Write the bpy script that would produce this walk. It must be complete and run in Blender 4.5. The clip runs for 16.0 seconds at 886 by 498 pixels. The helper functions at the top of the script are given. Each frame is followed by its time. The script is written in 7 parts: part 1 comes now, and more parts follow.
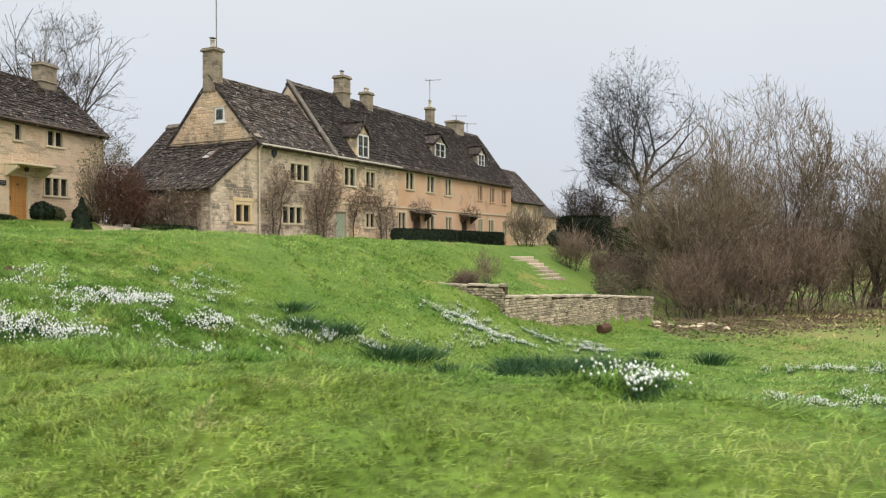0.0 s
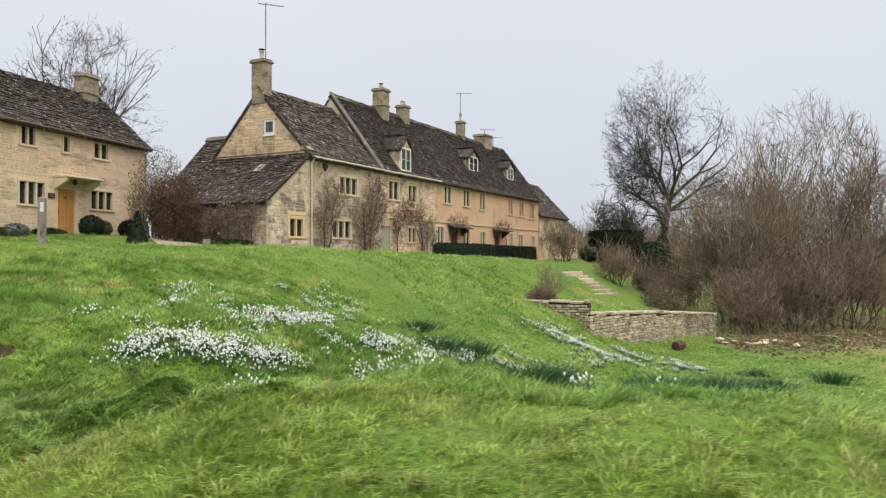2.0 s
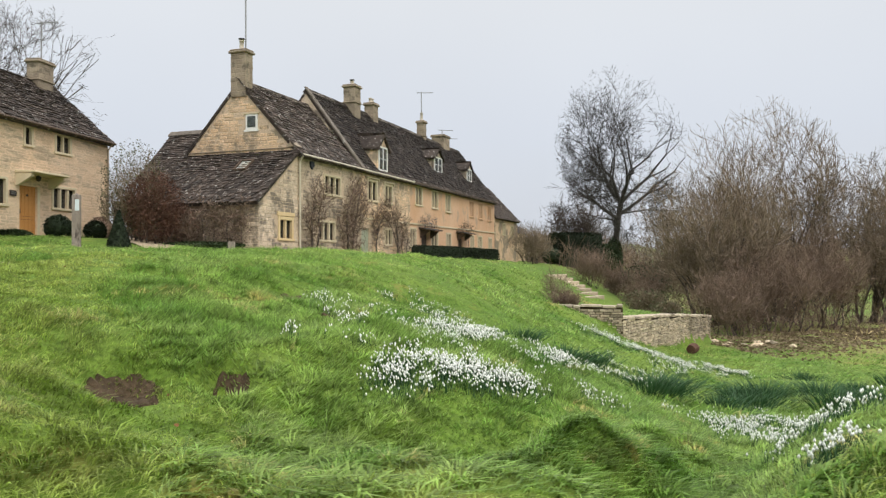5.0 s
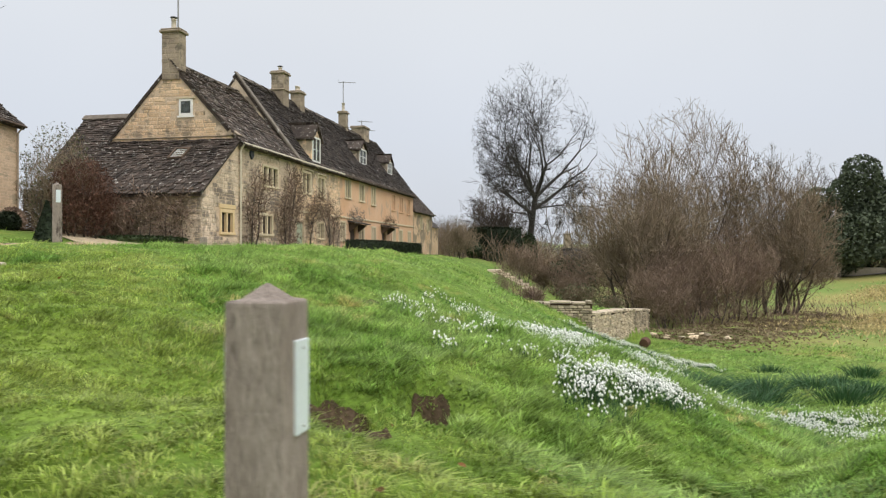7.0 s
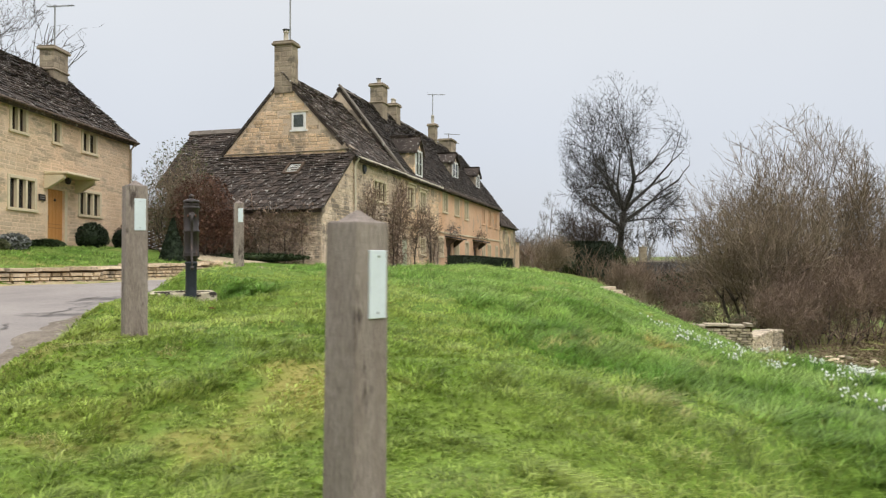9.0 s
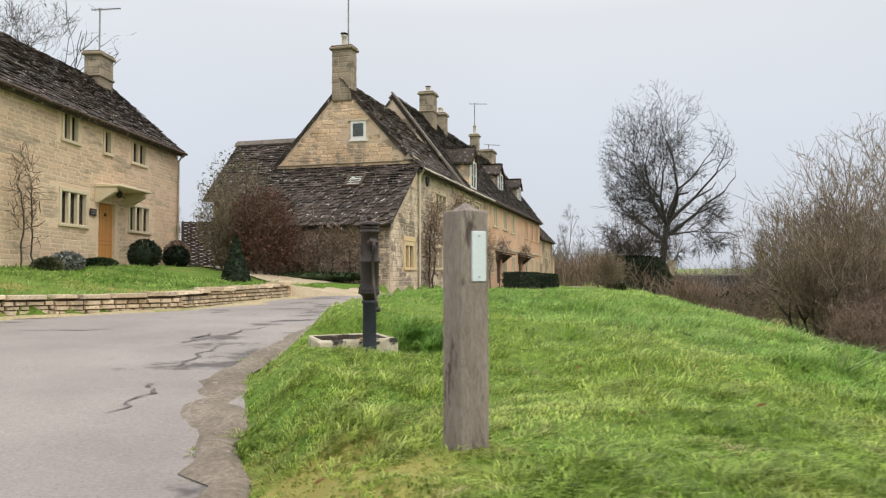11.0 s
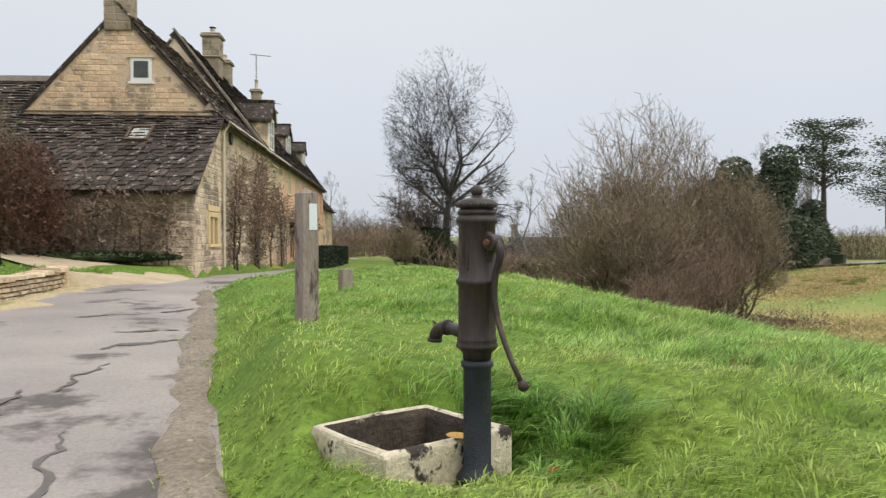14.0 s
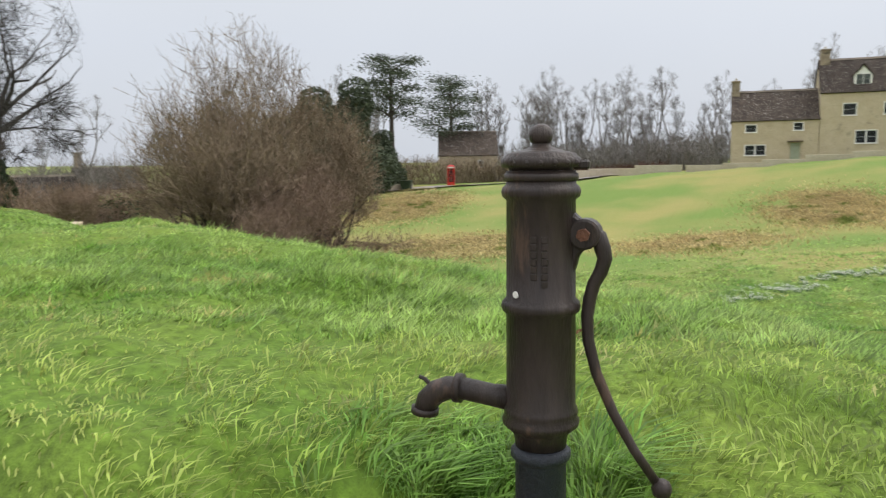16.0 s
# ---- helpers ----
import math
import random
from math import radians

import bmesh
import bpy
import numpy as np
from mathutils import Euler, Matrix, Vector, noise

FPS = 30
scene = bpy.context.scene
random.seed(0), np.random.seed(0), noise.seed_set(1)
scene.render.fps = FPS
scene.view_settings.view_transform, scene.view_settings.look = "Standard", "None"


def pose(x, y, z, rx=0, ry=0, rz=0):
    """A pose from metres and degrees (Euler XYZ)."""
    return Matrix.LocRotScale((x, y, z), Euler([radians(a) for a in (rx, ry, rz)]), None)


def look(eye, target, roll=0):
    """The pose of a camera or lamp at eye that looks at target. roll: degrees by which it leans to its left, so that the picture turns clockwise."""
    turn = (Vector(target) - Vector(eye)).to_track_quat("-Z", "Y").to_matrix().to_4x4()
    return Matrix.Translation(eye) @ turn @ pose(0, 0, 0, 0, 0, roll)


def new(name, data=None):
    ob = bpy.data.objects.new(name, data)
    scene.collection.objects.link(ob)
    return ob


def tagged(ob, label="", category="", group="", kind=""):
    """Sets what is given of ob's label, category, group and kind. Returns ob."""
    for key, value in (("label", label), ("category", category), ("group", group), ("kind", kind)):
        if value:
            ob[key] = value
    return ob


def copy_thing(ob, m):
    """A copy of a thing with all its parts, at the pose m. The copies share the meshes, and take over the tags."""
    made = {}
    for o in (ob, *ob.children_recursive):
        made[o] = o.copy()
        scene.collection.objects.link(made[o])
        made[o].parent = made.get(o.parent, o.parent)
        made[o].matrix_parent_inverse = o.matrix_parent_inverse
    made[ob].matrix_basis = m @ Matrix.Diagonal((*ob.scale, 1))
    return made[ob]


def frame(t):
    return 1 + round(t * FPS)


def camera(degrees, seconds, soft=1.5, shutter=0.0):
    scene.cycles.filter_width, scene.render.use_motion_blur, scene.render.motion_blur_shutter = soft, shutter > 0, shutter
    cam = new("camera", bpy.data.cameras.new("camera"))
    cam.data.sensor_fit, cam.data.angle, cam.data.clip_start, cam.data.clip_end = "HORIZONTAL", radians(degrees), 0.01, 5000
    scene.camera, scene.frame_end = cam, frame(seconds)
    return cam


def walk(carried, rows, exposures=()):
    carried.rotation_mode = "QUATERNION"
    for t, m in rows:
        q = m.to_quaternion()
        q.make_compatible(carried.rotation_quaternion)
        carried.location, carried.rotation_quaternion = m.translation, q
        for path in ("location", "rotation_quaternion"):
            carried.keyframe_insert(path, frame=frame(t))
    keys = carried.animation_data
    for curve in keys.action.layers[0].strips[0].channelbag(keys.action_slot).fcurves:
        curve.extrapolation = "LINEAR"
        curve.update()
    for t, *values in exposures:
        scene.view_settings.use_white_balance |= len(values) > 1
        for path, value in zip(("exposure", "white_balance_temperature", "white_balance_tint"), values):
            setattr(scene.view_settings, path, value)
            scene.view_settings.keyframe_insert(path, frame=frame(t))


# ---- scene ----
cam = camera(61.2, 16.0, soft=1.25, shutter=0.25)
METRES, EYE, TILT, LEAN, TURN = 23.0, 1.5, 0.0, 0.0, 0.0
ROWS = [
    (0.0, 0.0, 0.0, 0.0, -0.0, -0.48, 0.07),
    (0.5, -0.0333, 0.0066, -0.0005, -0.55, -0.08, 0.09),
    (1.0, -0.0659, 0.0159, -0.0002, -0.7, 0.25, 0.09),
    (1.5, -0.0982, 0.0233, 0.001, -0.75, 0.42, 0.09),
    (2.0, -0.1315, 0.0302, 0.0013, -0.8, 0.62, 0.05),
    (2.5, -0.1647, 0.0374, 0.0021, -0.81, 0.84, 0.1),
    (3.0, -0.1945, 0.0475, 0.0023, -0.87, 0.92, 0.16),
    (3.5, -0.2224, 0.058, 0.0027, -1.23, 0.97, 0.2),
    (4.0, -0.2483, 0.0707, 0.0026, -2.23, 0.92, 0.23),
    (4.5, -0.2735, 0.0825, 0.0036, -4.22, 0.86, 0.19),
    (5.0, -0.2985, 0.0936, 0.0041, -7.92, 0.75, 0.16),
    (7.5, -0.4365, 0.1645, 0.0118, -17.12, 0.13, 0.03),
    (8.0, -0.4618, 0.1857, 0.0144, -16.15, 0.33, 0.06),
    (8.5, -0.4852, 0.2114, 0.016, -14.35, 0.75, 0.15),
    (9.0, -0.5061, 0.2379, 0.017, -12.78, 1.16, 0.17),
    (9.5, -0.5271, 0.2662, 0.0197, -12.09, 1.51, 0.16),
    (10.0, -0.5497, 0.292, 0.0226, -11.93, 2.0, 0.14),
    (12.5, -0.6187, 0.4299, 0.0388, -16.21, 1.74, 0.13),
    (13.0, -0.6269, 0.4637, 0.0411, -20.72, 1.24, 0.05),
    (13.5, -0.6319, 0.4968, 0.0415, -25.74, 0.53, 0.09),
    (14.0, -0.635, 0.5293, 0.043, -31.38, -0.5, 0.12),
    (14.5, -0.6358, 0.5583, 0.0444, -37.66, -1.83, 0.19),
    (15.0, -0.6328, 0.5859, 0.0466, -45.34, -3.44, 0.31),
    (15.5, -0.6311, 0.6099, 0.049, -54.14, -4.99, 0.45),
    (16.0, -0.6268, 0.63, 0.0503, -63.27, -6.25, 0.75),
]
walk(cam, [(t, pose(0, 0, EYE, TILT, LEAN, TURN) @ pose(METRES * x, METRES * y, METRES * z, 90 + pitch, roll, yaw)) for t, x, y, z, yaw, pitch, roll in ROWS])

# ---- world and light: an overcast sky, brighter overhead, with a weak wide sun ----
SUN_EL, SUN_AZ = 52.0, 150.0   # degrees; azimuth clockwise from +y
world = bpy.data.worlds.new("overcast")
scene.world = world
world.use_nodes = True
wn, wl = world.node_tree.nodes, world.node_tree.links
wbg = wn["Background"]
sky = wn.new("ShaderNodeTexSky")
sky.sky_type, sky.sun_disc = "NISHITA", False
sky.sun_elevation, sky.sun_rotation = radians(SUN_EL), radians(SUN_AZ)
sky.dust_density, sky.air_density = 6.0, 1.0
wtc = wn.new("ShaderNodeTexCoord")
wsep = wn.new("ShaderNodeSeparateXYZ")
wl.new(wtc.outputs["Generated"], wsep.inputs[0])
wramp = wn.new("ShaderNodeValToRGB")
wl.new(wsep.outputs["Z"], wramp.inputs[0])
wr = wramp.color_ramp
wr.elements[0].position, wr.elements[0].color = 0.0, (0.62, 0.655, 0.72, 1)
wr.elements[1].position, wr.elements[1].color = 1.0, (1.75, 1.78, 1.84, 1)
for p, c in ((0.16, (0.66, 0.695, 0.76, 1)), (0.33, (0.73, 0.75, 0.775, 1)), (0.52, (1.25, 1.27, 1.30, 1))):
    wr.elements.new(p).color = c
wmix = wn.new("ShaderNodeMixRGB")
wmix.blend_type, wmix.inputs[0].default_value = "ADD", 0.02
wl.new(wramp.outputs[0], wmix.inputs[1])
wl.new(sky.outputs[0], wmix.inputs[2])
wcl = wn.new("ShaderNodeTexNoise")
wcl.inputs["Scale"].default_value, wcl.inputs["Detail"].default_value = 2.2, 3.0
wl.new(wtc.outputs["Generated"], wcl.inputs["Vector"])
wcr = wn.new("ShaderNodeMapRange")
wcr.inputs["To Min"].default_value, wcr.inputs["To Max"].default_value = 0.94, 1.06
wl.new(wcl.outputs["Fac"], wcr.inputs["Value"])
wmul = wn.new("ShaderNodeMixRGB")
wmul.blend_type, wmul.inputs[0].default_value = "MULTIPLY", 1.0
wl.new(wmix.outputs[0], wmul.inputs[1])
wl.new(wcr.outputs[0], wmul.inputs[2])
wl.new(wmul.outputs[0], wbg.inputs[0])
wbg.inputs[1].default_value = 1.0
sun_data = bpy.data.lights.new("sun", "SUN")
sun_data.energy, sun_data.angle, sun_data.color = 1.1, radians(30), (1.0, 0.96, 0.9)
sun = new("sun", sun_data)
sa, se = radians(SUN_AZ), radians(SUN_EL)
sun.matrix_world = look((60 * math.sin(sa) * math.cos(se), 60 * math.cos(sa) * math.cos(se), 60 * math.sin(se)), (0, 0, 0))
scene.view_settings.exposure = 0.0


# ---- materials ----
def material(name, base, other, scale=6.0, rough=0.85, bump=0.3, bump_scale=40.0, fine=0.35, spot=None, spot_scale=3.0, spot_amount=0.5, vary=0.0, island=0.0, metal=0.0, stretch=(1, 1, 1), thin=0.0):
    """Two colours mixed by noise at a coarse and a fine scale, spots of a third one, relief and a random shift for each object or island."""
    m = bpy.data.materials.new(name)
    m.use_nodes = True
    n, l = m.node_tree.nodes, m.node_tree.links
    b = n["Principled BSDF"]
    b.inputs["Roughness"].default_value, b.inputs["Metallic"].default_value = rough, metal
    b.inputs["Specular IOR Level"].default_value = 0.3
    tc = n.new("ShaderNodeNewGeometry")
    mp = n.new("ShaderNodeMapping")
    mp.inputs["Scale"].default_value = stretch
    l.new(tc.outputs["Position"], mp.inputs["Vector"])

    def noise_node(s, d=5.0, r=0.6):
        k = n.new("ShaderNodeTexNoise")
        k.inputs["Scale"].default_value, k.inputs["Detail"].default_value, k.inputs["Roughness"].default_value = s, d, r
        l.new(mp.outputs[0], k.inputs["Vector"])
        return k

    def mix(kind, fac, a, c):
        k = n.new("ShaderNodeMixRGB")
        k.blend_type = kind
        for socket, v in zip(k.inputs, (fac, a, c)):
            if isinstance(v, (int, float)):
                socket.default_value = v
            elif isinstance(v, tuple):
                socket.default_value = (*v, 1)
            else:
                l.new(v, socket)
        return k.outputs[0]

    def ramp(v, lo, hi, a=0.0, c=1.0):
        k = n.new("ShaderNodeMapRange")
        for i, q in zip(("From Min", "From Max", "To Min", "To Max"), (lo, hi, a, c)):
            k.inputs[i].default_value = q
        l.new(v, k.inputs["Value"])
        return k.outputs[0]

    coarse = noise_node(scale)
    col = mix("MIX", ramp(coarse.outputs["Fac"], 0.3, 0.7), base, other)
    grain = noise_node(bump_scale, 4.0, 0.7)
    col = mix("MULTIPLY", 1.0, col, ramp(grain.outputs["Fac"], 0.25, 0.75, 1 - fine, 1 + fine))
    if spot:
        sp = noise_node(spot_scale, 6.0, 0.7)
        col = mix("MIX", ramp(sp.outputs["Fac"], 1.0 - spot_amount, 1.06 - spot_amount), col, spot)
    if vary:
        oi = n.new("ShaderNodeObjectInfo")
        col = mix("MULTIPLY", 1.0, col, ramp(oi.outputs["Random"], 0, 1, 1 - vary, 1 + vary))
    if island:
        col = mix("MULTIPLY", 1.0, col, ramp(tc.outputs["Random Per Island"], 0, 1, 1 - island, 1 + island))
    l.new(col, b.inputs["Base Color"])
    if thin:      # leaves let light through
        tr = n.new("ShaderNodeBsdfTranslucent")
        l.new(col, tr.inputs["Color"])
        mx = n.new("ShaderNodeMixShader")
        mx.inputs[0].default_value = thin
        l.new(b.outputs[0], mx.inputs[1])
        l.new(tr.outputs[0], mx.inputs[2])
        l.new(mx.outputs[0], n["Material Output"].inputs["Surface"])
    if bump:
        bp = n.new("ShaderNodeBump")
        bp.inputs["Strength"].default_value, bp.inputs["Distance"].default_value = bump, 0.02
        l.new(grain.outputs["Fac"], bp.inputs["Height"])
        l.new(bp.outputs[0], b.inputs["Normal"])
    return m


M_STONE = material("cotswold_limestone", (0.54, 0.37, 0.22), (0.70, 0.525, 0.355), 0.9, 0.92, 0.7, 22, 0.4, (0.29, 0.23, 0.165), 0.6, 0.51, vary=0.16, island=0.16)
M_STONE_GREY = material("weathered_limestone", (0.47, 0.37, 0.265), (0.68, 0.555, 0.42), 1.0, 0.92, 0.7, 24, 0.4, (0.25, 0.205, 0.16), 0.8, 0.49, vary=0.2, island=0.2)
M_STONE_PALE = material("pale_cotswold_stone", (0.60, 0.44, 0.29), (0.71, 0.555, 0.395), 1.6, 0.92, 0.6, 26, 0.25, (0.44, 0.35, 0.24), 0.8, 0.44, vary=0.1, island=0.12, stretch=(0.5, 0.5, 2.0))
M_MORTAR = material("lime_mortar", (0.52, 0.39, 0.27), (0.65, 0.515, 0.375), 1.2, 0.95, 0.7, 24, 0.3, (0.33, 0.265, 0.19), 0.7, 0.48)
M_RENDER = material("ochre_limewash", (0.64, 0.385, 0.225), (0.70, 0.47, 0.305), 0.6, 0.92, 0.4, 26, 0.16, (0.50, 0.36, 0.25), 0.8, 0.44, stretch=(1, 1, 0.7))
M_DRESSED = material("dressed_limestone", (0.60, 0.50, 0.33), (0.66, 0.57, 0.41), 3.0, 0.9, 0.3, 40, 0.15, vary=0.08)
M_YELLOW = material("new_limestone", (0.66, 0.48, 0.25), (0.70, 0.55, 0.33), 3.0, 0.9, 0.3, 40, 0.12)
M_SLATE = material("stone_slate", (0.035, 0.027, 0.022), (0.084, 0.064, 0.052), 1.6, 0.92, 0.8, 22, 0.5, (0.40, 0.38, 0.34), 6.0, 0.415, vary=0.5, island=0.5)
M_CHIM = material("chimney_stone", (0.25, 0.20, 0.145), (0.36, 0.295, 0.215), 2.0, 0.92, 0.5, 30, 0.3, (0.16, 0.135, 0.10), 1.6, 0.45, vary=0.15, island=0.15)
M_WHITE = material("white_paint", (0.76, 0.75, 0.70), (0.82, 0.81, 0.77), 4.0, 0.5, 0.1, 60, 0.06)
M_CREAM = material("cream_pipe_paint", (0.55, 0.49, 0.37), (0.62, 0.56, 0.44), 4.0, 0.5, 0.1, 60, 0.06)
M_OAK = material("honey_oak", (0.50, 0.22, 0.06), (0.60, 0.30, 0.10), 3.0, 0.6, 0.3, 30, 0.25, stretch=(4, 4, 0.4))
M_SAGE = material("sage_paint", (0.30, 0.33, 0.23), (0.36, 0.39, 0.29), 3.0, 0.6, 0.2, 40, 0.1)
M_DARKWOOD = material("dark_stained_wood", (0.075, 0.05, 0.035), (0.12, 0.085, 0.06), 3.0, 0.8, 0.4, 30, 0.3, vary=0.2, stretch=(3, 3, 0.5))
M_POST = material("weathered_oak_post", (0.23, 0.185, 0.155), (0.34, 0.285, 0.245), 3.0, 0.85, 0.7, 26, 0.35, (0.085, 0.065, 0.055), 2.3, 0.435, stretch=(3.5, 3.5, 0.8))
M_PLATE = material("pale_reflector_plate", (0.62, 0.68, 0.70), (0.70, 0.76, 0.78), 3.0, 0.35, 0.05, 60, 0.05)
M_IRON = material("black_cast_iron", (0.024, 0.019, 0.018), (0.050, 0.037, 0.032), 9.0, 0.40, 0.35, 34, 0.35, (0.085, 0.055, 0.042), 11.0, 0.42, stretch=(1, 1, 0.22))
M_IRON_BLUE = material("painted_iron_base", (0.022, 0.026, 0.034), (0.035, 0.040, 0.05), 9.0, 0.5, 0.4, 60, 0.25)
M_LEAD = material("lead_grey", (0.22, 0.22, 0.22), (0.30, 0.30, 0.29), 3.0, 0.6, 0.2, 40, 0.15)
M_METAL = material("dull_aluminium", (0.42, 0.43, 0.44), (0.50, 0.51, 0.52), 3.0, 0.45, 0.0, 40, 0.1, metal=0.7)
M_POT = material("pale_clay_pot", (0.52, 0.46, 0.37), (0.60, 0.53, 0.43), 4.0, 0.85, 0.2, 40, 0.15)
M_SOIL = material("bare_soil", (0.050, 0.034, 0.018), (0.105, 0.072, 0.042), 5.0, 0.95, 1.0, 24, 0.5, (0.17, 0.135, 0.09), 14.0, 0.33)
M_ROAD = material("worn_asphalt", (0.235, 0.205, 0.188), (0.335, 0.295, 0.265), 0.55, 0.6, 0.5, 45, 0.3, (0.095, 0.082, 0.074), 0.42, 0.42)
M_GRAVEL = material("honey_gravel", (0.42, 0.33, 0.21), (0.54, 0.45, 0.31), 2.0, 0.95, 0.9, 60, 0.35)
M_BARK = material("winter_bark", (0.060, 0.048, 0.040), (0.105, 0.085, 0.070), 3.0, 0.95, 0.4, 30, 0.3)
M_BARK_GREEN = material("ash_bark", (0.040, 0.037, 0.032), (0.070, 0.064, 0.055), 3.0, 0.95, 0.4, 30, 0.3)
M_TWIG = material("russet_twigs", (0.175, 0.120, 0.088), (0.26, 0.19, 0.14), 1.0, 0.95, 0.0, 30, 0.2, island=0.35)
M_TWIG_TAN = material("willow_twigs", (0.185, 0.140, 0.095), (0.265, 0.205, 0.145), 0.5, 0.95, 0.0, 30, 0.2, island=0.35)
M_TWIG_RED = material("beech_hedge_leaves", (0.080, 0.040, 0.028), (0.130, 0.068, 0.045), 1.2, 0.9, 0.0, 30, 0.2, island=0.4)
M_YEW = material("yew_leaves", (0.012, 0.020, 0.010), (0.026, 0.038, 0.018), 3.0, 0.75, 0.0, 30, 0.2, island=0.45)
M_IVY = material("ivy_leaves", (0.022, 0.038, 0.014), (0.05, 0.07, 0.028), 3.0, 0.7, 0.0, 30, 0.2, island=0.4)
# needles of the far evergreens, lightened in colour to carry the haze
M_PINE = material("hazed_conifer_needles", (0.055, 0.070, 0.044), (0.100, 0.122, 0.075), 2.0, 0.85, 0.0, 30, 0.2, island=0.4)
M_OLIVE = material("sparse_shrub_leaves", (0.075, 0.085, 0.040), (0.14, 0.14, 0.075), 2.0, 0.85, 0.0, 30, 0.2, island=0.4)
M_LAVENDER = material("grey_lavender", (0.16, 0.165, 0.15), (0.24, 0.245, 0.23), 2.0, 0.9, 0.0, 30, 0.2, island=0.35)
M_BLADE = material("grass_blades", (0.190, 0.300, 0.042), (0.50, 0.560, 0.165), 0.9, 0.42, 0.0, 4, 0.5, (0.50, 0.47, 0.20), 1.5, 0.40, island=0.5, thin=0.45)
M_BANK = material("bank_grass", (0.128, 0.272, 0.040), (0.42, 0.545, 0.165), 0.8, 0.45, 0.0, 3, 0.55, (0.60, 0.53, 0.22), 1.3, 0.405, island=0.5, thin=0.45)
M_LUSH = material("long_dark_grass", (0.10, 0.24, 0.032), (0.28, 0.43, 0.10), 3.0, 0.42, 0.0, 5, 0.4, island=0.5, thin=0.4)
M_LAWN = material("mown_lawn", (0.085, 0.170, 0.026), (0.20, 0.265, 0.065), 0.6, 0.5, 0.0, 5, 0.35, (0.34, 0.30, 0.12), 0.9, 0.38, island=0.35, thin=0.35)
M_GROUND = material("turf", (0.075, 0.150, 0.016), (0.160, 0.225, 0.034), 0.4, 0.95, 1.0, 14, 0.6, (0.28, 0.245, 0.066), 0.16, 0.42)
# out on the stream meadow the sward is paler and yellower
_n, _l = M_GROUND.node_tree.nodes, M_GROUND.node_tree.links
_b = _n["Principled BSDF"]
_turf = _b.inputs["Base Color"].links[0].from_socket
_pos, _sep, _far, _pat, _col, _mix = (_n.new("ShaderNode" + k) for k in ("NewGeometry", "SeparateXYZ", "MapRange", "TexNoise", "ValToRGB", "MixRGB"))
_l.new(_pos.outputs["Position"], _sep.inputs[0])
_l.new(_sep.outputs["X"], _far.inputs["Value"])
_far.inputs["From Min"].default_value, _far.inputs["From Max"].default_value = 6.0, 18.0
_l.new(_pos.outputs["Position"], _pat.inputs["Vector"])
_pat.inputs["Scale"].default_value, _pat.inputs["Detail"].default_value = 0.11, 6.0
_l.new(_pat.outputs["Fac"], _col.inputs[0])
_col.color_ramp.elements[0].position, _col.color_ramp.elements[0].color = 0.40, (0.150, 0.225, 0.046, 1)
_col.color_ramp.elements[1].position, _col.color_ramp.elements[1].color = 0.64, (0.285, 0.262, 0.085, 1)
_l.new(_far.outputs[0], _mix.inputs[0])
_l.new(_turf, _mix.inputs[1])
_l.new(_col.outputs[0], _mix.inputs[2])
_l.new(_mix.outputs[0], _b.inputs["Base Color"])
M_LEAF_DARK = material("bulb_leaves", (0.030, 0.085, 0.030), (0.055, 0.120, 0.045), 2.0, 0.55, 0.0, 30, 0.2, island=0.35, thin=0.3)
M_PETAL = material("snowdrop_petals", (0.84, 0.85, 0.79), (0.89, 0.89, 0.84), 4.0, 0.6, 0.0, 40, 0.05)
M_DEADLEAF = material("fallen_leaf", (0.27, 0.12, 0.05), (0.36, 0.19, 0.09), 4.0, 0.8, 0.2, 40, 0.2, vary=0.4)
M_TROUGH = material("lichened_trough_stone", (0.46, 0.39, 0.27), (0.64, 0.57, 0.43), 4.0, 0.92, 0.9, 26, 0.3, (0.05, 0.042, 0.035), 7.0, 0.455)
M_RED = material("phone_box_red", (0.52, 0.02, 0.018), (0.60, 0.035, 0.03), 3.0, 0.4, 0.0, 40, 0.1)
# bark paled to grey: the haze of distance is put into its colour
M_WOODS = material("hazed_winter_woods", (0.155, 0.142, 0.130), (0.225, 0.205, 0.190), 0.3, 1.0, 0.0, 6, 0.3, island=0.3)
M_GLASS = bpy.data.materials.new("window_glass")
M_GLASS.use_nodes = True
_g = M_GLASS.node_tree.nodes["Principled BSDF"]
_g.inputs["Base Color"].default_value = (0.35, 0.38, 0.38, 1)
_g.inputs["Roughness"].default_value, _g.inputs["Transmission Weight"].default_value, _g.inputs["IOR"].default_value = 0.04, 0.95, 1.22


M_CLEAR = bpy.data.materials.new("clear_glass")
M_CLEAR.use_nodes = True
_g = M_CLEAR.node_tree.nodes["Principled BSDF"]
_g.inputs["Base Color"].default_value = (0.92, 0.95, 0.95, 1)
_g.inputs["Roughness"].default_value, _g.inputs["Transmission Weight"].default_value, _g.inputs["IOR"].default_value = 0.03, 1.0, 1.45


# ---- builders ----
def mesh_of(name, verts, faces, mat, smooth=False):
    me = bpy.data.meshes.new(name)
    me.from_pydata([tuple(v) for v in verts], [], faces)
    me.materials.append(mat)
    if smooth:
        me.polygons.foreach_set("use_smooth", [True] * len(me.polygons))
    me.update()
    return me


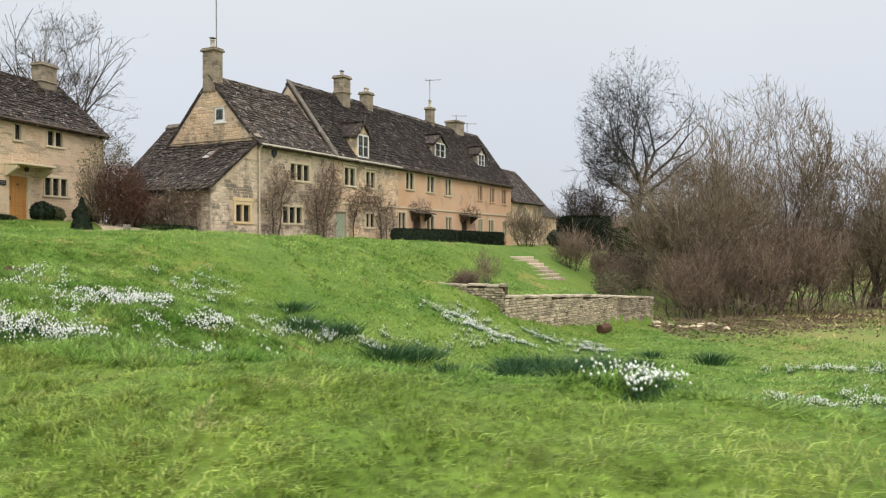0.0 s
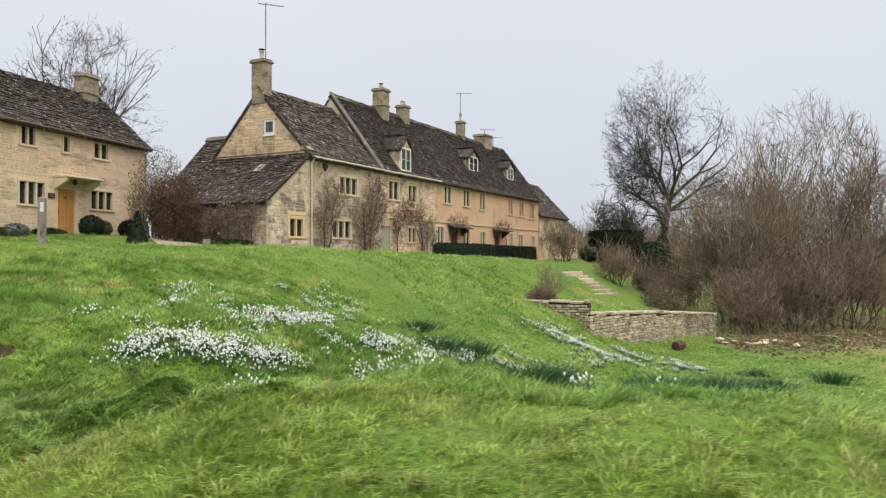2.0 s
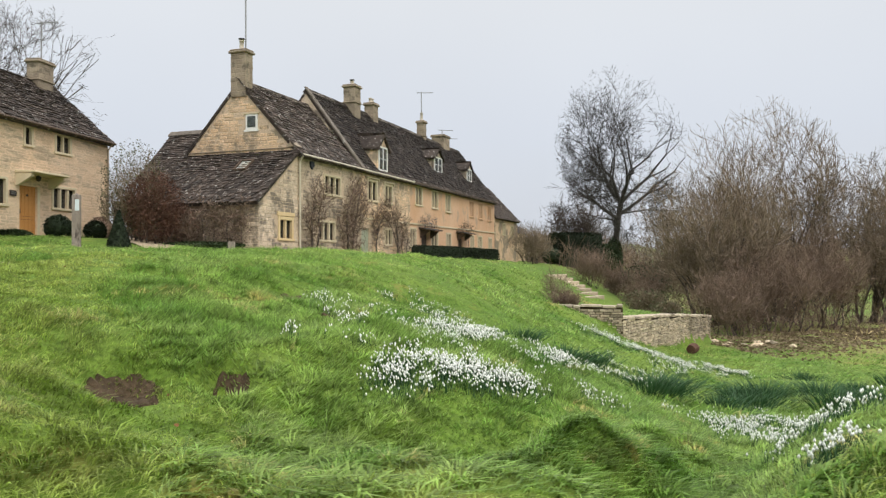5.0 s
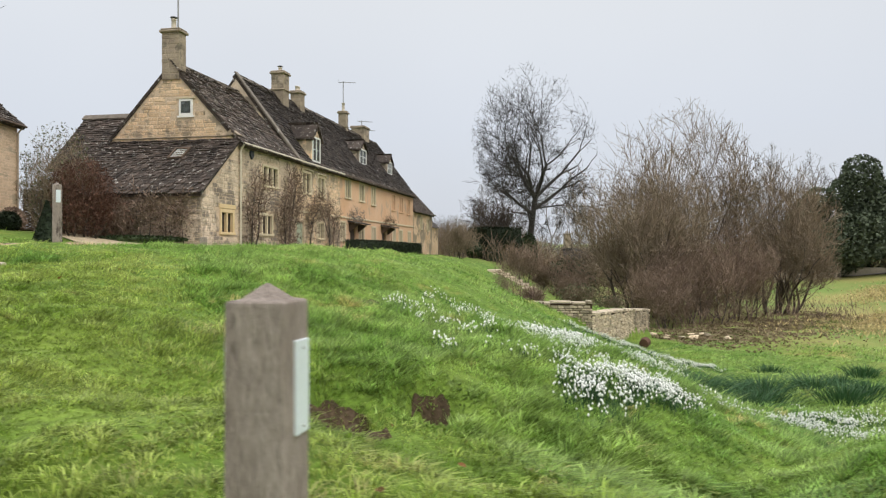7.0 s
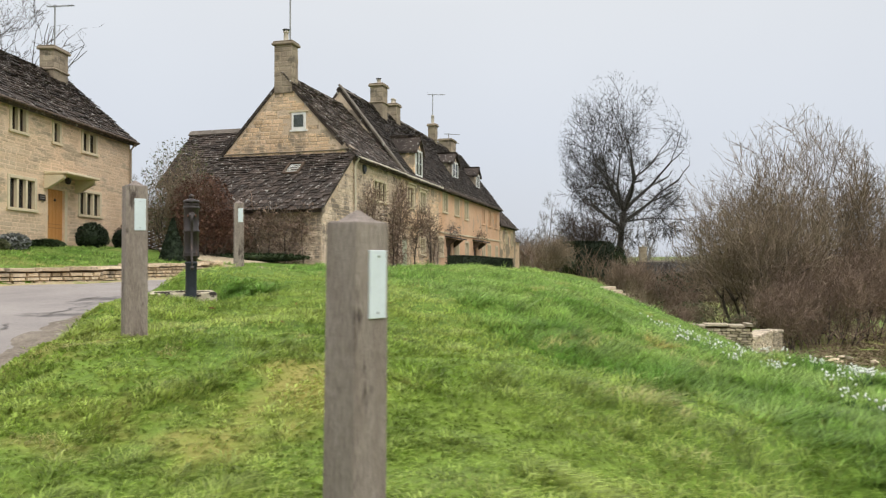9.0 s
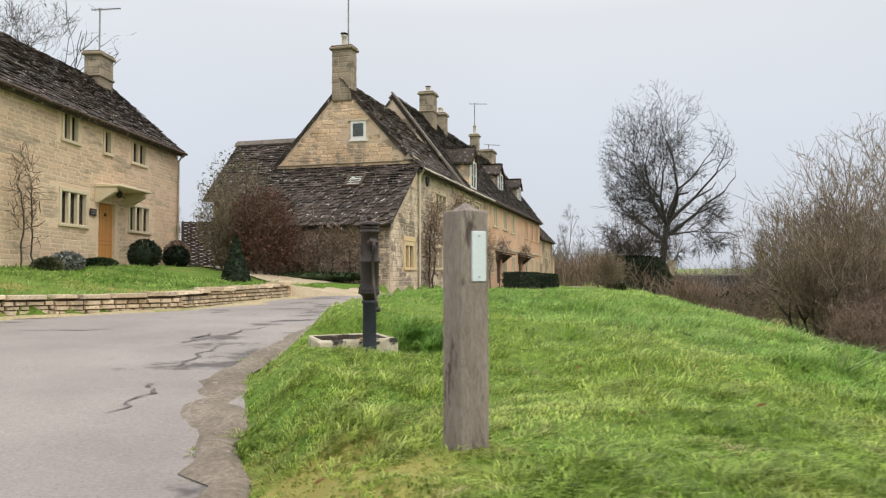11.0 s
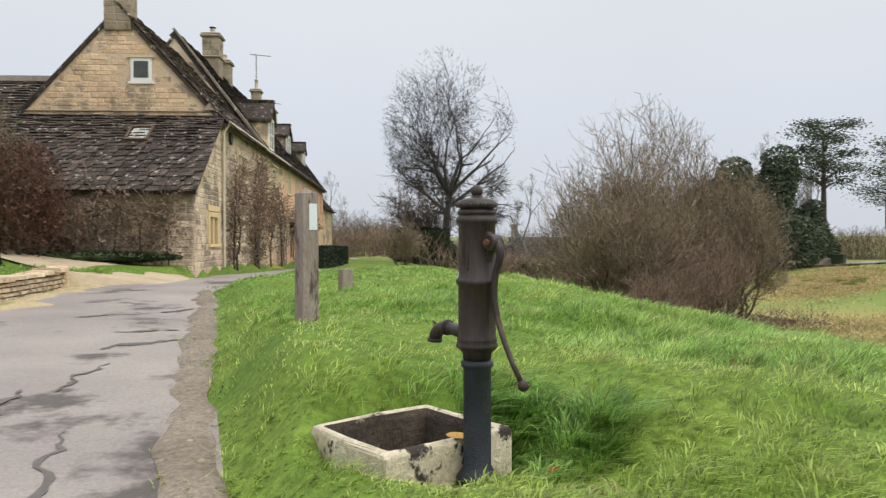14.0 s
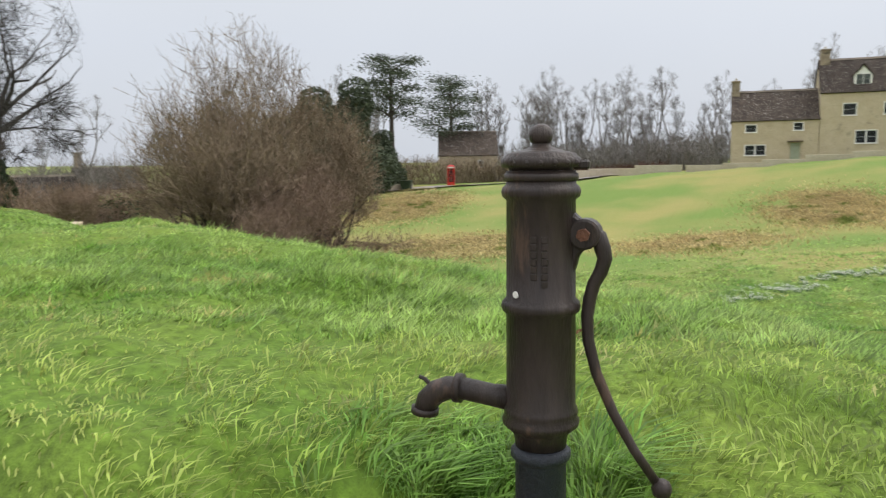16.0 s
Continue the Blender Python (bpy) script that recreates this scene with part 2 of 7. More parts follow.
def array_mesh(name, verts, faces, mat):
    """A mesh from arrays: verts (n, 3), faces (m, 3 or 4)."""
    me = bpy.data.meshes.new(name)
    k = faces.shape[1]
    me.vertices.add(len(verts))
    me.vertices.foreach_set("co", np.ascontiguousarray(verts, dtype=np.float32).ravel())
    me.loops.add(faces.size)
    me.loops.foreach_set("vertex_index", np.ascontiguousarray(faces, dtype=np.int32).ravel())
    me.polygons.add(len(faces))
    me.polygons.foreach_set("loop_start", np.arange(0, faces.size, k, dtype=np.int32))
    me.polygons.foreach_set("loop_total", np.full(len(faces), k, dtype=np.int32))
    me.materials.append(mat)
    me.update(calc_edges=True)
    me.validate()
    return me


def thing(name, label, category, m=None, group="", kind=""):
    ob = new(name)
    ob.empty_display_size = 0.1
    if m is not None:
        ob.matrix_basis = m
    return tagged(ob, label, category, group, kind)


def part(name, bm, mat, parent, label="", bevel=0.0, smooth=False, kind=""):
    """Links a bmesh (or a finished mesh) as one object under its parent."""
    if isinstance(bm, bmesh.types.BMesh):
        if bevel:
            bmesh.ops.bevel(bm, geom=bm.edges[:], offset=bevel, segments=1, affect="EDGES", clamp_overlap=True)
        me = bpy.data.meshes.new(name)
        bm.to_mesh(me)
        bm.free()
        me.materials.append(mat)
        if smooth:
            me.polygons.foreach_set("use_smooth", [True] * len(me.polygons))
    else:
        me = bm
    ob = new(name, me)
    if parent is not None:
        ob.parent = parent
    return tagged(ob, label, kind=kind)


def box(x0, x1, y0, y1, z0, z1, bm=None):
    bm = bm or bmesh.new()
    v = [bm.verts.new((x, y, z)) for z in (z0, z1) for y in (y0, y1) for x in (x0, x1)]
    for f in ((0, 2, 3, 1), (4, 5, 7, 6), (0, 1, 5, 4), (2, 6, 7, 3), (0, 4, 6, 2), (1, 3, 7, 5)):
        bm.faces.new([v[i] for i in f])
    return bm


def prism(profile, a0, a1, axis="x", bm=None):
    """A closed outline swept along x (points are y, z) or along y (points are x, z)."""
    bm = bm or bmesh.new()
    mk = (lambda a, p: (a, p[0], p[1])) if axis == "x" else (lambda a, p: (p[0], a, p[1]))
    lo = [bm.verts.new(mk(a0, p)) for p in profile]
    hi = [bm.verts.new(mk(a1, p)) for p in profile]
    n = len(profile)
    bm.faces.new(lo)
    bm.faces.new(hi[::-1])
    for i in range(n):
        bm.faces.new((lo[i], hi[i], hi[(i + 1) % n], lo[(i + 1) % n]))
    bmesh.ops.recalc_face_normals(bm, faces=bm.faces[:])
    return bm


def lathe(profile, sides=24, bm=None, at=(0, 0, 0)):
    """A turned solid from (radius, height) pairs."""
    bm = bm or bmesh.new()
    rings = []
    for r, z in profile:
        rings.append([bm.verts.new((at[0] + r * math.cos(2 * math.pi * i / sides), at[1] + r * math.sin(2 * math.pi * i / sides), at[2] + z)) for i in range(sides)])
    for a, b in zip(rings, rings[1:]):
        for i in range(sides):
            bm.faces.new((a[i], a[(i + 1) % sides], b[(i + 1) % sides], b[i]))
    bm.faces.new(rings[0][::-1])
    bm.faces.new(rings[-1])
    return bm


def tube(points, radii, sides=10, bm=None):
    """A round bar along points, with a radius at each."""
    bm = bm or bmesh.new()
    pts = [Vector(p) for p in points]
    rings = []
    for i, p in enumerate(pts):
        d = (pts[min(i + 1, len(pts) - 1)] - pts[max(i - 1, 0)]).normalized()
        a = d.orthogonal().normalized() if i == 0 else (a - d * a.dot(d)).normalized()
        b = d.cross(a)
        r = radii[i] if isinstance(radii, (list, tuple)) else radii
        rings.append([bm.verts.new(p + r * (math.cos(2 * math.pi * k / sides) * a + math.sin(2 * math.pi * k / sides) * b)) for k in range(sides)])
    for u, w in zip(rings, rings[1:]):
        for k in range(sides):
            bm.faces.new((u[k], u[(k + 1) % sides], w[(k + 1) % sides], w[k]))
    bm.faces.new(rings[0][::-1])
    bm.faces.new(rings[-1])
    return bm


# ---- the lie of the land ----
def ss(a, b, x):
    t = np.clip((x - a) / (b - a), 0, 1)
    return t * t * (3 - 2 * t)


def line_y(pts, y):
    """x of a line given as (y, x) pairs, at y."""
    return np.interp(y, [p[0] for p in pts], [p[1] for p in pts])


ROAD_R = [(-60, -12.0), (-8, -12.2), (3, -13.2), (7, -13.55), (11.5, -13.75), (14.8, -13.95), (17, -13.5), (20.2, -12.7), (27, -10.9), (31, -8.6), (36, -5.2), (44, -1.2), (60, 7.0), (75, 14.5)]
ROAD_L = [(-60, -18.0), (-8, -18.5), (3, -20.5), (12, -21.5), (20, -20.5), (22.4, -17.4), (23.8, -15.4), (26.5, -14.3), (29.5, -13.2), (31.5, -10.4), (36, -7.5), (44, -3.4), (60, 5.0), (75, 12.6)]


def road_z(x, y):
    return np.interp(y, (-60, 0, 5, 10, 16.6, 20.5, 27, 33, 45, 60, 90), (-1.5, 0.2, 0.55, 0.98, 1.28, 1.42, 1.56, 1.58, 1.28, 1.15, 1.0))


def vnoise(x, y, k=0.0):
    """Smooth value noise between -1 and 1, one cell to the unit."""
    i, j = np.floor(x), np.floor(y)
    u, v = x - i, y - j
    u, v = u * u * (3 - 2 * u), v * v * (3 - 2 * v)
    h = lambda p, q: np.modf(np.abs(np.sin(p * 127.1 + q * 311.7 + k * 74.7) * 43758.5453))[0] * 2 - 1
    return (h(i, j) * (1 - u) + h(i + 1, j) * u) * (1 - v) + (h(i, j + 1) * (1 - u) + h(i + 1, j + 1) * u) * v


def bumps(x, y):
    near = 1 - 0.6 * ss(14, 30, np.hypot(x + 6, y - 9))
    return (0.07 * np.sin(1.1 * x + 0.6 * np.sin(0.9 * y)) * np.cos(0.95 * y + 0.4 * np.sin(1.3 * x)) + 0.06 * vnoise(1.15 * x + 0.4 * y, 1.2 * y - 0.3 * x, 1)
            + near * (0.038 * vnoise(2.6 * x + 0.8 * y, 2.7 * y - 0.7 * x, 2) + 0.024 * vnoise(5.3 * x - 1.1 * y, 5.1 * y + 1.3 * x, 3)))


DITCH = [(-9.3, 7.75, 0.56), (-8.2, 7.45, 0.36), (-7.1, 7.0, 0.26), (-6.2, 6.45, 0.18), (-5.4, 6.05, 0.05), (-4.6, 6.6, -0.02), (-3.75, 7.9, -0.16), (-2.7, 9.2, -0.26), (-1.3, 10.6, -0.42), (0.6, 12.3, -0.68), (3.5, 15.2, -1.1)]


def ditch_at(x, y):
    """Distance from the line of the ditch, and the height of its bed there."""
    best, bed = np.full(np.shape(x), 1e9), np.zeros(np.shape(x))
    for (xa, ya, za), (xb, yb, zb) in zip(DITCH, DITCH[1:]):
        dx, dy = xb - xa, yb - ya
        t = np.clip(((x - xa) * dx + (y - ya) * dy) / (dx * dx + dy * dy), 0, 1)
        d = np.hypot(x - xa - t * dx, y - ya - t * dy)
        m = d < best
        best, bed = np.where(m, d, best), np.where(m, za + (zb - za) * t, bed)
    return best, bed


def ground_z(x, y):
    x, y = np.asarray(x, float), np.asarray(y, float)
    # the bank falls from the green by the road to the stream meadow
    w = 0.914 * (x + 4.6) - 0.407 * (y - 14)
    top = np.interp(y, (5, 10, 15, 18.5, 24, 32, 45, 70), (1.1, 1.3, 1.60, 1.82, 1.76, 1.62, 1.32, 1.1))
    floor = np.interp(y, (6, 12, 16, 24, 40, 90), (-0.75, -1.0, -1.35, -2.0, -2.2, -2.2))
    bank = top - (top - floor) * ss(-5.4, 5.2, w)
    # verge between the path walked and the ditch
    c = 0.357 * x + 0.934 * y
    base = np.interp(x, (-14, -10, -5, 0, 6), (0.62, 0.38, 0.16, 0.08, -0.1))
    crest = np.interp(x, (-14, -11, -6, -3, 1, 4, 10), (1.05, 0.98, 0.70, 0.65, 0.58, 0.40, 0.1))
    near = base + (crest - base) * ss(0.4, 3.5, c)
    lo = np.interp(x, (-6.2, -4.4), (3.3, 5.0))
    k = ss(0.0, 1.9, c - lo)
    z = near * (1 - k) + bank * k
    # the ditch that drains the culvert under the walk and runs on to the meadow
    d, bed = ditch_at(x, y)
    d = d * (1 + 0.22 * vnoise(1.7 * x, 1.7 * y, 5))
    z = z + np.minimum(bed - z, 0) * np.exp(-((d / 0.70) ** 2.1)) * ss(-9.4, -8.2, x)
    z = z - 0.42 * np.exp(-(((x + 5.25) / 0.34) ** 2) - ((y - 5.15) / 0.6) ** 2)
    # scoured hollows in the foot of the bank
    for hx, hy, hr, hd in ((-7.84, 8.95, 0.20, 0.42), (-8.66, 8.72, 0.36, 0.24), (-7.5, 13.1, 0.4, 0.14), (-6.9, 12.2, 0.35, 0.12), (-9.6, 8.4, 0.2, 0.14)):
        z = z - hd * np.exp(-((x - hx) ** 2 + (y - hy) ** 2) / hr ** 2)
    z = z - 0.24 * np.exp(-((x + 12.55) ** 2 + (y - 15.2) ** 2) / 0.8 ** 2)
    # swells of the bank
    for hx, hy, rx, ry, hd in ((-5.4, 10.0, 2.4, 2.6, 0.52), (-10.6, 9.4, 1.2, 1.3, 0.26), (-7.6, 13.7, 1.2, 1.2, 0.2), (-8.6, 18.4, 2.0, 2.0, -0.2), (0.6, 24.2, 1.4, 1.4, 0.3), (0.5, 20.0, 1.8, 1.8, 0.26), (-3.4, 12.8, 1.2, 1.2, 0.2), (-5.0, 12.7, 1.7, 1.5, 0.20)):
        z = z + hd * np.exp(-(((x - hx) / rx) ** 2) - ((y - hy) / ry) ** 2) * ss(4.4, 6.4, c)
    z = z - 0.50 * np.exp(-(((x + 12.76) ** 2 + (y - 15.53) ** 2) / 0.42 ** 2) ** 2)
    z = z + bumps(x, y)
    # garden terrace behind its retaining wall
    gt = ss(-0.15, 0.15, garden_inside(x, y)) * garden_fade(x, y)
    z = z * (1 - gt) + garden_z(x, y) * gt
    # the sunk road and the lawn before the side house
    rr, rl, rz = line_y(ROAD_R, y), line_y(ROAD_L, y), road_z(x, y)
    z = rz - 0.03 + (z - rz + 0.03) * ss(0.05, 0.75, x - rr)
    lawn = rz + 0.32 + (2.5 - rz - 0.32) * ss(0.0, 9.0, rl - x)
    z = np.where(x < rl, rz - 0.03 + (lawn - rz + 0.03) * ss(0.0, 0.25, rl - x), z)
    # meadow beyond the stream, rising to the far lane and hills
    far = ss(26, 62, x - 0.12 * y) * (2.5 + 1.5 * ss(60, 20, y)) + ss(70, 420, np.hypot(x, y)) * 5.0
    return z + far


RW_A, RW_B = np.array((2.05, 24.9)), np.array((9.3, 33.2))


def garden_inside(x, y):
    """Metres inside the garden terrace (negative outside it)."""
    d = (RW_B - RW_A) / np.linalg.norm(RW_B - RW_A)
    a = -(x - RW_A[0]) * d[1] + (y - RW_A[1]) * d[0] - 0.2       # behind the wall
    s = (x - RW_A[0]) * d[0] + (y - RW_A[1]) * d[1]
    lft = s + 0.55 * a + 0.1                                     # right of its short return
    return np.minimum(np.minimum(a, lft), 11.2 - s)


def garden_fade(x, y):
    """The terrace runs out into the bank at its back."""
    d = (RW_B - RW_A) / np.linalg.norm(RW_B - RW_A)
    return 1 - ss(3.0, 9.0, -(x - RW_A[0]) * d[1] + (y - RW_A[1]) * d[0])


def garden_z(x, y):
    d = (RW_B - RW_A) / np.linalg.norm(RW_B - RW_A)
    a = -(x - RW_A[0]) * d[1] + (y - RW_A[1]) * d[0]
    s = (x - RW_A[0]) * d[0] + (y - RW_A[1]) * d[1]
    return -0.38 - 0.055 * s + 0.06 * a + 0.5 * ss(4.0, 9.0, a)


def gz(x, y):
    return float(ground_z(x, y))


def steps_out(a, b, fine, reach):
    mid = list(np.arange(a, b + 1e-6, fine))
    out, s, d = [], fine, 0.0
    while d < reach:
        s *= 1.17
        d += s
        out.append(d)
    return np.array([a - q for q in out[::-1]] + mid + [b + q for q in out])


gx, gy = steps_out(-15.0, 7.0, 0.11, 1600), steps_out(-1.0, 28.0, 0.11, 1600)
GX, GY = np.meshgrid(gx, gy)
GZ = ground_z(GX, GY)
idx = np.arange(GX.size).reshape(GX.shape)
quads = np.stack((idx[:-1, :-1], idx[:-1, 1:], idx[1:, 1:], idx[1:, :-1]), -1).reshape(-1, 4)
gm = array_mesh("ground", np.stack((GX, GY, GZ), -1).reshape(-1, 3), quads, M_GROUND)
gm.polygons.foreach_set("use_smooth", [True] * len(gm.polygons))
tagged(new("ground", gm), "uneven green turf on a bank, meadow and far fields", "ground", kind="structure")

# the lane
ry = np.arange(-40, 74, 0.35)
rv = []
for y in ry:
    a, b = float(line_y(ROAD_L, y)), float(line_y(ROAD_R, y))
    a += 0.06 * math.sin(3.1 * y) + 0.05 * math.sin(7.3 * y)
    b += 0.06 * math.sin(2.3 * y + 1) + 0.04 * math.sin(5.9 * y) + 0.12
    for k in range(15):
        x = a + (b - a) * k / 14
        rv.append((x, y, float(road_z(x, y)) + 0.035 * math.sin(math.pi * k / 14) + 0.012 * math.sin(2.2 * x + 1.4 * y)))
idx = np.arange(len(rv)).reshape(-1, 15)
quads = np.stack((idx[:-1, :-1], idx[:-1, 1:], idx[1:, 1:], idx[1:, :-1]), -1).reshape(-1, 4)
rm = array_mesh("road", np.array(rv), quads, M_ROAD)
rm.polygons.foreach_set("use_smooth", [True] * len(rm.polygons))
tagged(new("road", rm), "worn grey village lane with cracked patches", "road", kind="structure")


# ---- pieces: stones and slates ----
def unit_stone(seed):
    """A dressed block, front face towards -y, in the unit cube, with worn edges."""
    r = random.Random(seed)
    j = lambda s: r.uniform(-s, s)
    b = 0.10
    front = [(-0.5 + b + j(.05), -0.5, -0.5 + b * 1.4 + j(.06)), (0.5 - b + j(.05), -0.5, -0.5 + b * 1.4 + j(.06)), (0.5 - b + j(.05), -0.5, 0.5 - b * 1.4 + j(.06)), (-0.5 + b + j(.05), -0.5, 0.5 - b * 1.4 + j(.06))]
    mid = [(-0.5 + j(.02), -0.1, -0.5 + j(.03)), (0.5 + j(.02), -0.1, -0.5 + j(.03)), (0.5 + j(.02), -0.1, 0.5 + j(.03)), (-0.5 + j(.02), -0.1, 0.5 + j(.03))]
    back = [(x, 0.5, z) for x, _, z in mid]
    v = front + mid + back
    f = [(0, 1, 2, 3)]
    for a in (0, 4):
        for i in range(4):
            k = (i + 1) % 4
            f.append((a + i, a + 4 + i, a + 4 + k, a + k))
    return v, f


def unit_slate(seed):
    """A stone slate in the unit cube: x along the eave, y up the slope, z thick, with chipped corners."""
    r = random.Random(seed)
    j = lambda s: r.uniform(-s, s)
    c1, c2 = r.uniform(0.03, 0.2), r.uniform(0.03, 0.2)
    out = [(-0.5, 0.5), (-0.5, -0.5 + c1), (-0.5 + c1, -0.5 + j(.05)), (0.5 - c2, -0.5 + j(.05)), (0.5, -0.5 + c2), (0.5, 0.5)]
    v = [(x, y, -0.5) for x, y in out] + [(x * 0.98, y, 0.5) for x, y in out]
    f = [tuple(range(6, 12))] + [(i, i + 6, (i + 1) % 6 + 6, (i + 1) % 6)[::-1] for i in range(5)]
    return v, f


STONES, SLATES = [unit_stone(s) for s in range(7)], [unit_slate(s + 50) for s in range(7)]
PIECE_MESH = {}


def lay(name, pieces, shapes, mat, parent, singles):
    """Pieces as (matrix 4x4 in the parent's space); the first ones are objects of their own that share meshes, the rest is joined."""
    rng = random.Random(len(pieces))
    rest_v, rest_f = [], []
    for i, m in enumerate(pieces):
        k = rng.randrange(len(shapes))
        v, f = shapes[k]
        if i < singles:
            key = (name, mat.name, k)
            if key not in PIECE_MESH:
                PIECE_MESH[key] = mesh_of(name, v, f, mat)
            ob = new(name, PIECE_MESH[key])
            ob.parent = parent
            ob.matrix_basis = m
        else:
            n = len(rest_v)
            rest_v.extend((m @ Vector(p))[:] for p in v)
            rest_f.extend(tuple(n + q for q in g) for g in f)
    if rest_f:
        rest = {"stone": "stone_facing", "slate": "slate_covering"}.get(name, name + "_run")
        ob = new(rest, mesh_of(rest, rest_v, rest_f, mat))
        ob.parent = parent
        tagged(ob, kind="stuff")


def basis(o, ex, ey, ez):
    m = Matrix.Identity(4)
    for i, a in enumerate((ex, ey, ez)):
        m.col[i][:3] = a
    m.col[3][:3] = o
    return m


def stone_course(a0, a1, z0, z1, free, rng, lo=0.11, hi=0.2, wmin=0.18, wmax=0.5, gap=0.008):
    """Rectangles (a0, a1, z0, z1) of coursed rubble; free(a, z) tells where there is wall."""
    out, z = [], z0
    while z < z1 - 0.05:
        h = min(rng.uniform(lo, hi), z1 - z)
        a = a0 - rng.uniform(0, wmin)
        while a < a1:
            w = rng.uniform(wmin, wmax)
            p, q = max(a, a0), min(a + w, a1)
            if q - p > 0.07 and all(free(u, v) for u in (p + 0.01, (p + q) / 2, q - 0.01) for v in (z + 0.02, z + h - 0.02)):
                out.append((p + gap / 2, q - gap / 2, z + gap / 2, z + h - gap / 2))
            a += w
        z += h
    return out


def stones_on(parent, rects, mat, singles, origin, along, inward, proud=0.022, deep=0.03):
    """Lays rectangles as stones on a wall face: along is its direction, inward points into the wall."""
    rng = random.Random(9)
    al, inn = Vector(along), Vector(inward)
    ms = []
    for a0, a1, z0, z1 in rects:
        p = proud * rng.uniform(0.35, 1.3)
        c = Vector(origin) + al * ((a0 + a1) / 2) + inn * ((deep - p) / 2) + Vector((0, 0, (z0 + z1) / 2))
        ms.append(basis(c, al * (a1 - a0), inn * (deep + p), Vector((0, 0, z1 - z0))))
    lay("stone", ms, STONES, mat, parent, singles)


def slates_on(parent, origin, along, up, length, slope, singles, seed=1, lo=0.13, hi=0.24, mat=None, left_slant=0.0, right_slant=0.0):
    """Diminishing courses of stone slates from the eave at origin up the slope. The slants trim or widen the ends on the way up."""
    rng = random.Random(seed)
    al, up = Vector(along).normalized(), Vector(up).normalized()
    nor = al.cross(up)
    ms, s = [], -0.08
    while s < slope - 0.04:
        e = hi + (lo - hi) * max(0, s) / slope
        e *= rng.uniform(0.92, 1.08)
        t = s / slope
        a, end = -0.06 + left_slant * t - rng.uniform(0, 0.2), length + 0.06 + right_slant * t
        while a < end - 0.05:
            w = rng.uniform(0.16, 0.42) * (0.75 + hi)
            p, q = max(a, -0.06 + left_slant * t), min(a + w, end)
            if q - p > 0.06:
                tip = rng.uniform(0.025, 0.075)
                ey = up * (e * 1.55) - nor * tip * 1.2
                c = Vector(origin) + al * ((p + q) / 2) + up * (s + e * 0.78 + rng.uniform(-0.015, 0.015)) + nor * (0.03 + tip * 0.5 + rng.uniform(0, 0.012))
                ms.append(basis(c, al * (q - p - 0.008), ey, nor * rng.uniform(0.022, 0.05)))
            a += w
        s += e
    lay("slate", ms, SLATES, mat or M_SLATE, parent, singles)


def wall_panel(a0, a1, z0, z1, holes, thick, bm=None, top=None):
    """A wall in the x-z plane, outer face y = 0, inner y = thick, with openings (x0, x1, z0, z1) cut right through."""
    bm = bm or bmesh.new()
    xs = sorted({a0, a1, *[h[0] for h in holes], *[h[1] for h in holes]})
    zs = sorted({z0, z1, *[h[2] for h in holes], *[h[3] for h in holes]})
    inside = lambda x, z: any(h[0] < x < h[1] and h[2] < z < h[3] for h in holes)
    solid = lambda i, k: 0 <= i < len(xs) - 1 and 0 <= k < len(zs) - 1 and not inside((xs[i] + xs[i + 1]) / 2, (zs[k] + zs[k + 1]) / 2)
    q = lambda *p: bm.faces.new([bm.verts.new(c) for c in p])
    for i in range(len(xs) - 1):
        for k in range(len(zs) - 1):
            if not solid(i, k):
                continue
            x, X, z, Z = xs[i], xs[i + 1], zs[k], zs[k + 1]
            q((x, 0, z), (X, 0, z), (X, 0, Z), (x, 0, Z))
            q((x, thick, z), (x, thick, Z), (X, thick, Z), (X, thick, z))
            if not solid(i - 1, k):
                q((x, 0, z), (x, 0, Z), (x, thick, Z), (x, thick, z))
            if not solid(i + 1, k):
                q((X, 0, z), (X, thick, z), (X, thick, Z), (X, 0, Z))
            if not solid(i, k - 1):
                q((x, 0, z), (x, thick, z), (X, thick, z), (X, 0, z))
            if not solid(i, k + 1):
                q((x, 0, Z), (X, 0, Z), (X, thick, Z), (x, thick, Z))
    bmesh.ops.remove_doubles(bm, verts=bm.verts[:], dist=1e-4)
    return bm


